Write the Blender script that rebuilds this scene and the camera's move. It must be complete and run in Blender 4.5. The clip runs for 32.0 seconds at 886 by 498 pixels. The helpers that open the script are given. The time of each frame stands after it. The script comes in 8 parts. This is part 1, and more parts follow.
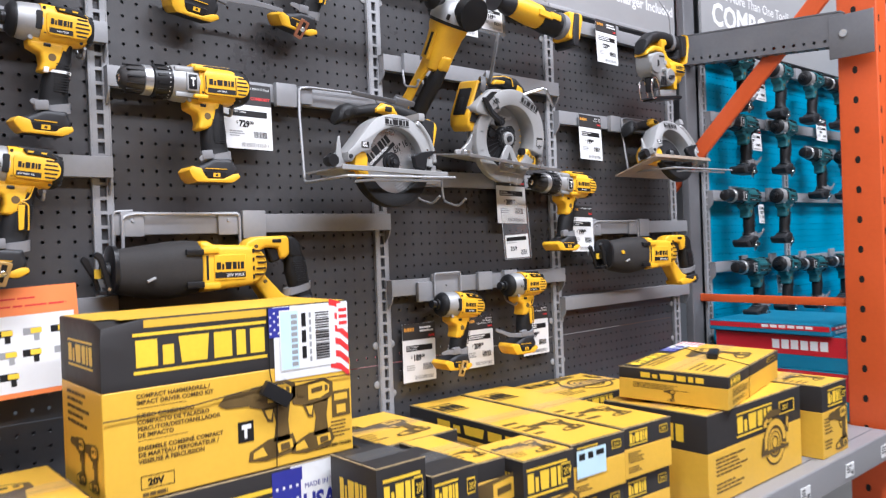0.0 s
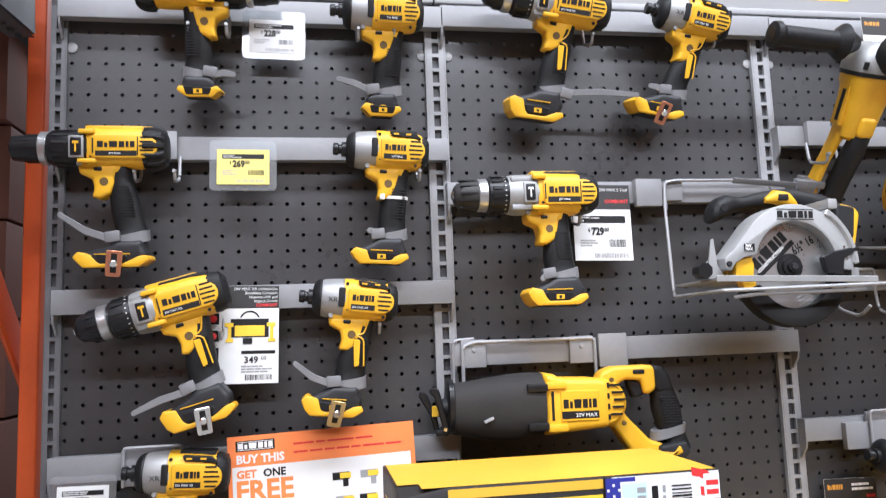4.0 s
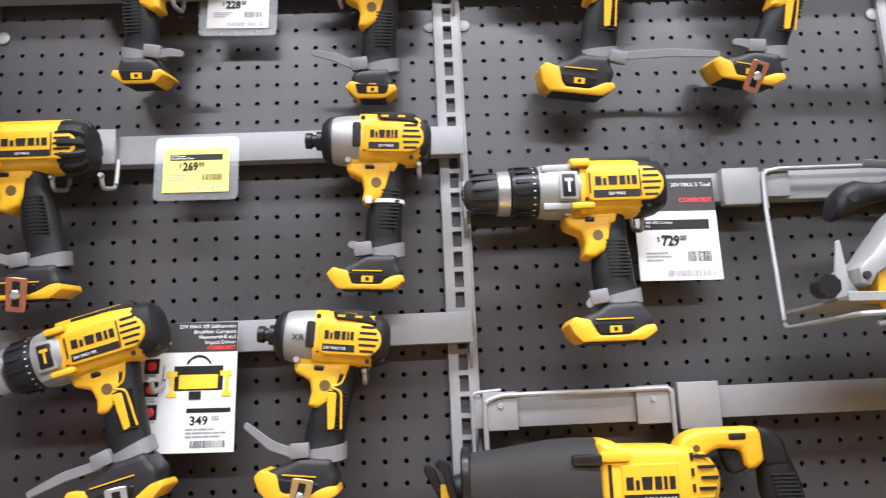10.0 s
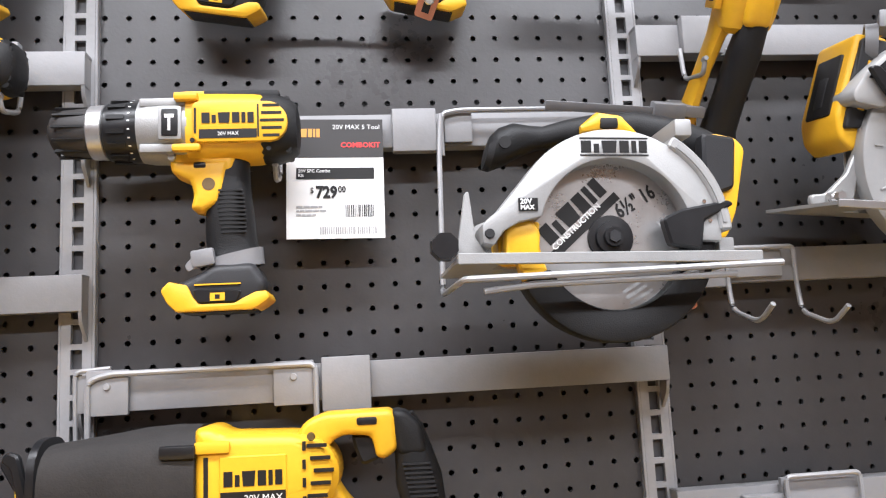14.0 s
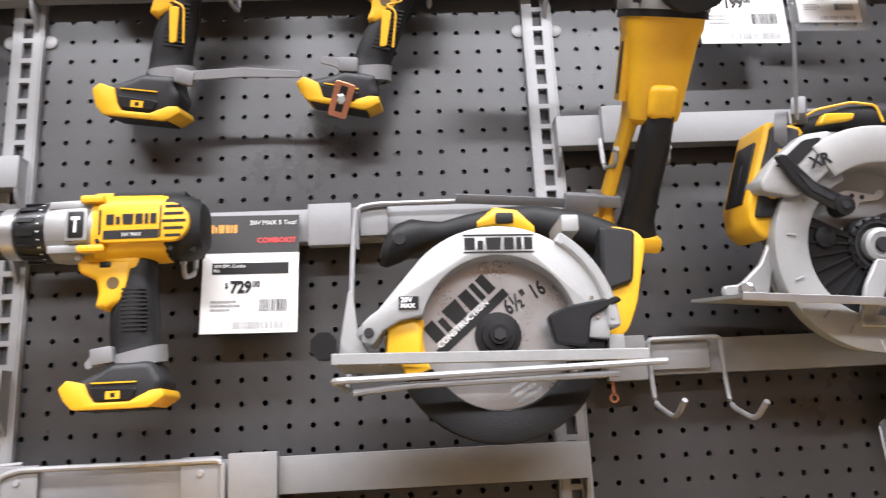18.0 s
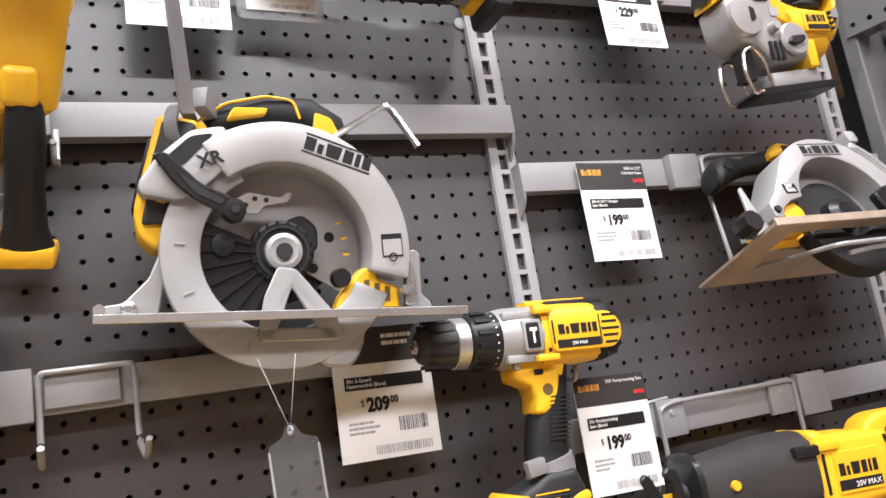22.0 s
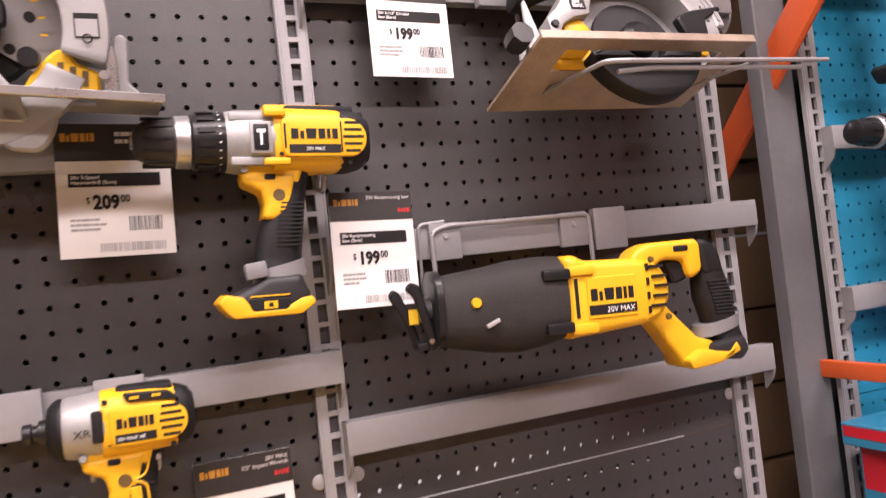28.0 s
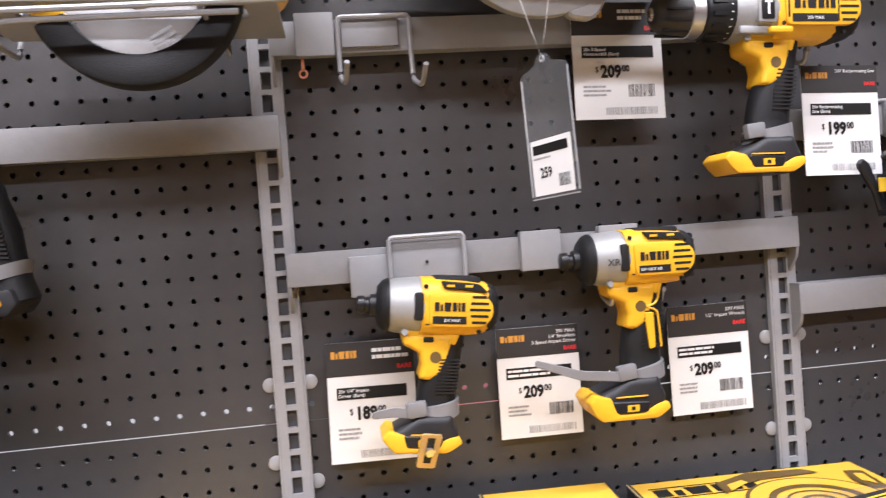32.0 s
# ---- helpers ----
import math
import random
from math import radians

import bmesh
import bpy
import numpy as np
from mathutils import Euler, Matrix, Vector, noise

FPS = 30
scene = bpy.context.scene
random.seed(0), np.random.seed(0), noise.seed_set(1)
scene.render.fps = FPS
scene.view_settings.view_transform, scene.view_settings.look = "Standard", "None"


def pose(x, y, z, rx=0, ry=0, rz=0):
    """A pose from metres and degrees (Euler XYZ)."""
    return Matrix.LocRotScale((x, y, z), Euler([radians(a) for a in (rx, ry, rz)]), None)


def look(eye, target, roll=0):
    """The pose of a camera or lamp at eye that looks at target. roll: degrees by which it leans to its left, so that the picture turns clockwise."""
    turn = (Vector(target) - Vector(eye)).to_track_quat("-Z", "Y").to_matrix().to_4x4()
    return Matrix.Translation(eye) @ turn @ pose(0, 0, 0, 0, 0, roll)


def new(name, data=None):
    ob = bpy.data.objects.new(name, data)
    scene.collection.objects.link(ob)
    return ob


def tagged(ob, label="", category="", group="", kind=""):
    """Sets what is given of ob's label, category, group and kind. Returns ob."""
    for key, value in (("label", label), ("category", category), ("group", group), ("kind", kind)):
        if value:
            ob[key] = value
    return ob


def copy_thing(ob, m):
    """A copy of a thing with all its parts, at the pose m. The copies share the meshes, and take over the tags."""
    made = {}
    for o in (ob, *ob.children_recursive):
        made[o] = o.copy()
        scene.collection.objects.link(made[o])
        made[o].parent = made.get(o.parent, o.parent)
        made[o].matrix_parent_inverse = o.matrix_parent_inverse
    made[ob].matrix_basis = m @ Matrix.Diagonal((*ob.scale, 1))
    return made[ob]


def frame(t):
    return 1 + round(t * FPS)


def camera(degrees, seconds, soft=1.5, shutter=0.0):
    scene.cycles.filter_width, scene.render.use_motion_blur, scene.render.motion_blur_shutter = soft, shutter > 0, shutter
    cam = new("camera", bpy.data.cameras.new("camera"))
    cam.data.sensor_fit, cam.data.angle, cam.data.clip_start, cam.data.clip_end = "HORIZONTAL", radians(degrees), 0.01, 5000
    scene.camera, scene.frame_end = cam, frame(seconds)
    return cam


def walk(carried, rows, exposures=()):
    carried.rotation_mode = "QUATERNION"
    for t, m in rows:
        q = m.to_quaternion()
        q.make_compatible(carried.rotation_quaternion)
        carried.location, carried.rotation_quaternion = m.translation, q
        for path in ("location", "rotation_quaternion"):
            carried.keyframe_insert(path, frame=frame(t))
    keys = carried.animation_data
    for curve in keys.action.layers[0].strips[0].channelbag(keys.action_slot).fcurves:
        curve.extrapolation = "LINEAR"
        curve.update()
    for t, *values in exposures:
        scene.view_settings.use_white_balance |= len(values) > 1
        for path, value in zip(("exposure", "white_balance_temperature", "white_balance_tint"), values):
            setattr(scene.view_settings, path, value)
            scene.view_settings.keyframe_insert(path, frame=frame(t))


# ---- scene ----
cam = camera(60.6, 32.0, 1.2, 0.5)
PATH = [
    (0, (-0.416, -1.408, 1.467), (0.895, 0.103, 1.452), -2.1),
    (0.5, (-0.349, -1.309, 1.49), (0.945, 0.216, 1.497), -2.4),
    (1, (-0.335, -1.257, 1.49), (0.931, 0.291, 1.521), -2.2),
    (1.5, (-0.318, -1.249, 1.501), (0.766, 0.431, 1.541), -2.2),
    (2, (-0.234, -1.251, 1.508), (0.571, 0.578, 1.584), -2.2),
    (2.5, (-0.19, -1.235, 1.498), (0.379, 0.68, 1.596), -1.6),
    (3, (-0.185, -1.22, 1.499), (0.193, 0.741, 1.599), -1.2),
    (3.5, (-0.176, -1.22, 1.516), (0.133, 0.749, 1.672), -1.6),
    (4, (-0.196, -1.233, 1.546), (0.136, 0.725, 1.782), -2.2),
    (4.5, (-0.185, -1.243, 1.545), (0.095, 0.715, 1.845), -2.2),
    (6.5, (-0.19, -1.009, 1.536), (0.008, 0.948, 1.897), -1.7),
    (7, (-0.193, -0.969, 1.537), (-0.009, 0.989, 1.901), -1.6),
    (7.5, (-0.173, -0.963, 1.542), (-0.003, 0.992, 1.932), -1.7),
    (8, (-0.117, -0.945, 1.541), (0.052, 1.008, 1.935), -1.5),
    (8.5, (-0.07, -0.94, 1.542), (0.044, 1.018, 1.935), -1.9),
    (9, (-0.062, -0.936, 1.543), (0.019, 1.025, 1.928), -2.0),
    (9.5, (-0.056, -0.938, 1.543), (-0.005, 1.024, 1.93), -2.3),
    (10, (-0.041, -0.936, 1.537), (0.03, 1.025, 1.927), -2.6),
    (10.5, (0.006, -0.941, 1.546), (0.204, 1.018, 1.897), -3.0),
    (11, (0.045, -0.936, 1.535), (0.322, 1.017, 1.866), -2.9),
    (11.5, (0.087, -0.92, 1.518), (0.404, 1.029, 1.834), -3.1),
    (12, (0.146, -0.925, 1.525), (0.469, 1.024, 1.839), -3.6),
    (12.5, (0.188, -0.895, 1.53), (0.534, 1.05, 1.837), -4.0),
    (13, (0.212, -0.855, 1.533), (0.554, 1.094, 1.824), -3.7),
    (13.5, (0.269, -0.835, 1.55), (0.551, 1.127, 1.821), -3.5),
    (14, (0.297, -0.822, 1.543), (0.525, 1.146, 1.814), -3.0),
    (14.5, (0.332, -0.818, 1.549), (0.519, 1.156, 1.807), -2.8),
    (16.5, (0.427, -0.824, 1.557), (0.487, 1.155, 1.843), -2.6),
    (17, (0.432, -0.841, 1.557), (0.496, 1.12, 1.943), -2.5),
    (17.5, (0.435, -0.847, 1.566), (0.485, 1.105, 1.996), -2.6),
    (18, (0.443, -0.838, 1.561), (0.544, 1.107, 2.016), -2.9),
    (18.5, (0.486, -0.829, 1.56), (0.743, 1.102, 2.011), -4.3),
    (19, (0.548, -0.832, 1.563), (0.958, 1.075, 2.008), -4.7),
    (19.5, (0.59, -0.828, 1.565), (1.069, 1.066, 1.997), -4.3),
    (20, (0.645, -0.816, 1.559), (1.18, 1.067, 1.967), -4.7),
    (20.5, (0.705, -0.826, 1.559), (1.352, 1.03, 1.929), -5.6),
    (21, (0.746, -0.825, 1.548), (1.432, 1.02, 1.904), -6.7),
    (21.5, (0.756, -0.817, 1.558), (1.471, 1.017, 1.909), -8.4),
    (22, (0.764, -0.8, 1.564), (1.565, 0.994, 1.942), -9.2),
    (22.5, (0.764, -0.776, 1.578), (1.667, 0.953, 2.021), -9.5),
    (23, (0.77, -0.771, 1.583), (1.769, 0.899, 2.045), -9.7),
    (23.5, (0.819, -0.757, 1.589), (1.864, 0.887, 2.038), -9.1),
    (24, (0.891, -0.771, 1.604), (1.969, 0.862, 2.019), -7.6),
    (24.5, (0.948, -0.765, 1.616), (2.104, 0.818, 2.017), -8.1),
    (26.5, (1.093, -0.785, 1.506), (1.876, 1.031, 1.805), -6.8),
    (27, (1.078, -0.772, 1.476), (1.853, 1.061, 1.682), -6.7),
    (27.5, (1.066, -0.8, 1.467), (1.84, 1.038, 1.621), -6.4),
    (28, (1.012, -0.864, 1.462), (1.793, 0.976, 1.518), -6.4),
    (28.5, (0.975, -0.901, 1.419), (1.703, 0.962, 1.418), -6.5),
    (29, (0.934, -0.894, 1.426), (1.644, 0.974, 1.341), -5.2),
    (29.5, (0.919, -0.906, 1.427), (1.607, 0.969, 1.315), -4.6),
    (30, (0.883, -0.924, 1.439), (1.444, 0.994, 1.356), -4.2),
    (30.5, (0.864, -0.928, 1.431), (1.226, 1.037, 1.355), -2.7),
    (31, (0.81, -0.906, 1.407), (1.073, 1.076, 1.369), -2.8),
    (31.5, (0.756, -0.875, 1.402), (0.993, 1.11, 1.362), -3.9),
    (32, (0.683, -0.877, 1.399), (0.949, 1.105, 1.352), -4.2),
]
walk(cam, [(t, look(eye, target, roll)) for t, eye, target, roll in PATH],
     [(0, 0.03, 5750, 13), (2, 0.07, 5680, 13), (5, 0.06, 5780, 11), (8, 0.17, 5880, 11), (12, 0.20, 6000, 12), (18, 0.22, 6150, 13), (20, 0.06, 6350, 14), (22, 0.30, 6350, 14), (23, -0.03, 6480, 16), (24, -0.06, 6600, 20), (27, 0.22, 7050, 31), (28, 0.14, 7050, 32), (29, 0.02, 7050, 37), (30, 0.0, 7050, 38), (31, 0.06, 6450, 25), (32, 0.20, 6030, 18)])

# ---- world and light ----
world = bpy.data.worlds.new("store_air")
scene.world = world
world.use_nodes = True
world.node_tree.nodes["Background"].inputs[0].default_value = (0.93, 0.96, 1.0, 1)
world.node_tree.nodes["Background"].inputs[1].default_value = 0.09


def strip_light(x, y, z, length, width, watts):
    data = bpy.data.lights.new("ceiling_strip_light", "AREA")
    data.shape, data.size, data.size_y, data.energy, data.color = "RECTANGLE", length, width, watts, (1.0, 0.985, 0.975)
    ob = new("ceiling_strip_light", data)
    ob.matrix_world = pose(x, y, z)
    return ob


strip_light(0.4, -1.75, 4.6, 7.0, 0.45, 470)
strip_light(0.4, -5.4, 4.9, 7.0, 0.5, 600)

# added unseen lamp behind the wall; brightens carton tops seen through the holes
strip_light(1.0, 3.9, 4.8, 6.0, 0.45, 380)

# ---- materials ----


def material(name, colour, rough=0.5, metal=0.0, vary=0.12, scale=9.0, bump=0.0, bump_scale=300.0, coat=0.0, random_tint=0.0, spec=0.5):
    """A painted, moulded or printed surface: two scales of colour and gloss variation and a fine relief."""
    m = bpy.data.materials.new(name)
    m.use_nodes = True
    n, l = m.node_tree.nodes, m.node_tree.links
    b = n["Principled BSDF"]
    b.inputs["Metallic"].default_value = metal
    b.inputs["Coat Weight"].default_value = coat
    b.inputs["Specular IOR Level"].default_value = spec
    co = n.new("ShaderNodeTexCoord")
    big, fine = n.new("ShaderNodeTexNoise"), n.new("ShaderNodeTexNoise")
    big.inputs["Scale"].default_value, big.inputs["Detail"].default_value = scale, 4
    fine.inputs["Scale"].default_value, fine.inputs["Detail"].default_value = scale * 14, 3
    for t in (big, fine):
        l.new(co.outputs["Object"], t.inputs["Vector"])
    mix = n.new("ShaderNodeMath")
    mix.operation = "MULTIPLY_ADD"
    l.new(fine.outputs[0], mix.inputs[0])
    mix.inputs[1].default_value = 0.45
    l.new(big.outputs[0], mix.inputs[2])
    ramp = n.new("ShaderNodeMapRange")
    ramp.inputs["From Min"].default_value, ramp.inputs["From Max"].default_value = 0.4, 1.05
    ramp.inputs["To Min"].default_value, ramp.inputs["To Max"].default_value = 1 - vary, 1 + vary
    l.new(mix.outputs[0], ramp.inputs["Value"])
    hsv = n.new("ShaderNodeHueSaturation")
    hsv.inputs["Color"].default_value = (*colour, 1)
    if random_tint:
        info, mul, ad = n.new("ShaderNodeObjectInfo"), n.new("ShaderNodeMapRange"), n.new("ShaderNodeMath")
        mul.inputs["To Min"].default_value, mul.inputs["To Max"].default_value = 1 - random_tint, 1 + random_tint
        l.new(info.outputs["Random"], mul.inputs["Value"])
        ad.operation = "MULTIPLY"
        l.new(mul.outputs[0], ad.inputs[0]), l.new(ramp.outputs[0], ad.inputs[1])
        l.new(ad.outputs[0], hsv.inputs["Value"])
    else:
        l.new(ramp.outputs[0], hsv.inputs["Value"])
    l.new(hsv.outputs[0], b.inputs["Base Color"])
    gloss = n.new("ShaderNodeMapRange")
    gloss.inputs["From Min"].default_value, gloss.inputs["From Max"].default_value = 0.4, 1.05
    gloss.inputs["To Min"].default_value, gloss.inputs["To Max"].default_value = max(0.02, rough - 0.08), min(1.0, rough + 0.1)
    l.new(mix.outputs[0], gloss.inputs["Value"])
    l.new(gloss.outputs[0], b.inputs["Roughness"])
    if bump:
        grain, bp = n.new("ShaderNodeTexNoise"), n.new("ShaderNodeBump")
        grain.inputs["Scale"].default_value, grain.inputs["Detail"].default_value = bump_scale, 2
        l.new(co.outputs["Object"], grain.inputs["Vector"])
        bp.inputs["Strength"].default_value, bp.inputs["Distance"].default_value = bump, 0.0006
        l.new(grain.outputs[0], bp.inputs["Height"]), l.new(bp.outputs[0], b.inputs["Normal"])
    return m


PEG = material("charcoal_pegboard_paint", (0.052, 0.051, 0.0525), 0.32, 0, 0.14, 5, 0.25, 260)
PEG_BLUE = material("turquoise_pegboard_paint", (0.0, 0.25, 0.42), 0.45, 0, 0.1, 5, 0.2, 260)
STEEL = material("grey_powder_coat", (0.23, 0.23, 0.235), 0.4, 0, 0.1, 7, 0.2, 420)
STEEL_LIGHT = material("light_grey_standard_paint", (0.28, 0.28, 0.285), 0.38, 0, 0.14, 12, 0.15, 420)
# rack grey with shade in the colour, for arms and end uprights
STEEL_SHADED = material("shaded_grey_rack_paint", (0.125, 0.125, 0.13), 0.4, 0, 0.16, 7, 0.2, 400)
# dark rack steel; also the shade on the left arm and behind board holes
STEEL_DARK = material("dark_grey_paint_and_shade", (0.06, 0.06, 0.064), 0.42, 0, 0.16, 7, 0.2, 400)
ORANGE = material("orange_rack_paint", (0.58, 0.088, 0.016), 0.42, 0, 0.1, 6, 0.15, 300)
YELLOW = material("yellow_moulded_plastic", (0.69, 0.378, 0.014), 0.42, 0, 0.08, 14, 0.18, 900, spec=0.38)
BLACK = material("black_rubber_grip", (0.009, 0.009, 0.0095), 0.55, 0, 0.2, 20, 0.5, 900, spec=0.28)
BLACK_GLOSS = material("black_moulded_plastic", (0.012, 0.012, 0.013), 0.32, 0, 0.15, 20, 0.12, 900, spec=0.28)
CHARCOAL = material("charcoal_moulded_plastic", (0.02, 0.02, 0.0215), 0.45, 0, 0.15, 20, 0.3, 900, spec=0.28)
SILVER = material("silver_cast_alloy", (0.30, 0.30, 0.295), 0.46, 0.35, 0.1, 20, 0.3, 700)
CHROME = material("bright_steel", (0.72, 0.72, 0.71), 0.2, 1.0, 0.06, 30)
BLADE = material("ground_steel", (0.44, 0.44, 0.44), 0.3, 0.8, 0.08, 24, 0.1, 500)
GUARD = material("satin_light_grey_alloy", (0.31, 0.31, 0.305), 0.42, 0.2, 0.08, 14, 0.2, 700)
WIRE = material("grey_coated_wire", (0.30, 0.30, 0.305), 0.35, 0.2, 0.08, 40)
BOOT = material("dusty_black_rubber_boot", (0.026, 0.024, 0.023), 0.72, 0, 0.35, 16, 0.5, 500, spec=0.25)
CHUCK = material("dark_grey_chuck_plastic", (0.034, 0.032, 0.031), 0.5, 0, 0.2, 24, 0.3, 900, spec=0.3)
# tan, strongly mottled steel for the second saw's foot plate
TAN_PLATE = material("mottled_tan_steel", (0.36, 0.285, 0.22), 0.4, 0.25, 0.3, 26, 0.15, 500)
STRAP = material("grey_nylon_strap", (0.17, 0.17, 0.175), 0.45, 0, 0.1, 40, 0.2, 1200)
TEAL = material("teal_moulded_plastic", (0.015, 0.10, 0.115), 0.4, 0, 0.08, 14, 0.2, 900)
CARD = material("yellow_printed_carton", (0.7, 0.41, 0.04), 0.34, 0, 0.09, 6, 0.12, 160)
CARD_BLACK = material("black_printed_carton", (0.02, 0.018, 0.0175), 0.55, 0, 0.2, 6, 0.12, 160)
CARD_RED = material("red_printed_carton", (0.45, 0.012, 0.02), 0.4, 0, 0.08, 8)
CARD_TEAL = material("turquoise_printed_carton", (0.01, 0.17, 0.28), 0.4, 0, 0.1, 8)
PAPER = material("white_card", (0.69, 0.69, 0.68), 0.5, 0, 0.03, 20)
PAPER_YELLOW = material("pale_yellow_paper", (0.68, 0.57, 0.14), 0.5, 0, 0.04, 20)
PAPER_BLUE = material("pale_blue_label", (0.50, 0.68, 0.76), 0.5, 0, 0.04, 20)
PAPER_ORANGE = material("orange_printed_card", (0.80, 0.22, 0.06), 0.45, 0, 0.06, 20)
INK = material("black_ink", (0.01, 0.0095, 0.0095), 0.5, spec=0.28)
INK_GREY = material("grey_ink", (0.28, 0.28, 0.28), 0.5)
INK_BROWN = material("brown_printing_ink", (0.10, 0.06, 0.015), 0.5, 0, 0.3, 30)
INK_WHITE = material("white_ink", (0.70, 0.70, 0.69), 0.5)
INK_AMBER = material("amber_ink", (0.52, 0.24, 0.03), 0.45)
INK_YELLOW = material("yellow_ink", (0.80, 0.52, 0.03), 0.45)
INK_RED = material("red_ink", (0.62, 0.03, 0.03), 0.45)
INK_BLUE = material("blue_ink", (0.025, 0.03, 0.25), 0.45)
HEADER = material("grey_header_board", (0.30, 0.30, 0.30), 0.42, 0, 0.06, 6)
COPPER = material("coppery_tag_metal", (0.50, 0.20, 0.11), 0.3, 0.7, 0.15, 40)
BRASS = material("pale_brass_tag", (0.50, 0.36, 0.16), 0.35, 0.6, 0.15, 40)
CONCRETE = material("polished_concrete", (0.36, 0.35, 0.33), 0.35, 0, 0.15, 2.5)
BROWN_BOARD = material("brown_corrugated_board", (0.26, 0.15, 0.075), 0.7, 0, 0.14, 8, 0.3, 120)
CEILING = material("dusty_roof_deck", (0.30, 0.30, 0.30), 0.7, 0, 0.15, 2)
WORN = material("worn_board_edge", (0.36, 0.27, 0.14), 0.7, 0, 0.4, 60, 0.3, 200)
# red-brown board with the left bay's shade mixed into its colour
SHADED_BROWN = material("shaded_red_brown_board", (0.13, 0.050, 0.032), 0.7, 0, 0.2, 6, 0.3, 120)
GREEN = material("green_ink", (0.01, 0.30, 0.2), 0.45)


def clear_plastic(name, rough=0.08, tint=(0.95, 0.97, 0.97), cloud=0.07, sheen=0.07):
    m = bpy.data.materials.new(name)
    m.use_nodes = True
    n, l = m.node_tree.nodes, m.node_tree.links
    n.remove(n["Principled BSDF"])
    clear, gloss, mix = n.new("ShaderNodeBsdfTransparent"), n.new("ShaderNodeBsdfGlossy"), n.new("ShaderNodeMixShader")
    clear.inputs[0].default_value, gloss.inputs["Roughness"].default_value = (*tint, 1), rough
    mix.inputs[0].default_value = sheen
    haze, veil = n.new("ShaderNodeBsdfDiffuse"), n.new("ShaderNodeMixShader")
    haze.inputs[0].default_value, veil.inputs[0].default_value = (0.8, 0.82, 0.84, 1), cloud
    l.new(clear.outputs[0], veil.inputs[1]), l.new(haze.outputs[0], veil.inputs[2])
    l.new(veil.outputs[0], mix.inputs[1]), l.new(gloss.outputs[0], mix.inputs[2])
    l.new(mix.outputs[0], n["Material Output"].inputs[0])
    return m


CLEAR = clear_plastic("clear_plastic_sleeve", 0.12, (0.97, 0.98, 0.98), 0.04, 0.05)
TAPE = clear_plastic("glossy_packing_tape", 0.2, (0.96, 0.95, 0.92), 0.05)
WASHER = material("milky_plastic_washer", (0.30, 0.30, 0.30), 0.3, 0, 0.1, 40)
FROST = clear_plastic("frosted_plastic_sleeve", 0.16, (0.93, 0.95, 0.96), 0.07)

# ---- mesh helpers ----


def part(name, bm, mat, parent=None, label="", m=None, smooth=True):
    """Link a bmesh (or a mesh) as one object under parent."""
    if isinstance(bm, bpy.types.Mesh):
        me = bm
    else:
        me = bpy.data.meshes.new(name)
        bm.normal_update()
        bm.to_mesh(me)
        bm.free()
    if mat is not None and not me.materials:
        me.materials.append(mat)
    if smooth and len(me.polygons):
        me.shade_smooth()
        me.set_sharp_from_angle(angle=radians(32))
    ob = new(name, me)
    if parent:
        ob.parent = parent
    if m is not None:
        ob.matrix_basis = m
    return tagged(ob, label)


def thing(name, m, label, category, group="", kind=""):
    ob = new(name)
    ob.empty_display_size = 0.02
    ob.matrix_basis = m
    return tagged(ob, label, category, group, kind)


def box(x0, x1, y0, y1, z0, z1, bevel=0.0, segs=2, bm=None):
    bm = bm or bmesh.new()
    vs = bmesh.ops.create_cube(bm, size=1, matrix=Matrix.Translation(((x0 + x1) / 2, (y0 + y1) / 2, (z0 + z1) / 2)) @ Matrix.Diagonal((abs(x1 - x0), abs(y1 - y0), abs(z1 - z0), 1)))["verts"]
    if bevel:
        es = list({e for v in vs for e in v.link_edges})
        bmesh.ops.bevel(bm, geom=es, offset=bevel, segments=segs, affect="EDGES", profile=0.6)
    return bm


def loft(rings, segs=20, bm=None, caps=True):
    """A skin over rounded sections; each ring: centre, half width, half height, two axes, squareness."""
    bm = bm or bmesh.new()
    rows = []
    for c, a, b, u, v, p in rings:
        c, u, v = Vector(c), Vector(u), Vector(v)
        row = []
        for i in range(segs):
            t = 2 * math.pi * (i + 0.5) / segs
            cx, sx = math.cos(t), math.sin(t)
            k = (abs(cx) ** p + abs(sx) ** p) ** (-1 / p)
            row.append(bm.verts.new(c + u * (a * k * cx) + v * (b * k * sx)))
        rows.append(row)
    for r0, r1 in zip(rows, rows[1:]):
        for i in range(segs):
            bm.faces.new((r0[i], r0[(i + 1) % segs], r1[(i + 1) % segs], r1[i]))
    if caps:
        bm.faces.new(rows[0][::-1])
        bm.faces.new(rows[-1])
    bmesh.ops.recalc_face_normals(bm, faces=bm.faces)
    return bm


def along_x(rows, y=0.0, segs=20, p=2.0, bm=None):
    """Rows of x, z, half height, half depth[, squareness]: a body turned along x."""
    return loft([((r[0], y, r[1]), r[3], r[2], (0, 1, 0), (0, 0, 1), r[4] if len(r) > 4 else p) for r in rows], segs, bm)


def along_z(rows, y=0.0, segs=16, p=3.0, bm=None):
    """Rows of z, x, half length in x, half depth[, squareness]: a grip along z."""
    return loft([((r[1], y, r[0]), r[2], r[3], (1, 0, 0), (0, 1, 0), r[4] if len(r) > 4 else p) for r in rows], segs, bm)


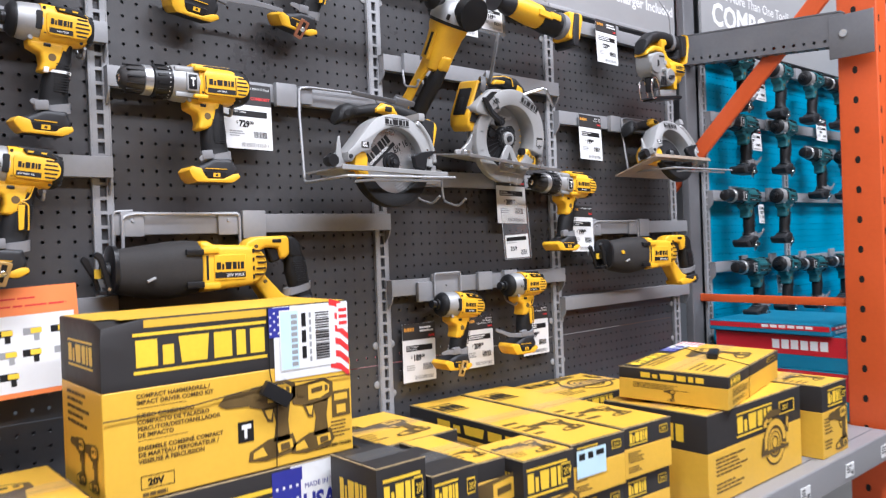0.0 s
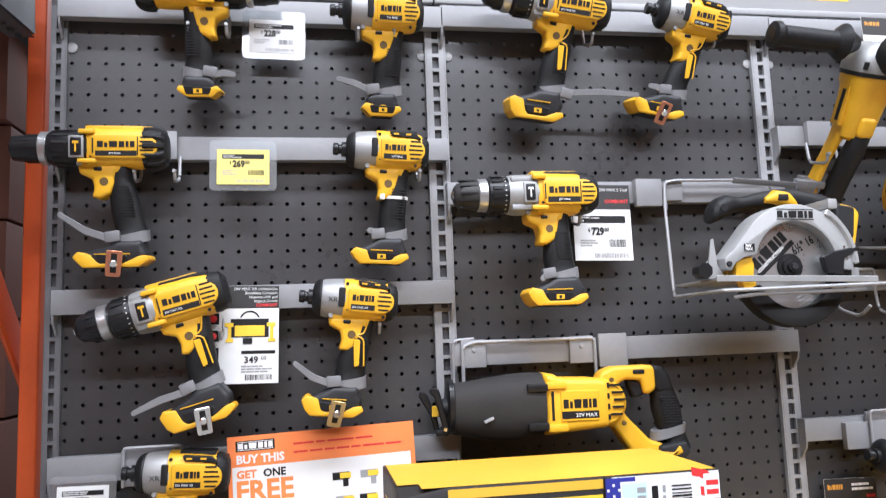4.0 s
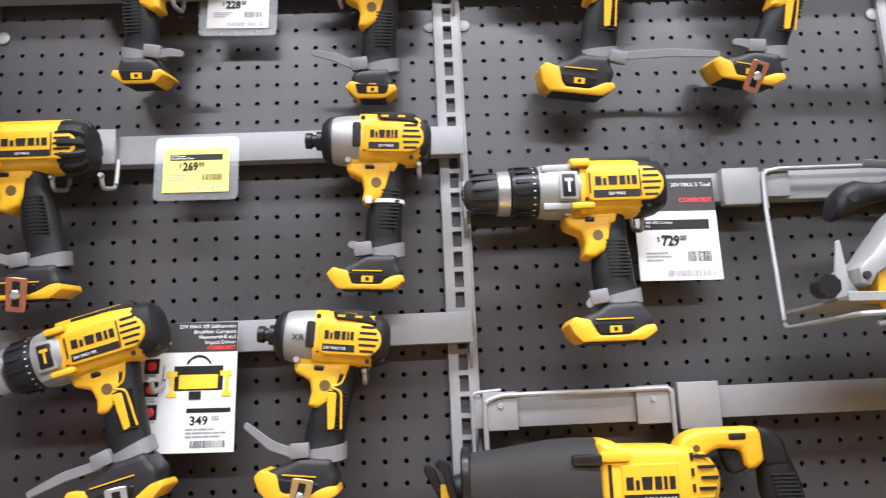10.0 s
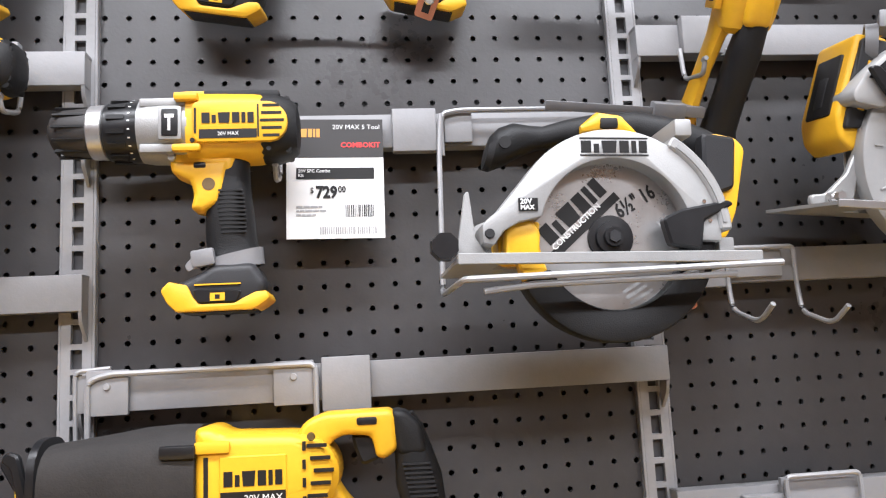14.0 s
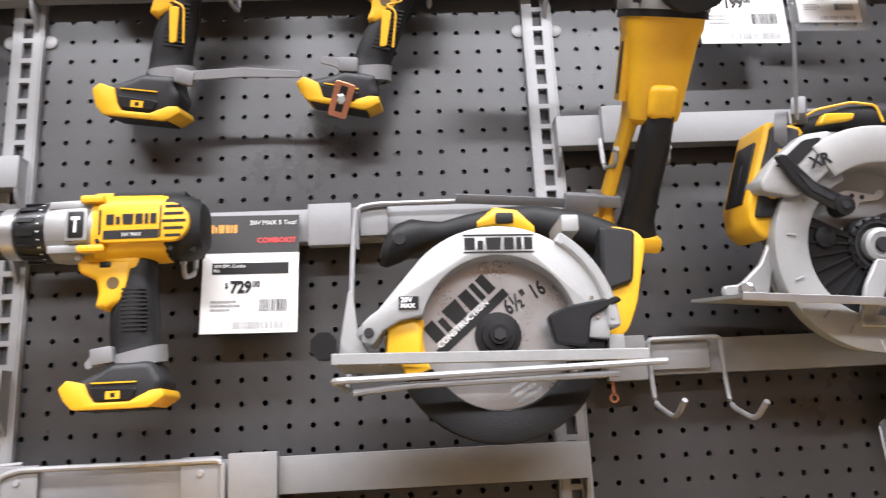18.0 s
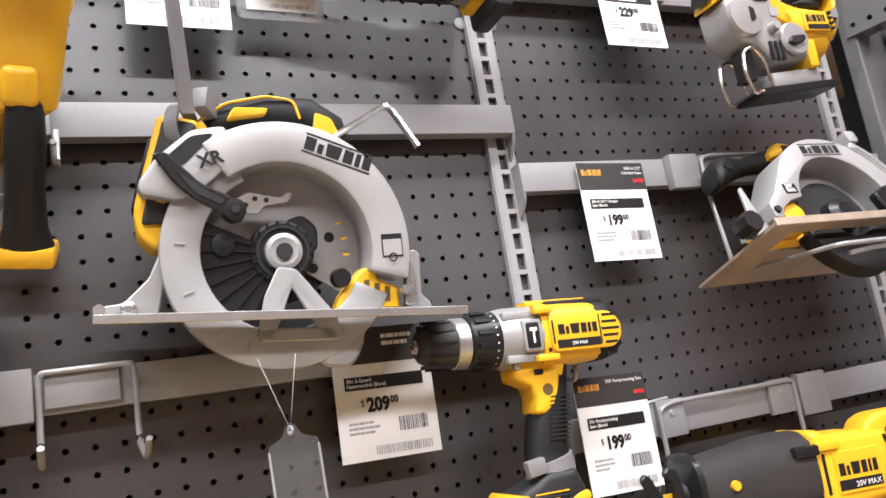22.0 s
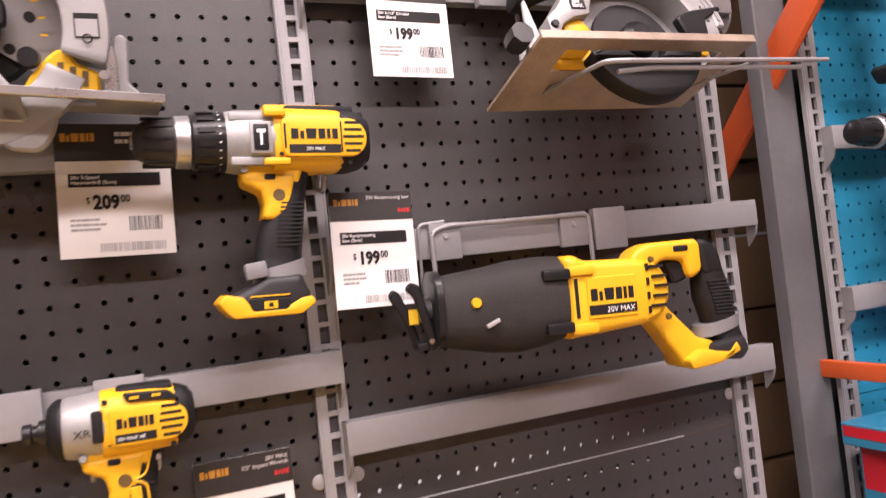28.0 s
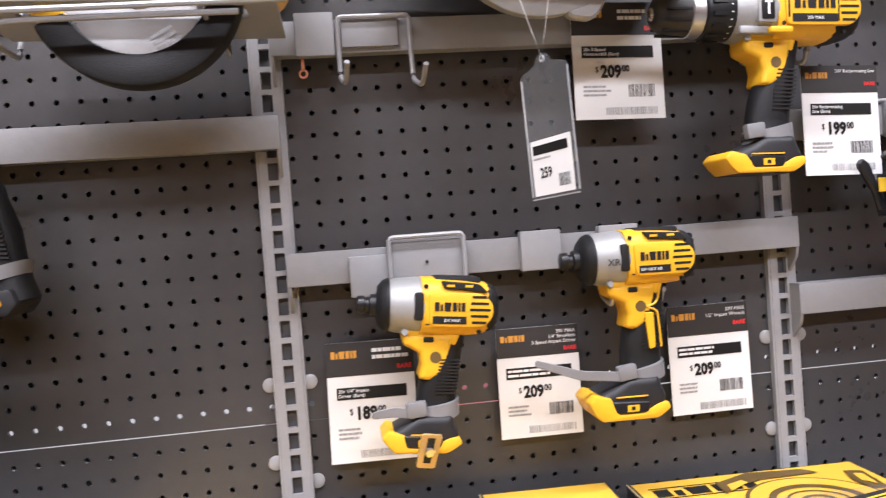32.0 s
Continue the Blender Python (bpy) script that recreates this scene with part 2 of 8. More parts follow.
def along_y(rows, segs=28, p=2.0, bm=None):
    """Rows of y, x, z, radius: a disc or boss along y."""
    return loft([((r[1], r[0], r[2]), r[3], r[3], (1, 0, 0), (0, 0, 1), p) for r in rows], segs, bm)


class Outline(list):
    """A rounded outline that remembers its corners."""


def rounded(pts, r=0.003, n=3):
    """Round off the corners of an outline."""
    out = Outline()
    out.corners, out.r, out.n = [tuple(p) for p in pts], r, n
    for i, p in enumerate(pts):
        a, b, c = Vector(pts[i - 1]), Vector(p), Vector(pts[(i + 1) % len(pts)])
        d0, d1 = (a - b), (c - b)
        k = min(r, d0.length * 0.45, d1.length * 0.45)
        s, e = b + d0.normalized() * k, b + d1.normalized() * k
        for j in range(n + 1):
            t = j / n
            q = s * (1 - t) ** 2 + b * 2 * t * (1 - t) + e * t ** 2
            out.append((q.x, q.y))
    return out


def shrunk(pts, d):
    """The corners moved inwards by d."""
    area = sum(p[0] * q[1] - q[0] * p[1] for p, q in zip(pts, pts[1:] + pts[:1]))
    sign = 1 if area > 0 else -1
    out = []
    for i, p in enumerate(pts):
        a, b, c = Vector(pts[i - 1]), Vector(p), Vector(pts[(i + 1) % len(pts)])
        u, v = (b - a).normalized(), (c - b).normalized()
        n0, n1 = Vector((-u.y, u.x)) * sign, Vector((-v.y, v.x)) * sign
        k = 1 + n0.dot(n1)
        step = (n0 + n1) / k if k > 0.35 else (n0 + n1).normalized() * 1.7
        out.append(tuple(b + step * d))
    return out


def slab(outline, y0, y1, bevel=0.0, segs=2, bm=None):
    """A plate cut to an outline of x, z pairs, from y0 to y1, with rounded rims."""
    bm = bm or bmesh.new()
    if bevel:
        if not isinstance(outline, Outline):
            outline = rounded(outline, 0.0004, 1)
        bevel = min(bevel, abs(y1 - y0) * 0.49)
        sg = 1 if y1 > y0 else -1
        levels = [(y0 + sg * bevel * (1 - math.sin(math.pi / 2 * k / segs)), bevel * (1 - math.cos(math.pi / 2 * k / segs))) for k in range(segs, -1, -1)]
        levels += [(y1 - sg * bevel * (1 - math.sin(math.pi / 2 * k / segs)), bevel * (1 - math.cos(math.pi / 2 * k / segs))) for k in range(segs + 1)]
        rows = [[bm.verts.new((x, y, z)) for x, z in rounded(shrunk(outline.corners, d), max(outline.r - d, outline.r * 0.3), outline.n)] for y, d in levels]
    else:
        rows = [[bm.verts.new((x, y, z)) for x, z in outline] for y in (y0, y1)]
    n = len(rows[0])
    for r0, r1 in zip(rows, rows[1:]):
        for i in range(n):
            bm.faces.new((r0[i], r0[(i + 1) % n], r1[(i + 1) % n], r1[i]))
    bm.faces.new(rows[0][::-1]), bm.faces.new(rows[-1])
    bmesh.ops.recalc_face_normals(bm, faces=bm.faces)
    return bm


def tube(points, r, name="wire", segs=8, closed=False):
    """A bent rod through points, as a mesh."""
    pts = [Vector(p) for p in points]
    bm = bmesh.new()
    rows = []
    n = len(pts)
    for i, p in enumerate(pts):
        a = pts[i - 1] if i or closed else p
        c = pts[(i + 1) % n] if i < n - 1 or closed else p
        d = (c - a).normalized()
        ref = Vector((0, 0, 1)) if abs(d.z) < 0.9 else Vector((0, 1, 0))
        u = d.cross(ref).normalized()
        v = u.cross(d)
        rows.append([bm.verts.new(p + (u * math.cos(2 * math.pi * k / segs) + v * math.sin(2 * math.pi * k / segs)) * r) for k in range(segs)])
    for i in range(n if closed else n - 1):
        r0, r1 = rows[i], rows[(i + 1) % n]
        for k in range(segs):
            bm.faces.new((r0[k], r0[(k + 1) % segs], r1[(k + 1) % segs], r1[k]))
    if not closed:
        bm.faces.new(rows[0][::-1]), bm.faces.new(rows[-1])
    bmesh.ops.recalc_face_normals(bm, faces=bm.faces)
    return bm


def bend(points, r=0.01, n=4):
    """Points of a bent rod with its corners rounded."""
    pts = [Vector(p) for p in points]
    out = [pts[0]]
    for a, b, c in zip(pts, pts[1:], pts[2:]):
        k = min(r, (a - b).length * 0.45, (c - b).length * 0.45)
        s, e = b + (a - b).normalized() * k, b + (c - b).normalized() * k
        out += [s * (1 - t) ** 2 + b * 2 * t * (1 - t) + e * t ** 2 for t in [j / n for j in range(n + 1)]]
    return out + [pts[-1]]


def letters(text, size, mat, parent, m, name="lettering", bold=0.0, align="LEFT", squeeze=1.0):
    """Words in the built-in font, as a thin mesh. They lie in x, z and face -y."""
    cu = bpy.data.curves.new(name, "FONT")
    cu.body, cu.size, cu.extrude, cu.offset, cu.align_x, cu.resolution_u = text, size, 0.0001, bold, align, 2
    tmp = bpy.data.objects.new(name, cu)
    scene.collection.objects.link(tmp)
    me = bpy.data.meshes.new_from_object(tmp.evaluated_get(bpy.context.evaluated_depsgraph_get()))
    bpy.data.objects.remove(tmp)
    me.transform(Matrix.Diagonal((squeeze, 1, 1, 1)))
    me.transform(pose(0, 0, 0, 90, 0, 0))
    me.materials.clear()
    ob = part(name, me, mat, parent, "", m, smooth=False)
    return ob


def plates(rects, y, bm=None, thick=0.0003):
    """Thin printed patches: x0, x1, z0, z1, facing -y."""
    bm = bm or bmesh.new()
    for x0, x1, z0, z1 in rects:
        vs = [bm.verts.new(p) for p in ((x0, y, z0), (x1, y, z0), (x1, y, z1), (x0, y, z1))]
        bm.faces.new(vs)
    return bm


def perforated(name, nx, nz, pitch, r, depth, mat, x0, z0, margins=(0, 0, 0, 0), slot=None):
    """A sheet in x, z with real holes: a hole in each cell, with its wall. slot: half width and half height of square holes."""
    verts, faces = [], []
    px, pz = pitch
    if slot:
        ring = [(-slot[0], -slot[1]), (0, -slot[1]), (slot[0], -slot[1]), (slot[0], 0), (slot[0], slot[1]), (0, slot[1]), (-slot[0], slot[1]), (-slot[0], 0)]
    else:
        ring = [(r * math.cos(math.pi * (k / 4 - 0.75)), r * math.sin(math.pi * (k / 4 - 0.75))) for k in range(8)]
    edge = [(-0.5, -0.5), (0, -0.5), (0.5, -0.5), (0.5, 0), (0.5, 0.5), (0, 0.5), (-0.5, 0.5), (-0.5, 0)]
    for i in range(nx):
        for j in range(nz):
            cx, cz, b = x0 + (i + 0.5) * px, z0 + (j + 0.5) * pz, len(verts)
            verts += [(cx + e[0] * px, 0, cz + e[1] * pz) for e in edge]
            verts += [(cx + q[0], 0, cz + q[1]) for q in ring]
            verts += [(cx + q[0], depth, cz + q[1]) for q in ring]
            for k in range(8):
                q = (k + 1) % 8
                faces += [(b + k, b + q, b + 8 + q, b + 8 + k), (b + 8 + k, b + 8 + q, b + 16 + q, b + 16 + k)]
    xa, xb, za, zb = x0, x0 + nx * px, z0, z0 + nz * pz
    l, r_, d, u = margins
    for q in ((xa - l, xa, za - d, zb + u), (xb, xb + r_, za - d, zb + u), (xa, xb, za - d, za), (xa, xb, zb, zb + u)):
        if q[1] - q[0] > 1e-5 and q[3] - q[2] > 1e-5:
            b = len(verts)
            verts += [(q[0], 0, q[2]), (q[1], 0, q[2]), (q[1], 0, q[3]), (q[0], 0, q[3])]
            faces.append((b, b + 1, b + 2, b + 3))
    me = bpy.data.meshes.new(name)
    me.from_pydata(verts, [], faces)
    me.materials.append(mat)
    return me

# ---- the setting ----
INCH = 0.0254
BAY = 23.75 * INCH
POSTS = [0.011 + BAY * (k - 1) for k in range(5)]
ROW = 1.239  # height of the hole row that carries the lower washers of the upper sheets
FLOOR_TOP, SHELF_TOP, SHELF_FRONT = 0.0, 0.886, -0.605

tagged(part("floor", box(-9, 14, -14, 3, -0.2, 0.0), CONCRETE), "polished grey concrete store floor", "floor", kind="structure")
tagged(part("ceiling", box(-9, 14, -14, 8, 7.0, 7.2), CEILING), "grey steel roof deck high above the aisle", "ceiling", kind="structure")
for nm, b in (("wall_north", (-9, 14, 7.6, 7.8, 0, 7)), ("wall_south", (-9, 14, -14.2, -14, 0, 7)), ("wall_west", (-9.2, -9, -14, 8, 0, 7)), ("wall_east", (14, 14.2, -14, 8, 0, 7))):
    tagged(part(nm, box(*b), CEILING), "plain pale grey warehouse wall", "wall", kind="structure")

# pegboard: an upper and a lower sheet in each bay, with a fine seam between them
SEAM = ROW - 1.75 * INCH


def pegboard(x0, x1, name, mat, label):
    nx = 23
    margin = (x1 - x0 - nx * INCH) / 2
    top = tagged(new(name), label, "pegboard", kind="structure")
    edge = 0.25 * INCH - 0.0006
    for z0, nz in ((ROW - 1.5 * INCH, 35), (ROW - 2 * INCH - 18 * INCH, 18)):
        me = perforated("sheet", nx, nz, (INCH, INCH), 0.0032, 0.005, mat, x0 + margin, z0, (margin, margin, edge, edge))
        part("sheet", me, mat, top, smooth=False)
    return top


for k in range(4):
    pegboard(POSTS[k], POSTS[k + 1], f"wall_pegboard_{k + 1}", PEG, "charcoal painted steel pegboard panel with one inch holes")


def standard(x, z0, z1, mat, label, slim=1.0):
    """A slotted upright between two boards: a shallow channel with a row of slots."""
    n = int((z1 - z0) / INCH)
    t = tagged(new("slotted_standard"), label, "upright", "slotted standards", kind="structure")
    t.matrix_basis = pose(x, -0.009, z0) @ Matrix.Scale(slim, 4, (1, 0, 0))
    me = perforated("channel", 1, n, (0.017, INCH), 0, 0.006, mat, -0.0085, 0, (0.0065, 0.0065, 0, 0), slot=(0.0057, 0.0098))
    part("channel", me, mat, t, smooth=False)
    for s in (-1, 1):
        part("flange", box(s * 0.0165 - 0.0015, s * 0.0165 + 0.0015, 0, 0.009, 0, n * INCH, 0.0006, 1), mat, t)
    # a dark grey strip closes the channel behind its slots
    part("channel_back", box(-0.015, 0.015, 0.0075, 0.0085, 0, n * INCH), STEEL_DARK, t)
    return t


for k, x in enumerate(POSTS):
    # the first standard is slimmer, with its shadow put into a darker grey
    standard(x if k else x + 0.005, 0.73, 2.12, STEEL_LIGHT if k else STEEL_SHADED, "light grey slotted steel standard between pegboard panels" if k else "grey slotted steel standard at the wall end, darkened for shadow", 1.0 if k else 0.68)

# washers
washer_bm = along_y([(-0.0002, 0, 0, 0.0085), (-0.0022, 0, 0, 0.0085), (-0.0032, 0, 0, 0.0065)], 16)
washer_me = part("panel_washer", washer_bm, WASHER).data
first_washer = bpy.data.objects["panel_washer"]
spots = [(POSTS[k] + s * 0.0222, z) for k in range(5) for s in (-1, 1) for z in (ROW + 31 * INCH, ROW, ROW - (3.5 if (k, s) in ((2, -1), (1, 1)) else 4.5) * INCH) if not (k in (0,) and s < 0) and not (k == 4 and s > 0)]
for k, (x, z) in enumerate(spots):
    ob = first_washer if k == 0 else copy_thing(first_washer, pose(x, 0, z))
    ob.matrix_basis = pose(x, 0, z)
    tagged(ob, "round milky plastic washer fixing the pegboard", "washer", "panel washers")


def rail(x0, x1, top, h=0.037, name="display_rail", label="grey steel display rail across the pegboard", y=-0.03):
    """A flat hanging rail with turned-down end brackets that hook into the standards."""
    t = thing(name, pose(0, 0, 0), label, "rail", "display rails")
    bm = box(x0, x1, y, y + 0.003, top - h, top, 0.0012, 2)
    box(x0, x1, y + 0.003, -0.008, top - 0.003, top, 0.0, bm=bm)
    box(x0, x1, y + 0.003, -0.012, top - h, top - h + 0.0025, 0.0, bm=bm)
    part("bar", bm, STEEL, t)
    for x, s in ((x0, 1), (x1, -1)):
        out = [(-0.0095, 0), (y + 0.001, 0), (y + 0.001, -h), (y + 0.004, -h - 0.012), (-0.0095, -h - 0.03)]
        bm = bmesh.new()
        vs = [bm.verts.new((x + s * 0.004, a, top + b)) for a, b in out]
        f = bm.faces.new(vs)
        ex = bmesh.ops.extrude_face_region(bm, geom=[f])
        bmesh.ops.translate(bm, vec=(s * -0.0035, 0, 0), verts=[g for g in ex["geom"] if isinstance(g, bmesh.types.BMVert)])
        bmesh.ops.recalc_face_normals(bm, faces=bm.faces)
        part("end_bracket", bm, STEEL, t)
    return t


RAILS = [(0, 2.103), (0, 1.875), (0, 1.640), (0, 1.396), (1, 2.106), (1, 1.801), (1, 1.539), (2, 2.105), (2, 1.902), (2, 1.640), (2, 1.386), (3, 2.094), (3, 1.826), (3, 1.514), (3, 1.304)]
for k, z in RAILS:
    rail(POSTS[k] + 0.008, POSTS[k + 1] + (0.012 if k < 3 else 0.044), z)

# shelf
t = thing("steel_shelf", pose(0, 0, 0), "grey steel shelf below the tool wall with a front beam", "shelf")
part("deck", box(-0.64, 1.95, SHELF_FRONT + 0.05, -0.012, SHELF_TOP - 0.02, SHELF_TOP, 0.002), STEEL, t)
part("front_beam", box(-0.64, 1.95, SHELF_FRONT, SHELF_FRONT + 0.048, SHELF_TOP - 0.075, SHELF_TOP, 0.006, 3), STEEL, t)
part("lower_beam", box(-0.64, 1.95, SHELF_FRONT + 0.02, SHELF_FRONT + 0.07, 0.3, 0.38, 0.006, 3), ORANGE, t)

# headers above the boards
for k, (x0, x1) in enumerate(((-0.61, 0.30), (0.303, 1.205), (1.208, 1.858))):
    tagged(part("header_sign", box(x0, x1, -0.012, 0.0, 2.125, 2.55, 0.002), HEADER), "grey header board above the tool wall", "sign", "header boards")


# ---- small printed details ----
def side_y(hw, hh, z, p=3.0):
    return -hw * max(0.0, 1 - (abs(z) / hh) ** p) ** (1 / p)


def emblem(parent, x, z, w, h, y, mat, rules=True, m=None, name="emblem"):
    """A maker's mark as plain blocks between two thin rules; a large one has a part for each block."""
    bm = bmesh.new()
    cuts = (0.0, 0.185, 0.30, 0.56, 0.735, 0.845, 1.0)
    for k, (a, b) in enumerate(zip(cuts, cuts[1:])):
        low, high = (0.17, 0.83) if k != 1 else (0.17, 0.66)
        if not rules:
            low, high = (0.04, 0.96) if k != 1 else (0.04, 0.74)
        x0, x1 = x + w * (a + 0.018), x + w * (b - 0.018)
        lean = w * 0.018 if k == 2 else 0
        vs = [bm.verts.new(p) for p in ((x0 + lean, y, z + h * low), (x1 - lean, y, z + h * low), (x1, y, z + h * high), (x0, y, z + h * high))]
        bm.faces.new(vs)
        if w > 0.09:
            part(name + "_block", bm, mat, parent, "", m, smooth=False)
            bm = bmesh.new()
    if w > 0.09:
        if rules:
            for r in ((x, x + w, z, z + h * 0.08), (x, x + w, z + h * 0.92, z + h)):
                part(name + "_rule", plates([r], y), mat, parent, "", m, smooth=False)
        return None
    if rules:
        plates([(x, x + w, z, z + h * 0.08), (x, x + w, z + h * 0.92, z + h)], y, bm)
    return tagged(part(name, bm, mat, parent, "", m, smooth=False), kind="stuff")


def barcode(parent, x, z, w, h, y, mat, seed=1, m=None, n=16):
    rnd = random.Random(seed)
    rects, a = [], x
    step = w / n
    for k in range(n):
        rects.append((a, a + step * rnd.uniform(0.3, 0.75), z, z + h))
        a += step
    return tagged(part("barcode", plates(rects, y), mat, parent, "", m, smooth=False), kind="stuff")


def text_bars(parent, x, z, w, rows, pitch, h, y, mat, seed=1, m=None, name="small_print"):
    """Lines of writing too small to read, as plain bars."""
    rnd = random.Random(seed)
    rects = []
    for k in range(rows):
        a, end = x, x + w * rnd.uniform(0.6, 1.0)
        while a < end:
            b = min(end, a + w * rnd.uniform(0.1, 0.26))
            rects.append((a, b - w * 0.018, z - k * pitch - h, z - k * pitch))
            a = b
    return tagged(part(name, plates(rects, y), mat, parent, "", m, smooth=False), kind="stuff")


# ---- cordless tools: nose to -x, grip down, side face to -y ----
SHAPES = {
    "impact": dict(
        name="impact_driver", hh=0.030, hw=0.029, grip=(0.021, -0.030, 0.016, -0.132, 0.0185), foot=(-0.047, 0.042, -0.142, -0.176),
        nose=[("anvil", "black", [(-0.079, 0.0055), (-0.078, 0.0092), (-0.071, 0.0096), (-0.070, 0.0074), (-0.066, 0.0074), (-0.065, 0.0112), (-0.057, 0.0118), (-0.051, 0.0125)]),
              ("nose_bumper", "rubber", [(-0.0590, 0.012), (-0.0575, 0.0205), (-0.0525, 0.0262), (-0.0480, 0.0284), (-0.0455, 0.0280)]),
              ("gear_case", "silver", [(-0.0475, 0.0258), (-0.040, 0.0286), (-0.018, 0.0308), (-0.010, 0.0304)])],
        housing=[(-0.013, 0.0308), (0.000, 0.0312), (0.028, 0.0304), (0.050, 0.0286), (0.059, 0.0255)], cap=[(0.052, 0.0264), (0.058, 0.0262), (0.064, 0.0235), (0.069, 0.017), (0.070, 0.010)]),
    "hammer": dict(
        name="hammer_drill", hh=0.0330, hw=0.032, grip=(0.011, -0.034, 0.017, -0.128, 0.0205), foot=(-0.045, 0.052, -0.138, -0.175),
        nose=[("drill_tip", "chrome", [(-0.153, 0.004), (-0.152, 0.006), (-0.149, 0.008)]),
              ("chuck", "chuck", [(-0.150, 0.0105), (-0.147, 0.0160), (-0.136, 0.0224), (-0.112, 0.0246)]),
              ("chuck_ring", "ring", [(-0.113, 0.0240), (-0.1115, 0.0256), (-0.099, 0.0262), (-0.0975, 0.0245)]),
              ("clutch_collar", "black", [(-0.100, 0.0235), (-0.096, 0.0275), (-0.070, 0.0300), (-0.064, 0.0290)]),
              ("gear_case", "silver", [(-0.066, 0.0300), (-0.056, 0.0318), (-0.026, 0.0326), (-0.018, 0.0322)])],
        housing=[(-0.021, 0.0330), (0.000, 0.0335), (0.040, 0.0328), (0.058, 0.0308), (0.066, 0.028)], cap=[(0.044, 0.0310), (0.050, 0.0326), (0.060, 0.0320), (0.071, 0.0290), (0.079, 0.023), (0.081, 0.013)]),
    "drill": dict(
        name="cordless_drill", hh=0.0285, hw=0.028, grip=(0.010, -0.028, 0.015, -0.132, 0.0185), foot=(-0.059, 0.045, -0.142, -0.177),
        nose=[("chuck", "black", [(-0.158, 0.010), (-0.154, 0.018), (-0.130, 0.0205), (-0.116, 0.0210)]),
              ("chuck_ring", "ring", [(-0.117, 0.0225), (-0.1155, 0.0245), (-0.107, 0.0245), (-0.1055, 0.0225)]),
              ("clutch_collar", "black", [(-0.106, 0.0225), (-0.100, 0.0262), (-0.060, 0.0270), (-0.056, 0.0255)]),
              ("gear_ring", "black", [(-0.058, 0.0265), (-0.052, 0.0282), (-0.047, 0.0280)])],
        housing=[(-0.049, 0.0285), (-0.040, 0.0298), (0.010, 0.0300), (0.036, 0.0285), (0.042, 0.0265)], cap=[(0.026, 0.0292), (0.040, 0.0300), (0.052, 0.0270), (0.058, 0.019), (0.059, 0.010)]),
}
SHAPES["xr_drill"] = dict(SHAPES["drill"], nose=[
    ("drill_tip", "chrome", [(-0.160, 0.004), (-0.159, 0.006), (-0.155, 0.008)]),
    ("chuck", "black", [(-0.156, 0.011), (-0.150, 0.0180), (-0.130, 0.0230), (-0.122, 0.0235)]),
    ("chuck_ring", "ring", [(-0.123, 0.0235), (-0.1215, 0.0256), (-0.110, 0.0256), (-0.1085, 0.0235)]),
    ("clutch_collar", "black", [(-0.109, 0.0235), (-0.104, 0.0275), (-0.078, 0.0295), (-0.073, 0.0280)]),
    ("gear_case", "silver", [(-0.075, 0.0295), (-0.066, 0.0312), (-0.046, 0.0320), (-0.043, 0.0310)])],
    housing=[(-0.046, 0.0315), (-0.034, 0.0325), (0.012, 0.0320), (0.034, 0.0300), (0.040, 0.028)], hh=0.031, hw=0.029, foot=(-0.076, 0.026, -0.134, -0.177), grip=(0.004, -0.030, -0.006, -0.126, 0.0195))
SHAPES["xr_impact"] = dict(SHAPES["impact"], foot=(-0.062, 0.029, -0.134, -0.172), grip=(0.017, -0.030, 0.006, -0.124, 0.0190))
SHAPES["xr_impact"]["cap"] = [(0.046, 0.0270), (0.052, 0.0284), (0.058, 0.0272), (0.064, 0.0240), (0.068, 0.018), (0.069, 0.010)]


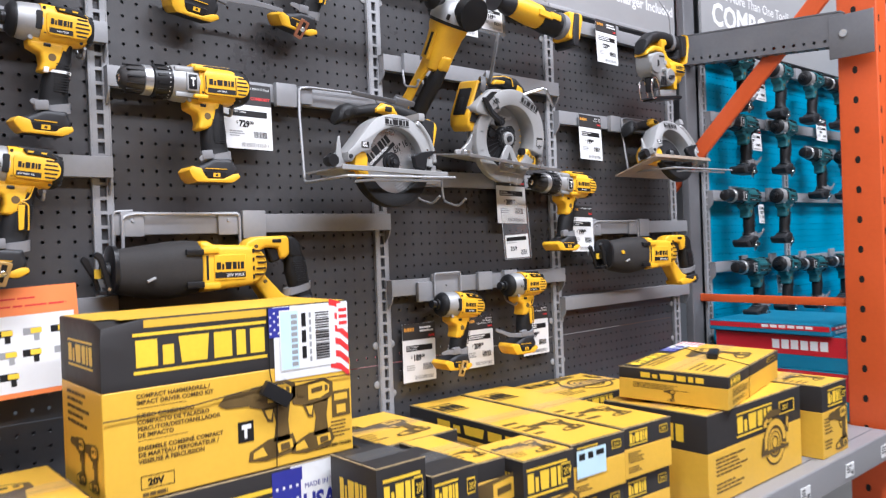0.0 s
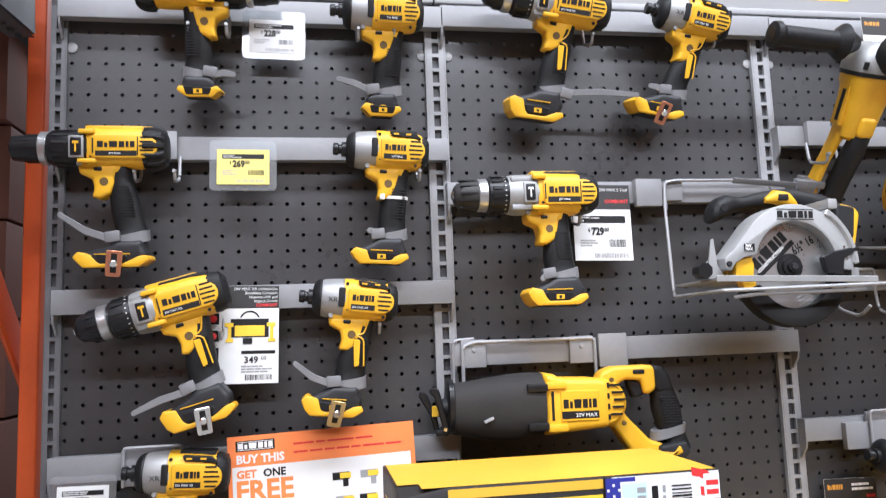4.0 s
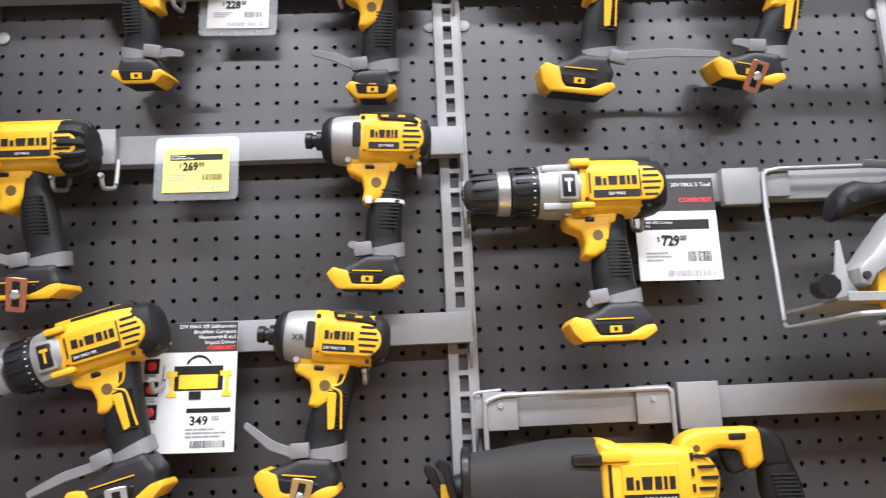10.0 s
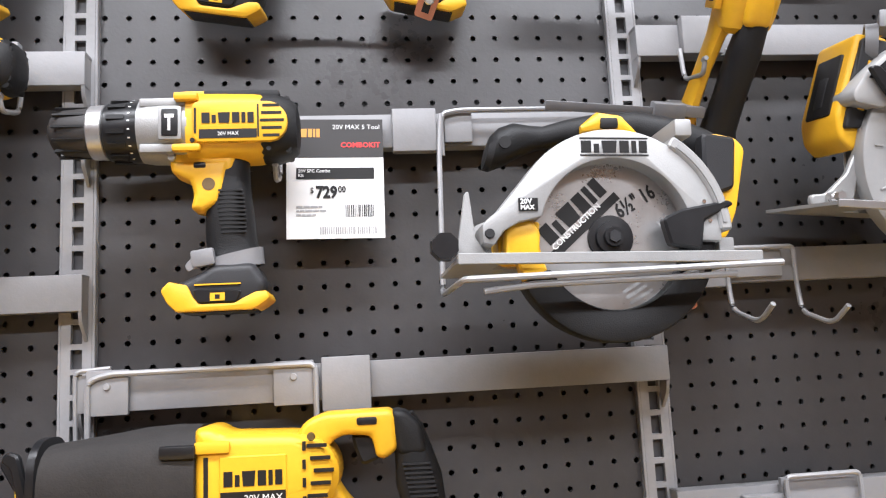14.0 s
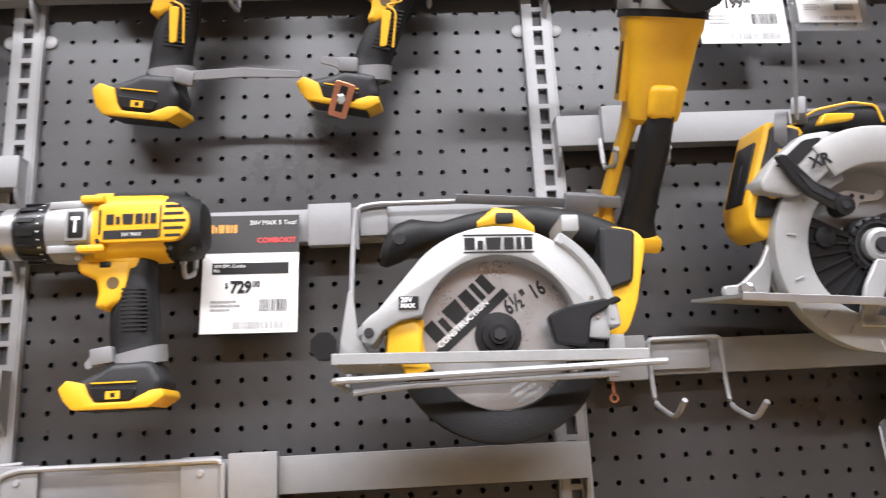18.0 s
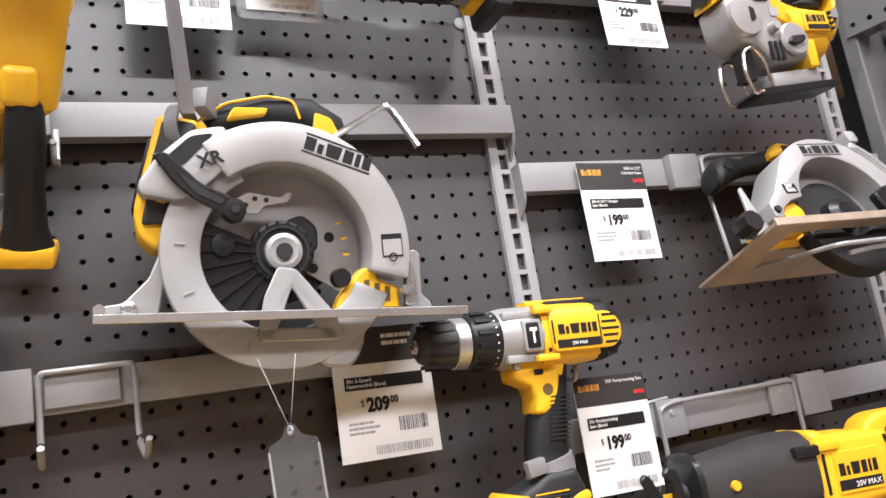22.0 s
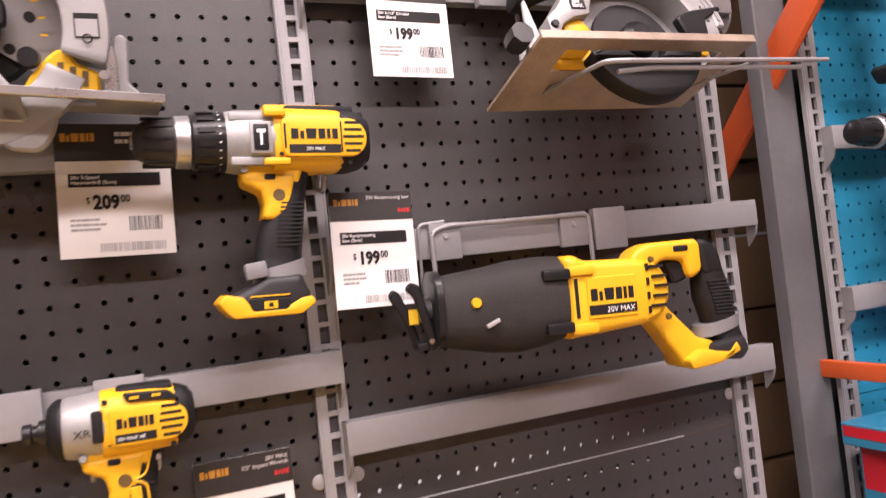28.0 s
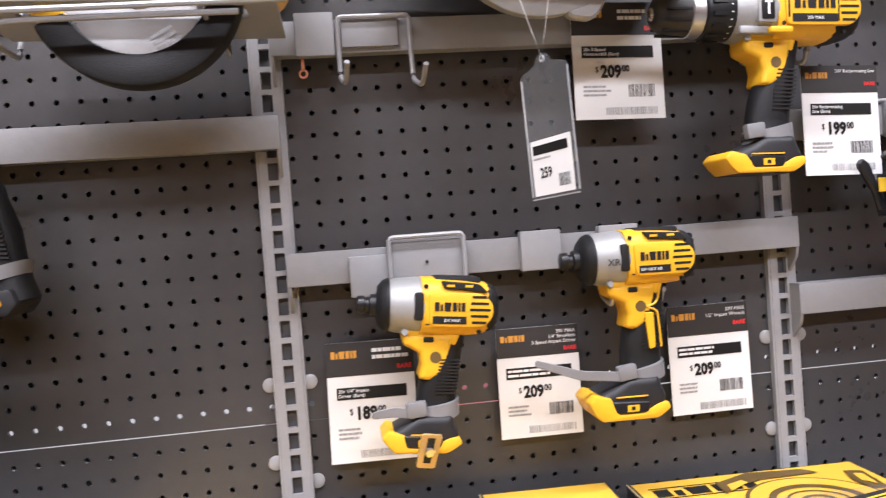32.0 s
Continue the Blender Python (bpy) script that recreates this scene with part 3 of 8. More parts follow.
def gun(shape, m, label, group="", plastic=None, xr=False, flip=False, tail=None, lock=None, accent=None, fine=True, grip=None, foot=None, tie=False):
    """A pistol-shaped cordless tool. tail: end of the loose strap in x, z; lock: metal of the tag that hangs at its foot."""
    if xr and shape == "impact":
        shape = "xr_impact"
    d = SHAPES[shape]
    impact = "impact" in shape
    plastic, accent = plastic or YELLOW, accent or plastic or YELLOW
    mats = {"black": BLACK_GLOSS, "rubber": BLACK, "silver": SILVER, "chrome": CHROME, "ring": BLADE, "chuck": CHUCK}
    t = thing(d["name"], m, label, "impact driver" if impact else "power drill", group)
    f = -1 if flip else 1

    def fx(rows):
        return [(f * r[0],) + tuple(r[1:]) for r in rows]

    def fl(pts, r):
        return rounded([(f * x, z) for x, z in pts], r)

    def span(a, b):
        return sorted((f * a, f * b))

    seg = 24
    hh, hw = d["hh"], d["hw"]
    ratio = hw / hh
    gx, gz, bx, bz, gw = grip or d["grip"]
    for nm, mt, rows in d["nose"]:
        ob = part(nm, along_x(fx([(x, 0, r, r) for x, r in rows]), segs=seg), mats[mt], t)
        if nm == "clutch_collar":
            x0, x1, r = rows[1][0], rows[2][0], rows[2][1]
            bm = bmesh.new()
            for k in range(14):
                box(*span(x0 + 0.004, x1 - 0.006), -0.0022, 0.0022, r - 0.003, r + 0.0004, 0, bm=bm)
                bmesh.ops.rotate(bm, cent=(0, 0, 0), matrix=Matrix.Rotation(2 * math.pi * k / 14, 3, "X"), verts=list(bm.verts)[-8:])
            part("collar_rib", bm, BLACK, ob)
            bm = bmesh.new()
            for k in range(11):
                a = math.radians(-70 + k * 15)
                q = [(f * (x1 - 0.001), math.cos(a + e * 0.022) * -(r + 0.0004), math.sin(a + e * 0.022) * (r + 0.0004)) for e in (-1, 1)]
                q2 = [(f * (x1 - 0.0032), p[1], p[2]) for p in q]
                bm.faces.new([bm.verts.new(p) for p in (q[0], q[1], q2[1], q2[0])])
            part("torque_mark", bm, INK_GREY if shape == "drill" else INK_WHITE, ob, smooth=False)
        if nm == "chuck":
            bm = bmesh.new()
            for k in range(12):
                box(*span(rows[2][0] - 0.006, rows[-1][0] - 0.002), -0.0011, 0.0011, rows[-1][1] - 0.0030, rows[-1][1] + 0.0002, 0, bm=bm)
                bmesh.ops.rotate(bm, cent=(0, 0, 0), matrix=Matrix.Rotation(2 * math.pi * k / 12, 3, "X"), verts=list(bm.verts)[-8:])
            part("chuck_rib", bm, BLACK, ob)
    hs = part("housing", along_x(fx([(x, 0, r, r * ratio, 3.0) for x, r in d["housing"]]), segs=seg + 4), plastic, t)
    cap = part("rear_cap", along_x(fx([(x, 0, r * 1.012, r * ratio * 1.012, 2.9) for x, r in d["cap"]]), segs=seg), BLACK, t)
    xc1, rc = d["cap"][-3][0], d["cap"][-4][1]
    for a in (-70, -40, -12, 16, 44, 72):
        z, x = math.sin(radians(a)) * rc * 0.80, xc1 - 0.003 + math.cos(radians(a)) * (d["cap"][-1][0] - xc1) * 0.75
        part("cap_nub", along_y([(-hw * 0.62, f * x, z, 0.0034), (hw * 0.62, f * x, z, 0.0034)], 10), BLACK, cap)
    if shape == "drill":
        rr = d["cap"][1][1]
        for k in range(14):
            a = 2 * math.pi * k / 14
            part("cap_lobe", loft([((f * (xq), math.cos(a) * rq * ratio, math.sin(a) * rq), 0.0048, 0.0058, (0, -math.sin(a), math.cos(a)), (0, math.cos(a), math.sin(a)), 2.4) for xq, rq in ((0.028, rr * 0.97), (0.032, rr * 1.0), (0.044, rr * 0.98), (0.052, rr * 0.86), (0.056, rr * 0.70))], 8), BLACK, cap)
    xe, xs = d["housing"][-1][0], d["housing"][0][0]
    vx = xe - 0.004 if impact else xe
    # side faces: a rounded panel with slots, the mark and the rating strip
    for e in (-1, 1):
        y0, y1 = sorted((e * (hw + 0.0030), e * (hw - 0.004)))
        yo = e * (hw + 0.0034)
        z1, z0 = hh * 0.56, -hh * 0.62
        pan = part("side_panel", slab(fl([(xs + 0.006, z1), (vx - 0.006, z1 * 0.98), (vx + 0.006, z1 * 0.35), (vx + 0.006, z0 * 0.45), (vx - 0.004, z0), (xs + 0.008, z0)], 0.007), y0, y1, 0.0016, 2), plastic, hs)
        bm = bmesh.new()
        zz = [z0 * 0.74 + (z1 - z0) * 0.185 * k for k in range(5)]
        for k, z in enumerate(zz):
            box(*span(vx - 0.019 + 0.0012 * abs(k - 2), vx + 0.003 - 0.0022 * abs(k - 2)), min(yo, yo * 0.97), max(yo, yo * 0.97), z - 0.0013, z + 0.0013, 0, bm=bm)
        part("vent", bm, INK, pan)
        if not impact:
            part("panel_slot", box(*span(vx - 0.0215, vx - 0.0200), min(yo, yo * 0.97), max(yo, yo * 0.97), z0 * 0.8, z1 * 0.8), INK, pan)
        a, b = span(xs + 0.011, vx - 0.022)
        if not impact:
            part("panel_slot", box(*span(xs + 0.0085, xs + 0.0105), min(yo, yo * 0.97), max(yo, yo * 0.97), z0 * 0.6, z1 * 0.65), INK, pan)
            a, b = span(xs + 0.013, vx - 0.022)
        part("rating_strip", box(a, b, min(yo, yo * 0.97), max(yo, yo * 0.97), z0 * 0.84, z0 * 0.42), INK, pan)
        if e < 0:
            emblem(pan, a + (b - a) * 0.03, z0 * 0.16, (b - a) * 0.94, hh * 0.33, yo - 0.0002, INK, rules=False)
            letters("20V MAX XR" if xr else "20V MAX", hh * 0.15, INK_WHITE, pan, pose(a + (b - a) * (0.04 if xr else 0.32), yo - 0.0003, z0 * 0.72), squeeze=0.95)
    if impact:
        for e in (-1, 1):
            part("side_pad", box(*span(-0.021, -0.011), e * 0.0285 - 0.0035, e * 0.0285 + 0.0035, -0.013, 0.016, 0.003), BLACK, t)
        part("top_pad", box(*span(0.000, 0.050), -0.017, 0.017, hh - 0.010, hh + 0.0026, 0.004), BLACK, t)
        part("pad_line", tube(bend([(f * 0.004, -0.0174, hh - 0.004), (f * 0.030, -0.0174, hh - 0.004), (f * 0.034, -0.0174, hh - 0.008), (f * 0.050, -0.0174, hh - 0.008)], 0.002), 0.0009, segs=6), plastic, t)
        pad = [(0.006, hh * 0.93), (0.046, hh * 0.86), (0.056, hh * 0.56), (0.030, hh * 0.64), (0.010, hh * 0.66)]
        part("side_grip", slab(fl(pad, 0.003), -hw - 0.0012, -hw * 0.5, 0.001, 1), BLACK, t)
        for k in range(2):
            part("grip_window", box(*span(0.012 + k * 0.019, 0.020 + k * 0.019), -hw - 0.0016, -hw * 0.9, hh * 0.74, hh * 0.82), plastic, t)
        if xr:
            letters("XR", 0.010, INK, t, pose(f * -0.036, -0.0312, -0.006), squeeze=1.1)
    else:
        part("mode_plate", box(*span(xs - 0.021, xs - 0.006), -hw - 0.0030, -hw + 0.004, -0.014, 0.012, 0.002), BLACK_GLOSS, t)
        part("mode_frame", box(*span(xs - 0.024, xs - 0.003), -hw - 0.0016, -hw + 0.004, -0.017, 0.015, 0.002), SILVER, t)
        a = f * (xs - 0.0135)
        part("mode_mark", plates([(a - 0.0012, a + 0.0012, -0.009, 0.004), (a - 0.0042, a + 0.0042, 0.003, 0.0065)], -hw - 0.0034), accent if plastic is YELLOW and shape != "hammer" else INK_WHITE, t, smooth=False)
        part("top_ridge", box(*span(xs - 0.006, xe - 0.018), -0.012, 0.012, hh - 0.004, hh + 0.004, 0.003), plastic, t)
        part("upper_rib", box(*span(xs - 0.010, xs + 0.012), -hw - 0.0045, -hw + 0.006, hh * 0.60, hh * 0.84, 0.003), plastic, t)
        part("lower_rib", box(*span(xs - 0.012, xs + 0.014), -hw - 0.0035, -hw + 0.006, -hh * 0.86, -hh * 0.64, 0.003), plastic, t)
        part("top_inlay", box(*span(xs + 0.014, xe - 0.002), -0.020, 0.020, hh - 0.008, hh + 0.0016, 0.003), BLACK if shape != "drill" else plastic, t)
    for px, pz in ((xs + 0.004, hh * 0.74), (xe - 0.012, -hh * 0.80), (xs + 0.006, -hh * 0.52)):
        part("housing_screw", along_y([(-hw * 0.90, f * px, pz, 0.0026), (-hw * 0.90 - 0.0022, f * px, pz, 0.0022)], 10), INK, hs)
    if not impact:
        gc = [r for r in d["nose"] if r[0] in ("gear_case", "gear_ring")][0][2]
        gm = (gc[1][0] + gc[2][0]) / 2
        for e in (0.62, -0.70):
            part("gear_block", box(*span(gc[0][0] + 0.003, gc[-1][0] + 0.002), -hw * 0.86, -hw * 0.55, hh * e - 0.004, hh * e + 0.004, 0.0015), SILVER if shape != "drill" else BLACK, t)
        part("gear_slot", box(*span(gm - 0.0016, gm + 0.0016), -hw - 0.0010, -hw * 0.9, -hh * 0.36, hh * 0.36), INK, t)
    part("hook_lug", along_y([(-0.018, f * (gx - 0.047), gz + 0.004, 0.0040), (-0.021, f * (gx - 0.047), gz + 0.004, 0.0032)], 12), WASHER, t)
    # neck and trigger in front of the grip
    neck = [(gx - 0.050, gz + 0.012), (gx + 0.014, gz + 0.012), (gx + 0.008, gz - 0.012), (gx - 0.030, gz - 0.012), (gx - 0.048, gz - 0.004)]
    part("neck", slab(fl(neck, 0.005), -0.0175, 0.0175, 0.005, 3), plastic, t)
    leg = [(gx - 0.050, gz + 0.002), (gx + 0.006, gz + 0.002), (gx + 0.000, gz - 0.026), (gx - 0.006, gz - 0.040), (gx - 0.020, gz - 0.047), (gx - 0.031, gz - 0.045), (gx - 0.028, gz - 0.031), (gx - 0.031, gz - 0.018), (gx - 0.048, gz - 0.010)]
    part("trigger", slab(fl(leg, 0.0035), -0.0182, 0.0182, 0.005, 3), plastic, t)
    part("direction_switch", box(*span(gx - 0.028, gx - 0.016), -0.0192, 0.0192, gz - 0.007, gz - 0.0005, 0.0025), BLACK_GLOSS, t)
    part("sticker", along_y([(-0.0178, f * (gx - 0.014), gz - 0.022, 0.0062), (-0.0186, f * (gx - 0.014), gz - 0.022, 0.0060)], 16), INK_BROWN, t)
    # grip
    rows = []
    for k in range(9):
        u = k / 8
        w = gw * (1.06 - 0.16 * math.sin(math.pi * min(1, u * 1.7)) * (1 if u < 0.59 else 0) + 0.12 * u * u)
        rows.append((gz + 0.008 + (bz - gz - 0.002) * u, f * (gx + (bx - gx) * u + 0.0016 * math.sin(math.pi * u * 2)), w, 0.0165 + 0.0016 * math.sin(math.pi * u), 2.5))
    rows.append((bz - 0.004, f * (bx - 0.002), gw * 1.22, 0.0205, 2.6))
    gp = part("grip", along_z(rows, segs=seg), BLACK, t)
    bm = bmesh.new()
    for k in range(11):
        u = 0.30 + k * 0.042
        z, x = gz + (bz - gz) * u, f * (gx + (bx - gx) * u + 0.004)
        w = gw * (0.62 - 0.014 * abs(k - 5))
        box(x - w, x + w, -0.0183, -0.0160, z - 0.0009, z + 0.0009, 0.0, bm=bm)
    part("grip_rib", bm, BLACK, gp)
    if xr:
        zc, xc = gz + (bz - gz) * 0.52, gx + (bx - gx) * 0.52
        st = [(xc - 0.005, zc + 0.020), (xc + 0.005, zc + 0.020), (xc + 0.006, zc - 0.018), (xc - 0.001, zc - 0.020)]
        part("grip_stripe", slab(fl(st, 0.002), -0.0200, -0.0170, 0.0006, 1), plastic, gp)
        pts = [(f * (gx + 0.010), -0.0172, gz + 0.002), (f * (gx + 0.004), -0.0178, gz - 0.020), (f * (xc - 0.004), -0.0182, zc + 0.026), (f * (xc + 0.010), -0.0182, zc + 0.022), (f * (xc + 0.013), -0.0178, zc - 0.018)]
        part("grip_piping", tube(bend(pts, 0.006), 0.0013, segs=6), plastic, gp)
    # foot: dark dome, bright shell that rises at both ends, dark badge panel
    x0, x1, z1, z0 = foot or d["foot"]
    cx = max(x0 + 0.030, min(x1 - 0.030, bx))
    dome = [(x0 + 0.008, z1 - 0.013), (cx - 0.026, z1 - 0.001), (cx - 0.016, z1 + 0.006), (cx + 0.020, z1 + 0.007), (x1 - 0.008, z1 - 0.004), (x1 - 0.002, z1 - 0.014), (x1 - 0.010, z0 + 0.003), (x0 + 0.014, z0 + 0.003)]
    ft = part("foot", slab(fl(dome, 0.008), -0.0255, 0.0255, 0.008, 3), CHARCOAL, t)
    zt = min(z0 + 0.016, z1 - 0.010)
    shell = [(x0, z1 - 0.017), (x0 + 0.007, z1 - 0.009), (x0 + 0.024, z1 - 0.013), (x0 + 0.029, z0 + 0.013), (x0 + 0.034, z0 + 0.007), (x1 - 0.032, z0 + 0.007), (x1 - 0.022, z0 + 0.012), (x1 - 0.014, zt), (x1 - 0.003, zt + 0.001), (x1, zt - 0.006), (x1 - 0.010, z0 + 0.003), (x1 - 0.016, z0), (x0 + 0.014, z0), (x0 + 0.006, z0 + 0.008)]
    part("foot_shell", slab(fl(shell, 0.0024), -0.0272, 0.0272, 0.0022, 2), accent, ft)
    part("foot_seam", box(min(f * (x0 + 0.030), f * (x1 - 0.026)), max(f * (x0 + 0.030), f * (x1 - 0.026)), -0.0270, -0.0240, z1 - 0.0135, z1 - 0.0122), accent, ft)
    xm = f * (x0 + x1 + 0.004) / 2
    zm = z0 + (z1 - z0) * 0.36
    part("badge_panel", slab(rounded([(xm - 0.022, zm + 0.007), (xm + 0.021, zm + 0.005), (xm + 0.017, zm - 0.006), (xm - 0.018, zm - 0.006)], 0.003), -0.0278, -0.0235, 0.001, 1), BLACK_GLOSS, ft)
    part("foot_base", box(min(f * (x0 + 0.018), f * (x1 - 0.014)), max(f * (x0 + 0.018), f * (x1 - 0.014)), -0.0225, 0.0225, z0 - 0.0008, z0 + 0.004), CHARCOAL, ft)
    part("badge", plates([(xm - 0.0065, xm + 0.0065, zm - 0.0042, zm + 0.0030)], -0.0281), accent, ft, smooth=False)
    part("badge_dot", plates([(xm - 0.0022, xm + 0.0022, zm - 0.0026, zm + 0.0014)], -0.0283), INK, ft, smooth=False)
    # security strap round the grip
    zc, xc = z1 + 0.010, f * (bx + 0.001)
    if tail is not None:
        w = gw * 1.30
        sag = 0.007
        bm = loft([((xc, 0, zc - 0.0085), w, 0.0222, (1, 0, f * 0.22), (0, 1, 0.08), 2.6), ((xc, 0, zc + 0.0080), w * 0.95, 0.0218, (1, 0, f * 0.22), (0, 1, 0.08), 2.6)], 22)
        st = part("security_strap", bm, STRAP, t)
        tx, tz = tail
        sgn = 1 if tx > 0 else -1
        part("strap_buckle", box(-0.012, 0.009, -0.0250, -0.014, -0.0085, 0.0075, 0.0025), STRAP, st, "", pose(xc + sgn * (w - 0.002), 0, zc - sgn * f * 0.003, 0, sgn * 8, 0))
        ln = math.hypot(tx, tz)
        q0, q1 = Vector((xc + sgn * w, zc - 0.002)), Vector((xc + sgn * w + tx, zc + tz))
        side = Vector((-tz, tx)) / max(ln, 1e-6) * 0.0052
        mid = (q0 + q1) / 2 + Vector((0, 0.003 if tz < 0.02 else -0.006))
        up = [q0 + side, mid + side, q1 + side * 0.7]
        dn = [q1 - side * 0.7, mid - side, q0 - side]
        part("strap_tail", slab(rounded([tuple(p) for p in up + dn], 0.004), -0.0235, -0.0210, 0.0006, 1), STRAP, st)
    if tie:
        zt = gz + (bz - gz) * 0.42
        xt = f * (gx + (bx - gx) * 0.42)
        zp = part("zip_tie", loft([((xt, 0, zt - 0.0022), gw * 1.12, 0.0195, (1, 0, 0), (0, 1, 0), 2.5), ((xt, 0, zt + 0.0022), gw * 1.12, 0.0195, (1, 0, 0), (0, 1, 0), 2.5)], 20), INK_WHITE, t)
        part("tie_head", box(xt - gw * 1.3, xt - gw * 0.9, -0.022, -0.014, zt - 0.004, zt + 0.0045, 0.001), INK_WHITE, zp)
    if lock is not None:
        lk = part("lock_tag", slab(rounded([(-0.010, -0.020), (0.010, -0.020), (0.011, 0.018), (-0.011, 0.018)], 0.003), -0.0012, 0.0012, 0.0004, 1), lock, t, "", pose(xm + f * 0.004, -0.034, z0 + 0.006, 14, 6, 10))
        part("lock_barrel", along_y([(-0.001, 0, 0, 0.0055), (-0.005, 0, 0, 0.0055), (-0.006, 0, 0, 0.004)], 14), CHROME, lk)
        part("lock_slot", box(-0.004, 0.004, -0.0016, -0.0012, -0.014, 0.014), INK, lk)
    return t


def tool_hook(x, z, y=-0.03, w=0.047, reach=0.055, span=0.056, prongs=True, group="rail hooks"):
    """A square cover clipped over the rail, with two bent prongs that carry a tool."""
    t = thing("rail_hook", pose(x, y, z), "grey steel hook block clipped on the display rail", "hook", group)
    part("cover", box(-w / 2, w / 2, -0.012, 0.0, -0.041, 0.004, 0.0018), STEEL, t)
    if prongs:
        for s in (-1, 1):
            pts = bend([(s * span / 2, -0.010, -0.036), (s * span / 2, -0.016, -0.074), (s * span / 2, -reach, -0.084), (s * span / 2, -reach - 0.006, -0.070)], 0.010)
            part("prong", tube(pts, 0.0027), WIRE, t)
            part("prong_tip", along_y([(-0.004, 0, 0, 0.0026), (0.0, 0, 0, 0.0034), (0.004, 0, 0, 0.0026)], 10), WIRE, t, "", pose(s * span / 2, -reach - 0.006, -0.070))
    return t


def hung(shape, x, z, y, label, group, tilt=0.0, turn=0.0, lean=0.0, **kw):
    return gun(shape, pose(x, y, z, lean, tilt, turn), label, group, **kw)


G1 = "impact drivers on the tool wall"
G2 = "drills on the tool wall"
hung("drill", -0.400, 2.091, -0.085, "yellow and black cordless drill with black chuck, hung on the rail", G2, 0, 0, flip=True, tail=(0.034, -0.002), grip=(-0.030, -0.028, -0.032, -0.128, 0.018), foot=(-0.068, -0.001, -0.138, -0.164), lean=13)
hung("impact", -0.088, 2.066, -0.078, "yellow impact driver with silver gear case and grey strap", G1, 2, 0, tail=(-0.058, 0.016), grip=(0.020, -0.030, 0.014, -0.124, 0.019), foot=(-0.027, 0.037, -0.134, -0.164), lean=13)
hung("drill", -0.466, 1.841, -0.085, "yellow compact hammer drill with black chuck and copper lock tag", G2, 0, 0, tail=(-0.072, 0.036), lock=COPPER, lean=5, grip=(-0.014, -0.028, 0.006, -0.126, 0.0185), foot=(-0.070, 0.034, -0.142, -0.174))
hung("impact", -0.088, 1.840, -0.078, "yellow impact driver with silver nose and white zip tie", G1, 3, 0, tail=(-0.016, 0.008), tie=True, lean=5)
hung("xr_drill", -0.379, 1.617, -0.088, "yellow brushless drill hung nose-down with a long grey strap", G2, -15, 0, xr=True, tail=(-0.080, -0.010), lock=CHROME)
hung("impact", -0.143, 1.610, -0.080, "yellow brushless impact driver with black accents and gold lock tag", G1, 6, 0, xr=True, tail=(-0.060, 0.026), lock=BRASS)
hung("impact", -0.391, 1.372, -0.080, "yellow brushless impact driver with silver gear case behind the flyer", G1, 3, 0, xr=True, tail=(0.060, -0.004))
hung("hammer", 0.166, 1.766, -0.094, "large yellow hammer drill with black chuck and grey strap", G2, 0, 0, tail=(-0.014, -0.008))
hung("xr_drill", 0.233, 2.080, -0.090, "yellow brushless hammer drill with silver gear case under the header", G2, 8, 0, xr=True, tail=(0.120, 0.012), grip=(-0.014, -0.030, -0.021, -0.138, 0.0195), foot=(-0.093, 0.002, -0.148, -0.191), lean=13)
hung("impact", 0.438, 2.072, -0.085, "yellow brushless impact driver tilted on its hook with copper lock tag", G1, 12, 0, xr=True, tail=(-0.03, 0.002), lock=COPPER, grip=(0.020, -0.030, 0.000, -0.132, 0.018), foot=(-0.074, 0.020, -0.141, -0.175), lean=13)
hung("impact", 0.773, 1.321, -0.080, "yellow impact driver hung low with grey strap and brass lock tag", G1, 6, 0, tail=(-0.045, -0.004), lock=BRASS, grip=(0.018, -0.030, 0.008, -0.112, 0.0185), foot=(-0.050, 0.034, -0.118, -0.150))
hung("impact", 0.995, 1.355, -0.080, "yellow brushless impact driver with black accents over price cards", G1, 1, 0, xr=True, tail=(-0.100, 0.020))
hung("hammer", 1.182, 1.610, -0.094, "yellow hammer drill with silver gear case beside a circular saw", G2, 2, 0, tail=(-0.004, 0.0), grip=(-0.004, -0.034, -0.021, -0.134, 0.0205), foot=(-0.084, 0.010, -0.142, -0.175))
for x, z in ((-0.074, 1.877), (-0.143, 1.642), (-0.422, 1.398), (-0.439, 1.877), (-0.375, 1.642), (-0.364, 2.105), (-0.107, 2.105), (0.182, 1.803), (0.223, 2.108), (0.442, 2.108), (0.987, 1.388), (1.175, 1.642)):
    tool_hook(x + 0.012, z, reach=0.052)

tool_hook(0.907, 1.388, prongs=False)
tool_hook(0.714, 1.374, prongs=False)


# ---- circular saws ----
def ring_sector(r0, r1, a0, a1, y0, y1, n=28, bm=None, r1_end=None):
    """A thick curved band in x, z between two angles (degrees, from +x upwards)."""
    bm = bm or bmesh.new()
    rows = []
    for k in range(n + 1):
        a = radians(a0 + (a1 - a0) * k / n)
        c, s = math.cos(a), math.sin(a)
        ro = r1 if r1_end is None else r1 + (r1_end - r1) * k / n
        rows.append([bm.verts.new((c * r, y, s * r)) for r, y in ((r0, y0), (ro, y0), (ro, y1), (r0, y1))])
    for p, q in zip(rows, rows[1:]):
        for i in range(4):
            bm.faces.new((p[i], p[(i + 1) % 4], q[(i + 1) % 4], q[i]))
    bm.faces.new(rows[0][::-1]), bm.faces.new(rows[-1])
    bmesh.ops.recalc_face_normals(bm, faces=bm.faces)
    return bm


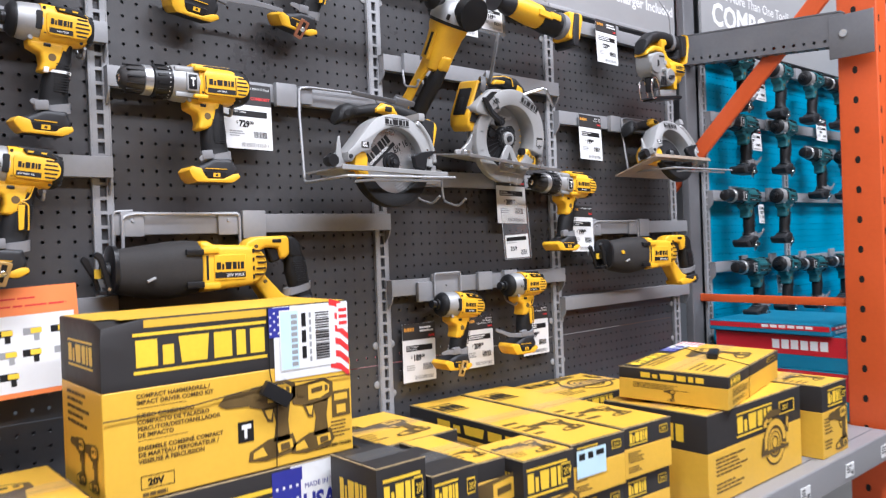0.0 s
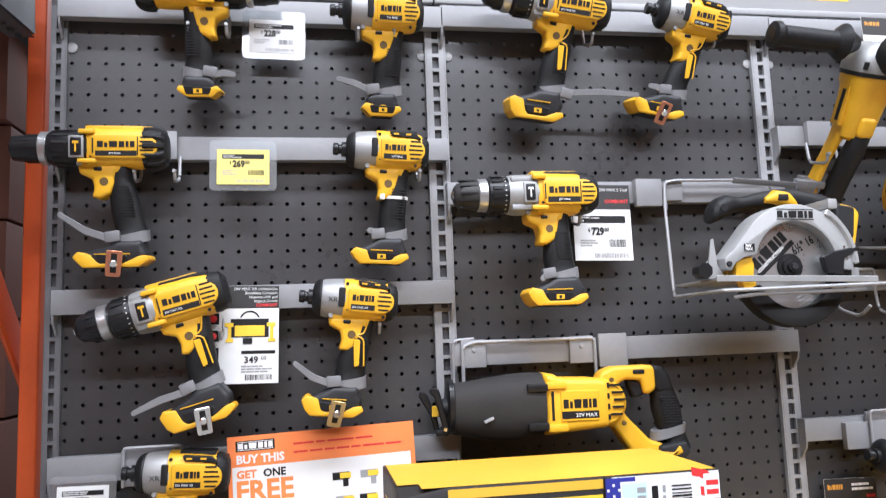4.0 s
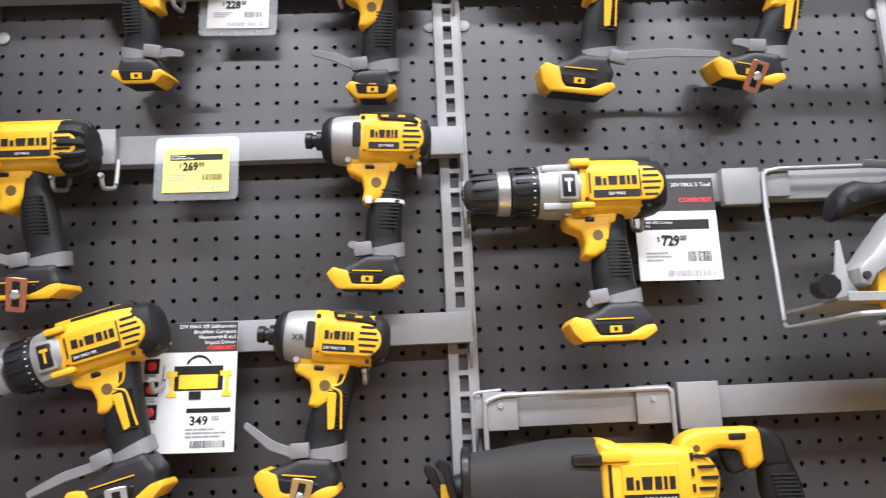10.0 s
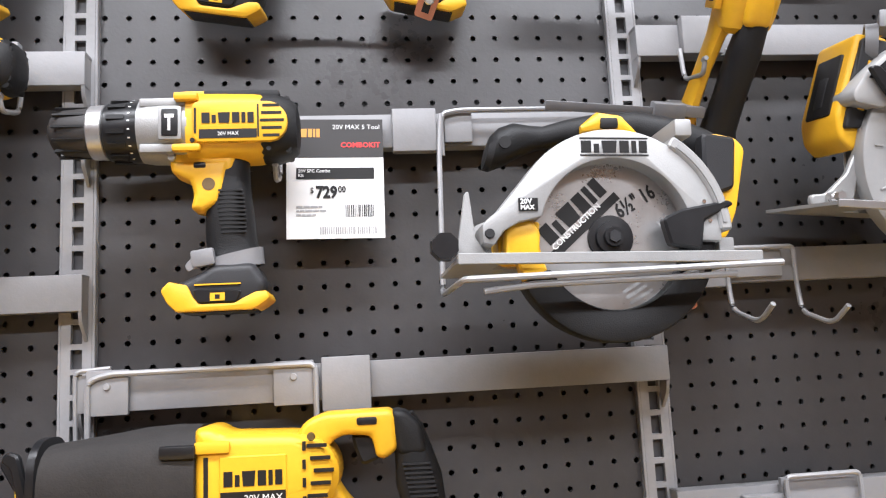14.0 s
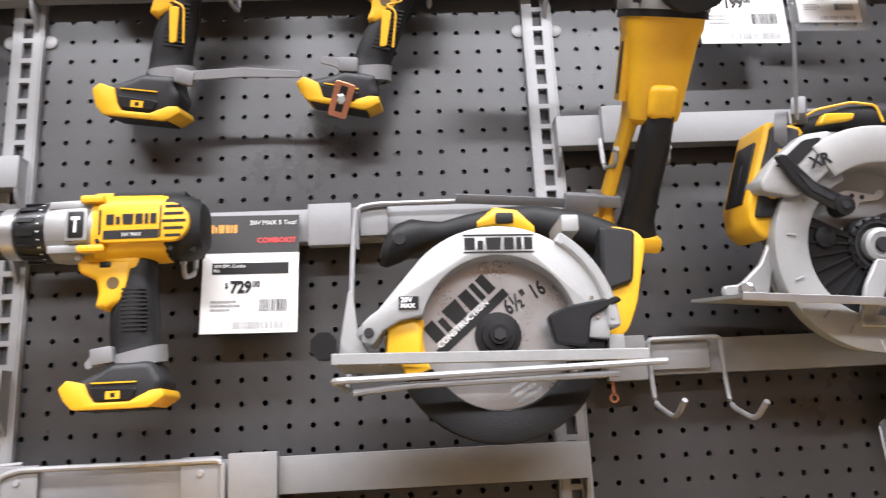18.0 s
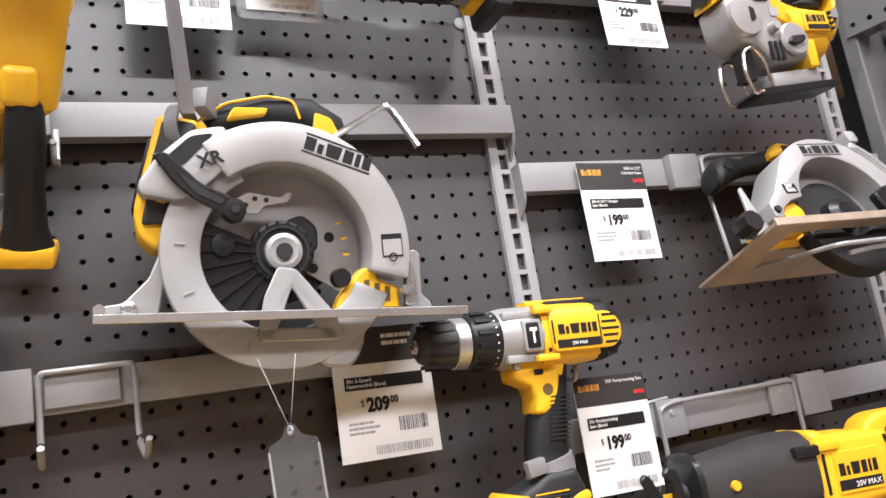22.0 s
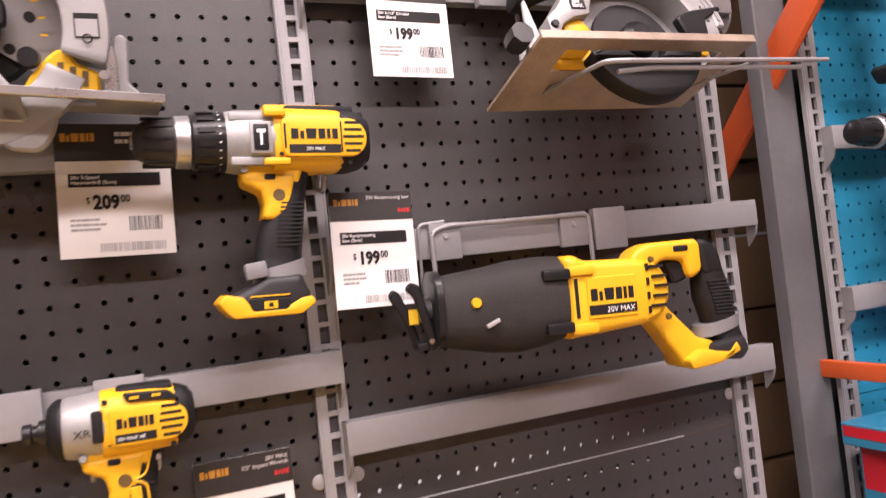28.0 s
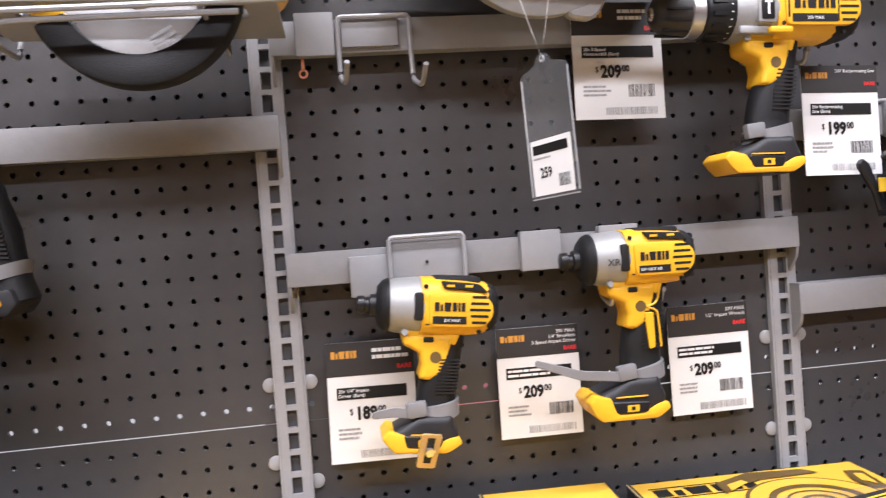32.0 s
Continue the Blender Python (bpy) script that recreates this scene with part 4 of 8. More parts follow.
def soften(bm, w, n=2, limit=40):
    es = [e for e in bm.edges if len(e.link_faces) == 2 and e.calc_face_angle() > radians(limit)]
    bmesh.ops.bevel(bm, geom=es, offset=w, segments=n, affect="EDGES", profile=0.5)
    return bm


def frame_plate(x0, x1, y0, y1, a0, a1, b0, b1, z0, z1):
    """A plate in x, y with one rectangular slot, as a single sheet of metal."""
    bm = bmesh.new()
    rings = [[bm.verts.new((x, y, z)) for x, y in pts] for z in (z0, z1)
             for pts in (((x0, y0), (x1, y0), (x1, y1), (x0, y1)), ((a0, b0), (a1, b0), (a1, b1), (a0, b1)))]
    for i in range(4):
        j = (i + 1) % 4
        for p, q in ((0, 1), (2, 3), (0, 2), (1, 3)):
            bm.faces.new((rings[p][i], rings[p][j], rings[q][j], rings[q][i]))
    bmesh.ops.recalc_face_normals(bm, faces=bm.faces)
    return bm


def saw_blade(parent, r, y, m=None):
    bm = bmesh.new()
    n = 96
    out = []
    for k in range(n):
        a = 2 * math.pi * k / n
        rr = r * (1.0 if k % 4 else 1.02)
        out.append((math.cos(a) * rr, math.sin(a) * rr))
    bl = part("saw_blade", slab(out, y - 0.0009, y + 0.0009), BLADE, parent)
    tilt = pose(0, 0, 0, 0, -42, 0)
    emblem(bl, -r * 0.56, r * 0.38, r * 0.92, r * 0.24, y - 0.0013, INK, rules=False, m=tilt, name="blade_print")
    part("blade_print", plates([(-r * 0.60, r * 0.40, r * 0.24, r * 0.34)], y - 0.0013), INK, bl, "", tilt, smooth=False)
    text_bars(bl, r * 0.30, r * 0.62, r * 0.30, 3, r * 0.06, r * 0.03, y - 0.0013, INK_GREY, 7, pose(0, 0, 0, 0, 40, 0), "blade_print")
    text_bars(bl, -r * 0.20, -r * 0.55, r * 0.40, 3, r * 0.07, r * 0.04, y - 0.0013, INK_GREY, 8, pose(0, 0, 0, 0, -30, 0), "blade_print")
    hub = part("arbor_hub", along_y([(y + 0.0, 0, 0, 0.021), (y - 0.004, 0, 0, 0.0205), (y - 0.0045, 0, 0, 0.015), (y - 0.009, 0, 0, 0.0145), (y - 0.0095, 0, 0, 0.009), (y - 0.014, 0, 0, 0.0085)], 24), BLACK_GLOSS, parent)
    part("arbor_bolt", along_y([(y - 0.014, 0, 0, 0.006), (y - 0.0165, 0, 0, 0.0055)], 6), CHARCOAL, hub)
    return bl


def circular_saw(m, label, blade=True):
    """A small circular saw seen from its blade side, on its foot plate; the blade's centre is the origin."""
    t = thing("circular_saw", m, label, "circular saw", "circular saws on the tool wall")
    out = [(0.0945 * math.cos(radians(a)), 0.0945 * math.sin(radians(a))) for a in range(-4, 137, 5)]
    out += [(-0.104, 0.022), (-0.112, 0.016), (-0.118, 0.010), (-0.118, -0.006), (-0.108, -0.008), (-0.100, 0.004), (-0.086, 0.012)]
    out += [(0.068 * math.cos(radians(a)), 0.068 * math.sin(radians(a))) for a in range(166, -5, -5)]
    guard = part("upper_guard", soften(slab(out, -0.018, 0.028), 0.0018, 2, 60), GUARD, t)
    part("guard_pivot", along_y([(-0.018, -0.112, 0.002, 0.0045), (-0.021, -0.112, 0.002, 0.0038)], 12), CHARCOAL, guard)
    part("guard_shell", ring_sector(0.020, 0.080, -4, 184, 0.016, 0.024, 32), GUARD, guard)
    part("guard_seam", ring_sector(0.089, 0.0955, 22, 52, -0.0145, 0.026, 8), GUARD, guard)
    emblem(guard, -0.030, 0.0700, 0.062, 0.0165, -0.0184, INK)
    part("rating_plate", box(-0.0865, -0.0695, -0.0192, -0.0182, 0.0215, 0.0325), INK, guard)
    letters("20V", 0.0062, INK_WHITE, guard, pose(-0.0850, -0.0196, 0.0275), bold=0.0002)
    letters("MAX", 0.0056, INK_WHITE, guard, pose(-0.0850, -0.0196, 0.0225), bold=0.0002)
    for a in (8, 20):
        part("guard_screw", along_y([(-0.0170, math.cos(radians(a)) * 0.085, math.sin(radians(a)) * 0.085, 0.0022), (-0.0188, math.cos(radians(a)) * 0.085, math.sin(radians(a)) * 0.085, 0.0018)], 10), CHROME, guard)
    if blade:
        saw_blade(t, 0.0815, 0.004)
        letters("6½\" 16", 0.019, INK, t, pose(0.010, 0.0026, 0.018, 0, -30, 0), bold=0.0005, squeeze=0.72)
        letters("CONSTRUCTION", 0.0075, INK_WHITE, t, pose(-0.0508, 0.0023, -0.0105, 0, -42, 0), bold=0.0002)
    else:
        part("arbor_plate", along_y([(0.012, 0, 0, 0.050), (0.008, 0, 0, 0.050)], 28), CHARCOAL, t)
        part("arbor_hub", along_y([(0.010, 0, 0, 0.022), (-0.004, 0, 0, 0.020), (-0.010, 0, 0, 0.012)], 20), BLACK_GLOSS, t)
    lower = ring_sector(0.0640, 0.0925, 205, 364, -0.012, 0.016, 36) if blade else ring_sector(0.030, 0.0740, 196, 352, -0.008, 0.014, 36)
    part("lower_guard", soften(lower, 0.004, 2), BLACK, t)
    if blade:
        part("guard_lip", soften(ring_sector(0.066, 0.088, 168, 226, -0.004, 0.012, 14), 0.0015, 1), YELLOW, t)
    part("yellow_block", slab(rounded([(-0.098, -0.018), (-0.096, 0.010), (-0.074, 0.016), (-0.066, 0.004), (-0.068, -0.018)], 0.004), -0.011, 0.012, 0.003, 2), YELLOW, t)
    part("guard_lever", slab(rounded([(0.046, -0.010), (0.040, 0.014), (0.058, 0.022), (0.102, 0.030), (0.106, 0.026), (0.078, 0.012), (0.074, -0.014)], 0.004), -0.022, -0.010, 0.002, 1), BLACK_GLOSS, t)
    # foot plate
    bm = frame_plate(-0.142, 0.122, -0.032, 0.100, -0.104, 0.094, -0.013, 0.024, -0.024, -0.0205)
    plate = SILVER if blade else TAN_PLATE
    sh = part("foot_plate", bm, plate, t)
    part("foot_rim", box(-0.142, 0.122, -0.034, -0.031, -0.026, -0.0165, 0.0008, 1), plate, sh)
    part("bevel_bracket", slab(rounded([(-0.140, -0.020), (-0.131, 0.040), (-0.127, 0.042), (-0.122, 0.000), (-0.108, -0.020)], 0.003), -0.004, 0.000, 0.0008, 1), SILVER, sh)
    part("bevel_arc", ring_sector(0.030, 0.036, 100, 175, 0.0, 0.003, 12), SILVER, sh, "", pose(-0.100, 0.02, -0.016))
    part("bevel_knob", along_y([(-0.018, -0.150, -0.008, 0.012), (-0.006, -0.150, -0.008, 0.013), (0.004, -0.150, -0.008, 0.011)], 8), BLACK_GLOSS, sh)
    part("depth_bracket", box(0.094, 0.108, -0.012, 0.006, -0.020, -0.002, 0.0015), SILVER, sh)
    # motor, handle and battery foot behind the guard
    part("motor_housing", along_y([(0.020, -0.004, 0.020, 0.046), (0.075, -0.004, 0.020, 0.042), (0.088, -0.004, 0.020, 0.034)], 24), YELLOW, t)
    part("yellow_frame", slab(rounded([(-0.100, 0.004), (-0.098, -0.022), (-0.055, -0.022), (-0.05, 0.02)], 0.006), 0.012, 0.05, 0.003, 1), YELLOW, t)
    hd = [((-0.103, 0.052, 0.090), 0.008), ((-0.101, 0.052, 0.091), 0.016), ((-0.094, 0.052, 0.094), 0.0205), ((-0.080, 0.052, 0.099), 0.0205), ((-0.064, 0.053, 0.103), 0.0150), ((-0.048, 0.054, 0.106), 0.0115), ((-0.026, 0.052, 0.111), 0.0125), ((0.010, 0.052, 0.116), 0.0150), ((0.045, 0.052, 0.117), 0.0155), ((0.090, 0.052, 0.107), 0.0175), ((0.114, 0.055, 0.097), 0.019), ((0.132, 0.056, 0.090), 0.017)]
    handle = part("handle", loft([(c, r, r, (0, 1, 0), (0.25, 0, 1), 2.4) for c, r in hd], 18), BLACK, t)
    part("knob_screw", along_y([(0.036, -0.086, 0.096, 0.0065), (0.0305, -0.086, 0.096, 0.0058)], 12), INK, handle)
    part("handle_inlay", loft([((-0.012, 0.046, 0.110), 0.014, 0.004, (0, 1, 0), (0, 0, 1), 3), ((0.004, 0.042, 0.116), 0.017, 0.011, (0, 1, 0), (0, 0, 1), 3), ((0.026, 0.042, 0.112), 0.017, 0.012, (0, 1, 0), (0, 0, 1), 3), ((0.042, 0.046, 0.102), 0.014, 0.008, (0, 1, 0), (0, 0, 1), 3)], 14), YELLOW, handle)
    part("lock_button", box(0.004, 0.022, 0.0235, 0.030, 0.108, 0.119, 0.003), INK, handle)
    part("handle_clamp", soften(ring_sector(0.0925, 0.1040, 2, 58, -0.0205, 0.020, 14), 0.002, 1, 60), GUARD, handle)
    part("clamp_rib", ring_sector(0.0955, 0.0985, 6, 54, -0.0215, -0.0200, 14), SILVER, handle)
    part("clamp_bridge", box(0.057, 0.073, -0.020, 0.040, 0.088, 0.104, 0.003), GUARD, handle)
    b = part("battery_foot", slab(rounded([(0.114, 0.106), (0.138, 0.101), (0.147, 0.090), (0.134, 0.030), (0.124, 0.006), (0.112, -0.004), (0.102, 0.006), (0.082, 0.002), (0.080, 0.026), (0.102, 0.050)], 0.006), 0.026, 0.096, 0.004, 2), YELLOW, t)
    part("battery", slab(rounded([(0.102, 0.104), (0.135, 0.099), (0.130, 0.050), (0.100, 0.040)], 0.005), 0.020, 0.090, 0.003, 1), CHARCOAL, b)
    return t


circular_saw(pose(0.522, -0.178, 1.6360, 0, 1.5, 0), "yellow circular saw with light grey guard lying on a wire rack")
circular_saw(pose(1.585, -0.160, 1.7030, -18, 0, 0) @ Matrix.Scale(1.10, 4), "yellow circular saw without blade on a wire cradle", blade=False)


def saw_rack(x, z, zw, x1, group="wire saw racks"):
    """A bent wire cradle hung from a block on the rail, with two prongs at its far end."""
    t = thing("wire_rack", pose(0, 0, 0), "grey wire cradle hung from the display rail", "wire rack", group)
    part("block", box(x - 0.052, x - 0.005, -0.044, -0.03, z - 0.044, z + 0.003, 0.0018), STEEL, t)
    part("clip", box(x + 0.004, x + 0.034, -0.040, -0.031, z - 0.034, z + 0.002, 0.001), STEEL, t)
    part("back_wire", tube(bend([(x, -0.044, z - 0.05), (x, -0.044, z - 0.004), (x + 0.02, -0.044, z), (x + 0.19, -0.044, z), (x + 0.205, -0.044, z - 0.03)], 0.008), 0.0026), WIRE, t)
    part("side_wire", tube(bend([(x, -0.044, z - 0.004), (x - 0.004, -0.048, z - 0.05), (x - 0.010, -0.07, zw), (x - 0.010, -0.225, zw), (x + 0.02, -0.228, zw), (x1, -0.224, zw + 0.004)], 0.010), 0.0028), WIRE, t)
    part("front_wire", tube(bend([(x + 0.006, -0.222, zw - 0.010), (x + 0.05, -0.222, zw - 0.006), (x1 - 0.04, -0.220, zw - 0.004)], 0.008), 0.0028), WIRE, t)
    part("cross_wire", tube([(x + 0.19, -0.044, z - 0.03), (x + 0.19, -0.05, zw), (x + 0.19, -0.222, zw)], 0.0025), WIRE, t)
    return t


saw_rack(0.392, 1.800, 1.600, 0.653)
saw_rack(1.497, 1.825, 1.657, 1.807)


def empty_bracket(x, z):
    t = thing("wire_rack", pose(x, -0.03, z), "empty grey wire bracket with two hooked prongs", "wire rack", "wire saw racks")
    part("block", box(-0.050, -0.008, -0.014, 0, -0.044, 0.003, 0.0018), STEEL, t)
    part("clip", box(0.0, 0.062, -0.006, 0, -0.034, 0.0, 0.001), STEEL, t)
    part("frame_wire", tube(bend([(-0.004, -0.010, -0.042), (-0.004, -0.010, -0.002), (0.075, -0.010, -0.002), (0.075, -0.010, -0.045)], 0.006), 0.0026), WIRE, t)
    for dx, dz in ((-0.004, -0.040), (0.075, -0.045)):
        part("prong", tube(bend([(dx, -0.010, dz), (dx, -0.014, dz - 0.030), (dx + 0.004, -0.060, dz - 0.045), (dx + 0.006, -0.085, dz - 0.028)], 0.012), 0.0028), WIRE, t)
    return t


empty_bracket(0.701, 1.642)


def big_saw(m):
    """The large circular saw: grey upper and lower guards, open hub, foot plate, battery at the rear."""
    t = thing("circular_saw", m, "large yellow circular saw with grey guards hung by a strap", "circular saw", "circular saws on the tool wall")
    up = part("upper_guard", soften(ring_sector(0.079, 0.1165, -13, 128, -0.020, 0.028, 40), 0.0028, 2), GUARD, t)
    part("guard_mouth", slab(rounded([(-0.122, 0.056), (-0.108, 0.078), (-0.080, 0.104), (-0.050, 0.110), (-0.046, 0.076), (-0.070, 0.052), (-0.088, 0.042), (-0.120, 0.046)], 0.006), -0.018, 0.022, 0.003, 2), GUARD, up)
    # flat black patch for the shadow inside the guard
    part("guard_slot", slab(rounded([(-0.108, 0.070), (-0.080, 0.098), (-0.060, 0.102), (-0.068, 0.092), (-0.086, 0.072)], 0.005), -0.0188, -0.0178), BLACK, up)
    part("guard_shell", ring_sector(0.020, 0.100, -30, 215, 0.025, 0.028, 40), GUARD, up)
    emblem(up, -0.012, 0.0905, 0.066, 0.0185, -0.0204, INK, m=pose(0, 0, 0, 0, 17, 0))
    letters("XR", 0.016, INK, up, pose(-0.072, -0.0206, 0.070, 0, -20, 0), bold=0.0005)
    part("size_ring", ring_sector(0.0030, 0.0042, 0, 360, -0.0216, -0.0213, 14), INK, up, "", pose(0.0990, 0, -0.0060, 0, 0, 0))
    part("size_plate", box(0.0885, 0.1085, -0.0208, -0.0202, -0.012, 0.009), INK, up, "", pose(0, 0, 0, 0, -4, 0))
    part("size_plate_face", box(0.0895, 0.1075, -0.0212, -0.0206, -0.011, 0.004), GUARD, up, "", pose(0, 0, 0, 0, -4, 0))
    low = part("lower_guard", soften(ring_sector(0.071, 0.1045, 118, 338, -0.010, 0.010, 50), 0.0022, 2), GUARD, t)
    part("guard_tab", slab(rounded([(0.030, -0.098), (0.052, -0.088), (0.076, -0.066), (0.070, -0.092), (0.060, -0.106), (0.036, -0.104)], 0.01), -0.010, 0.008, 0.003, 1), GUARD, low)
    for a in (150, 176, 204, 232, 250):
        part("guard_notch", box(0.084, 0.093, -0.0112, -0.0098, -0.001, 0.001, 0.0003, 1), SILVER, low, "", pose(0, 0, 0, 0, -a, 0))
    rib = part("inner_plate", ring_sector(0.018, 0.072, 158, 262, -0.002, 0.006, 24), BLACK_GLOSS, t)
    for a in range(166, 262, 13):
        part("plate_rib", box(0.022, 0.070, -0.0045, -0.001, -0.0009, 0.0009), BLACK_GLOSS, rib, "", pose(0, 0, 0, 0, -a, 0))
    part("plate_boss", along_y([(0.004, -0.052, 0.006, 0.011), (-0.006, -0.052, 0.006, 0.010), (-0.008, -0.052, 0.006, 0.004)], 16), BLACK, rib)
    hub = part("arbor_collar", along_y([(0.010, 0, 0, 0.030), (-0.004, 0, 0, 0.0285), (-0.006, 0, 0, 0.026), (-0.005, 0, 0, 0.020)], 28), BLACK, t)
    part("collar_ring", ring_sector(0.0215, 0.0242, 0, 360, -0.0072, -0.0040, 28), CHARCOAL, hub)
    for a in range(0, 360, 20):
        part("collar_tooth", box(0.0235, 0.0282, -0.0074, -0.0040, -0.0012, 0.0012), BLACK_GLOSS, hub, "", pose(0, 0, 0, 0, -a, 0))
    part("hub_cover", slab(rounded([(0.004, 0.030), (0.020, 0.036), (0.034, 0.024), (0.034, 0.002), (0.022, 0.004), (0.012, 0.018)], 0.006), 0.002, 0.012, 0.002, 1), BLACK, hub)
    part("arbor_flange", along_y([(-0.005, 0, 0, 0.0170), (-0.012, 0, 0, 0.0165), (-0.0135, 0, 0, 0.0125), (-0.0125, 0, 0, 0.0085)], 24), SILVER, hub)
    part("arbor_bolt", along_y([(-0.011, 0, 0, 0.0075), (-0.0165, 0, 0, 0.0070)], 18), CHARCOAL, hub)
    for x, z in ((0.034, -0.012), (0.050, 0.018), (-0.014, 0.052)):
        part("shell_hole", along_y([(0.0252, x, z, 0.0050), (0.0236, x, z, 0.0046)], 14), INK, hub)
    for nm, pts in (("guard_arm", [(-0.006, -0.014), (0.010, -0.016), (0.046, -0.058), (0.052, -0.078), (0.036, -0.080), (0.006, -0.032), (-0.010, -0.078), (-0.024, -0.076), (-0.018, -0.040)]), ("guard_arm_foot", [(-0.022, -0.068), (0.042, -0.068), (0.050, -0.080), (-0.022, -0.080)])):
        part(nm, slab(rounded(pts, 0.003), -0.014, -0.008, 0.0012, 1), GUARD, t)
    lv = part("guard_lever", slab(rounded([(-0.112, 0.080), (-0.100, 0.082), (-0.072, 0.056), (-0.040, 0.042), (-0.036, 0.030), (-0.046, 0.026), (-0.078, 0.042), (-0.094, 0.056)], 0.005), -0.0265, -0.0205, 0.0015, 1), BLACK_GLOSS, t)
    part("lever_inset", slab(rounded([(-0.092, 0.066), (-0.066, 0.049), (-0.052, 0.042), (-0.056, 0.038), (-0.076, 0.047)], 0.002), -0.0272, -0.0262), CHARCOAL, lv)
    part("lever_knob", along_y([(-0.012, -0.044, 0.034, 0.0105), (-0.028, -0.044, 0.034, 0.0095), (-0.0285, -0.044, 0.034, 0.006)], 18), BLACK_GLOSS, lv)
    part("lever_screw", along_y([(-0.028, -0.044, 0.034, 0.0042), (-0.0298, -0.044, 0.034, 0.0036)], 12), CHARCOAL, lv)
    key = part("blade_key", slab(rounded([(-0.044, 0.046), (-0.030, 0.054), (0.000, 0.050), (0.004, 0.056), (0.010, 0.054), (0.006, 0.046), (-0.016, 0.042), (-0.020, 0.034), (-0.038, 0.036)], 0.003), -0.004, 0.0, 0.0008, 1), BLADE, t)
    for x, z in ((-0.032, 0.042), (-0.024, 0.048), (-0.014, 0.047)):
        part("key_hole", along_y([(-0.0044, x, z, 0.0024), (-0.0038, x, z, 0.0024)], 10), INK, key)
    for k, a in enumerate((28, 14, 0)):
        part("heat_mark", box(0.060, 0.066, 0.0105, 0.0115, -0.001, 0.001), YELLOW, t, "", pose(0, 0, 0, 0, -a, 0))
    sh = part("foot_plate", frame_plate(-0.152, 0.160, -0.045, 0.085, -0.100, 0.104, -0.014, 0.030, -0.0585, -0.0550), SILVER, t)
    part("foot_rim", box(-0.153, 0.161, -0.0475, -0.0445, -0.0610, -0.0535, 0.0006, 1), BLADE, sh)
    for x in (-0.122, 0.126):
        part("foot_slot", box(x - 0.018, x + 0.018, -0.034, -0.022, -0.0548, -0.0544), CHARCOAL, sh)
    part("foot_nose", slab(rounded([(-0.149, -0.0552), (-0.149, -0.045), (-0.132, -0.043), (-0.112, -0.022), (-0.102, 0.004), (-0.095, -0.006), (-0.100, -0.030), (-0.104, -0.0552)], 0.004), 0.004, 0.012, 0.0015, 1), SILVER, sh)
    part("nose_pivot", along_y([(0.004, -0.128, -0.048, 0.0070), (-0.006, -0.128, -0.048, 0.0062), (-0.008, -0.128, -0.048, 0.0030)], 16), BLADE, sh)
    part("nose_bolt", along_y([(-0.040, -0.149, -0.050, 0.0050), (-0.046, -0.149, -0.050, 0.0046)], 6), BLADE, sh)
    part("depth_post", slab(rounded([(0.118, -0.053), (0.119, -0.002), (0.124, 0.004), (0.131, 0.000), (0.132, -0.040), (0.142, -0.048), (0.142, -0.0552), (0.110, -0.0552)], 0.003), -0.006, 0.010, 0.0015, 1), SILVER, sh)
    part("post_wing", slab(rounded([(0.112, -0.050), (0.114, -0.018), (0.118, -0.008), (0.122, -0.020), (0.124, -0.050)], 0.002), -0.016, -0.012, 0.001, 1), BLADE, sh)
    part("post_screw", along_y([(-0.012, 0.112, -0.036, 0.0050), (-0.020, 0.112, -0.036, 0.0042)], 12), BLADE, sh)
    yb = part("yellow_bracket", slab(rounded([(0.046, -0.054), (0.052, -0.040), (0.066, -0.022), (0.074, -0.014), (0.084, -0.016), (0.090, -0.026), (0.108, -0.032), (0.110, -0.054)], 0.004), -0.008, 0.012, 0.003, 1), YELLOW, t)
    for k in range(3):
        part("bracket_slot", box(0.074 + k * 0.010, 0.079 + k * 0.010, -0.0086, -0.007, -0.046, -0.026 - k * 0.003), INK_BROWN, yb)
    part("bracket_knob", along_y([(-0.004, 0.052, -0.024, 0.0095), (-0.014, 0.052, -0.024, 0.0085)], 16), BLACK_GLOSS, t)
    part("motor_housing", along_y([(0.030, 0.000, 0.012, 0.058), (0.080, 0.000, 0.012, 0.054), (0.092, 0.0, 0.012, 0.04)], 24), BLACK, t)
    hd = [((-0.100, 0.050, 0.030), 0.014), ((-0.094, 0.050, 0.070), 0.015), ((-0.078, 0.048, 0.106), 0.016), ((-0.052, 0.038, 0.128), 0.0155), ((-0.014, 0.034, 0.139), 0.0150), ((0.030, 0.032, 0.138), 0.0165), ((0.060, 0.032, 0.122), 0.016), ((0.070, 0.032, 0.108), 0.010)]
    handle = part("handle", loft([(c, q, q, (0, 1, 0), (0.3, 0, 1), 2.6) for c, q in hd], 18), BLACK, t)
    for pts in ([(-0.046, 0.124), (-0.010, 0.131), (-0.008, 0.138), (-0.040, 0.136)], [(0.034, 0.118), (0.062, 0.112), (0.052, 0.132), (0.036, 0.137)], [(-0.074, 0.106), (-0.062, 0.114), (-0.068, 0.122), (-0.078, 0.112)]):
        part("handle_inlay", slab(rounded(pts, 0.003), 0.0125, 0.034, 0.0015, 1), YELLOW, handle)
    part("handle_piping", tube(bend([(-0.070, 0.026, 0.124), (-0.046, 0.019, 0.141), (-0.010, 0.017, 0.150), (0.016, 0.017, 0.148), (0.022, 0.015, 0.130)], 0.006), 0.0014, segs=6), YELLOW, handle)
    tilt = Matrix.Translation((-0.098, 0, 0.062)) @ pose(0, 0, 0, 0, 12, 0)
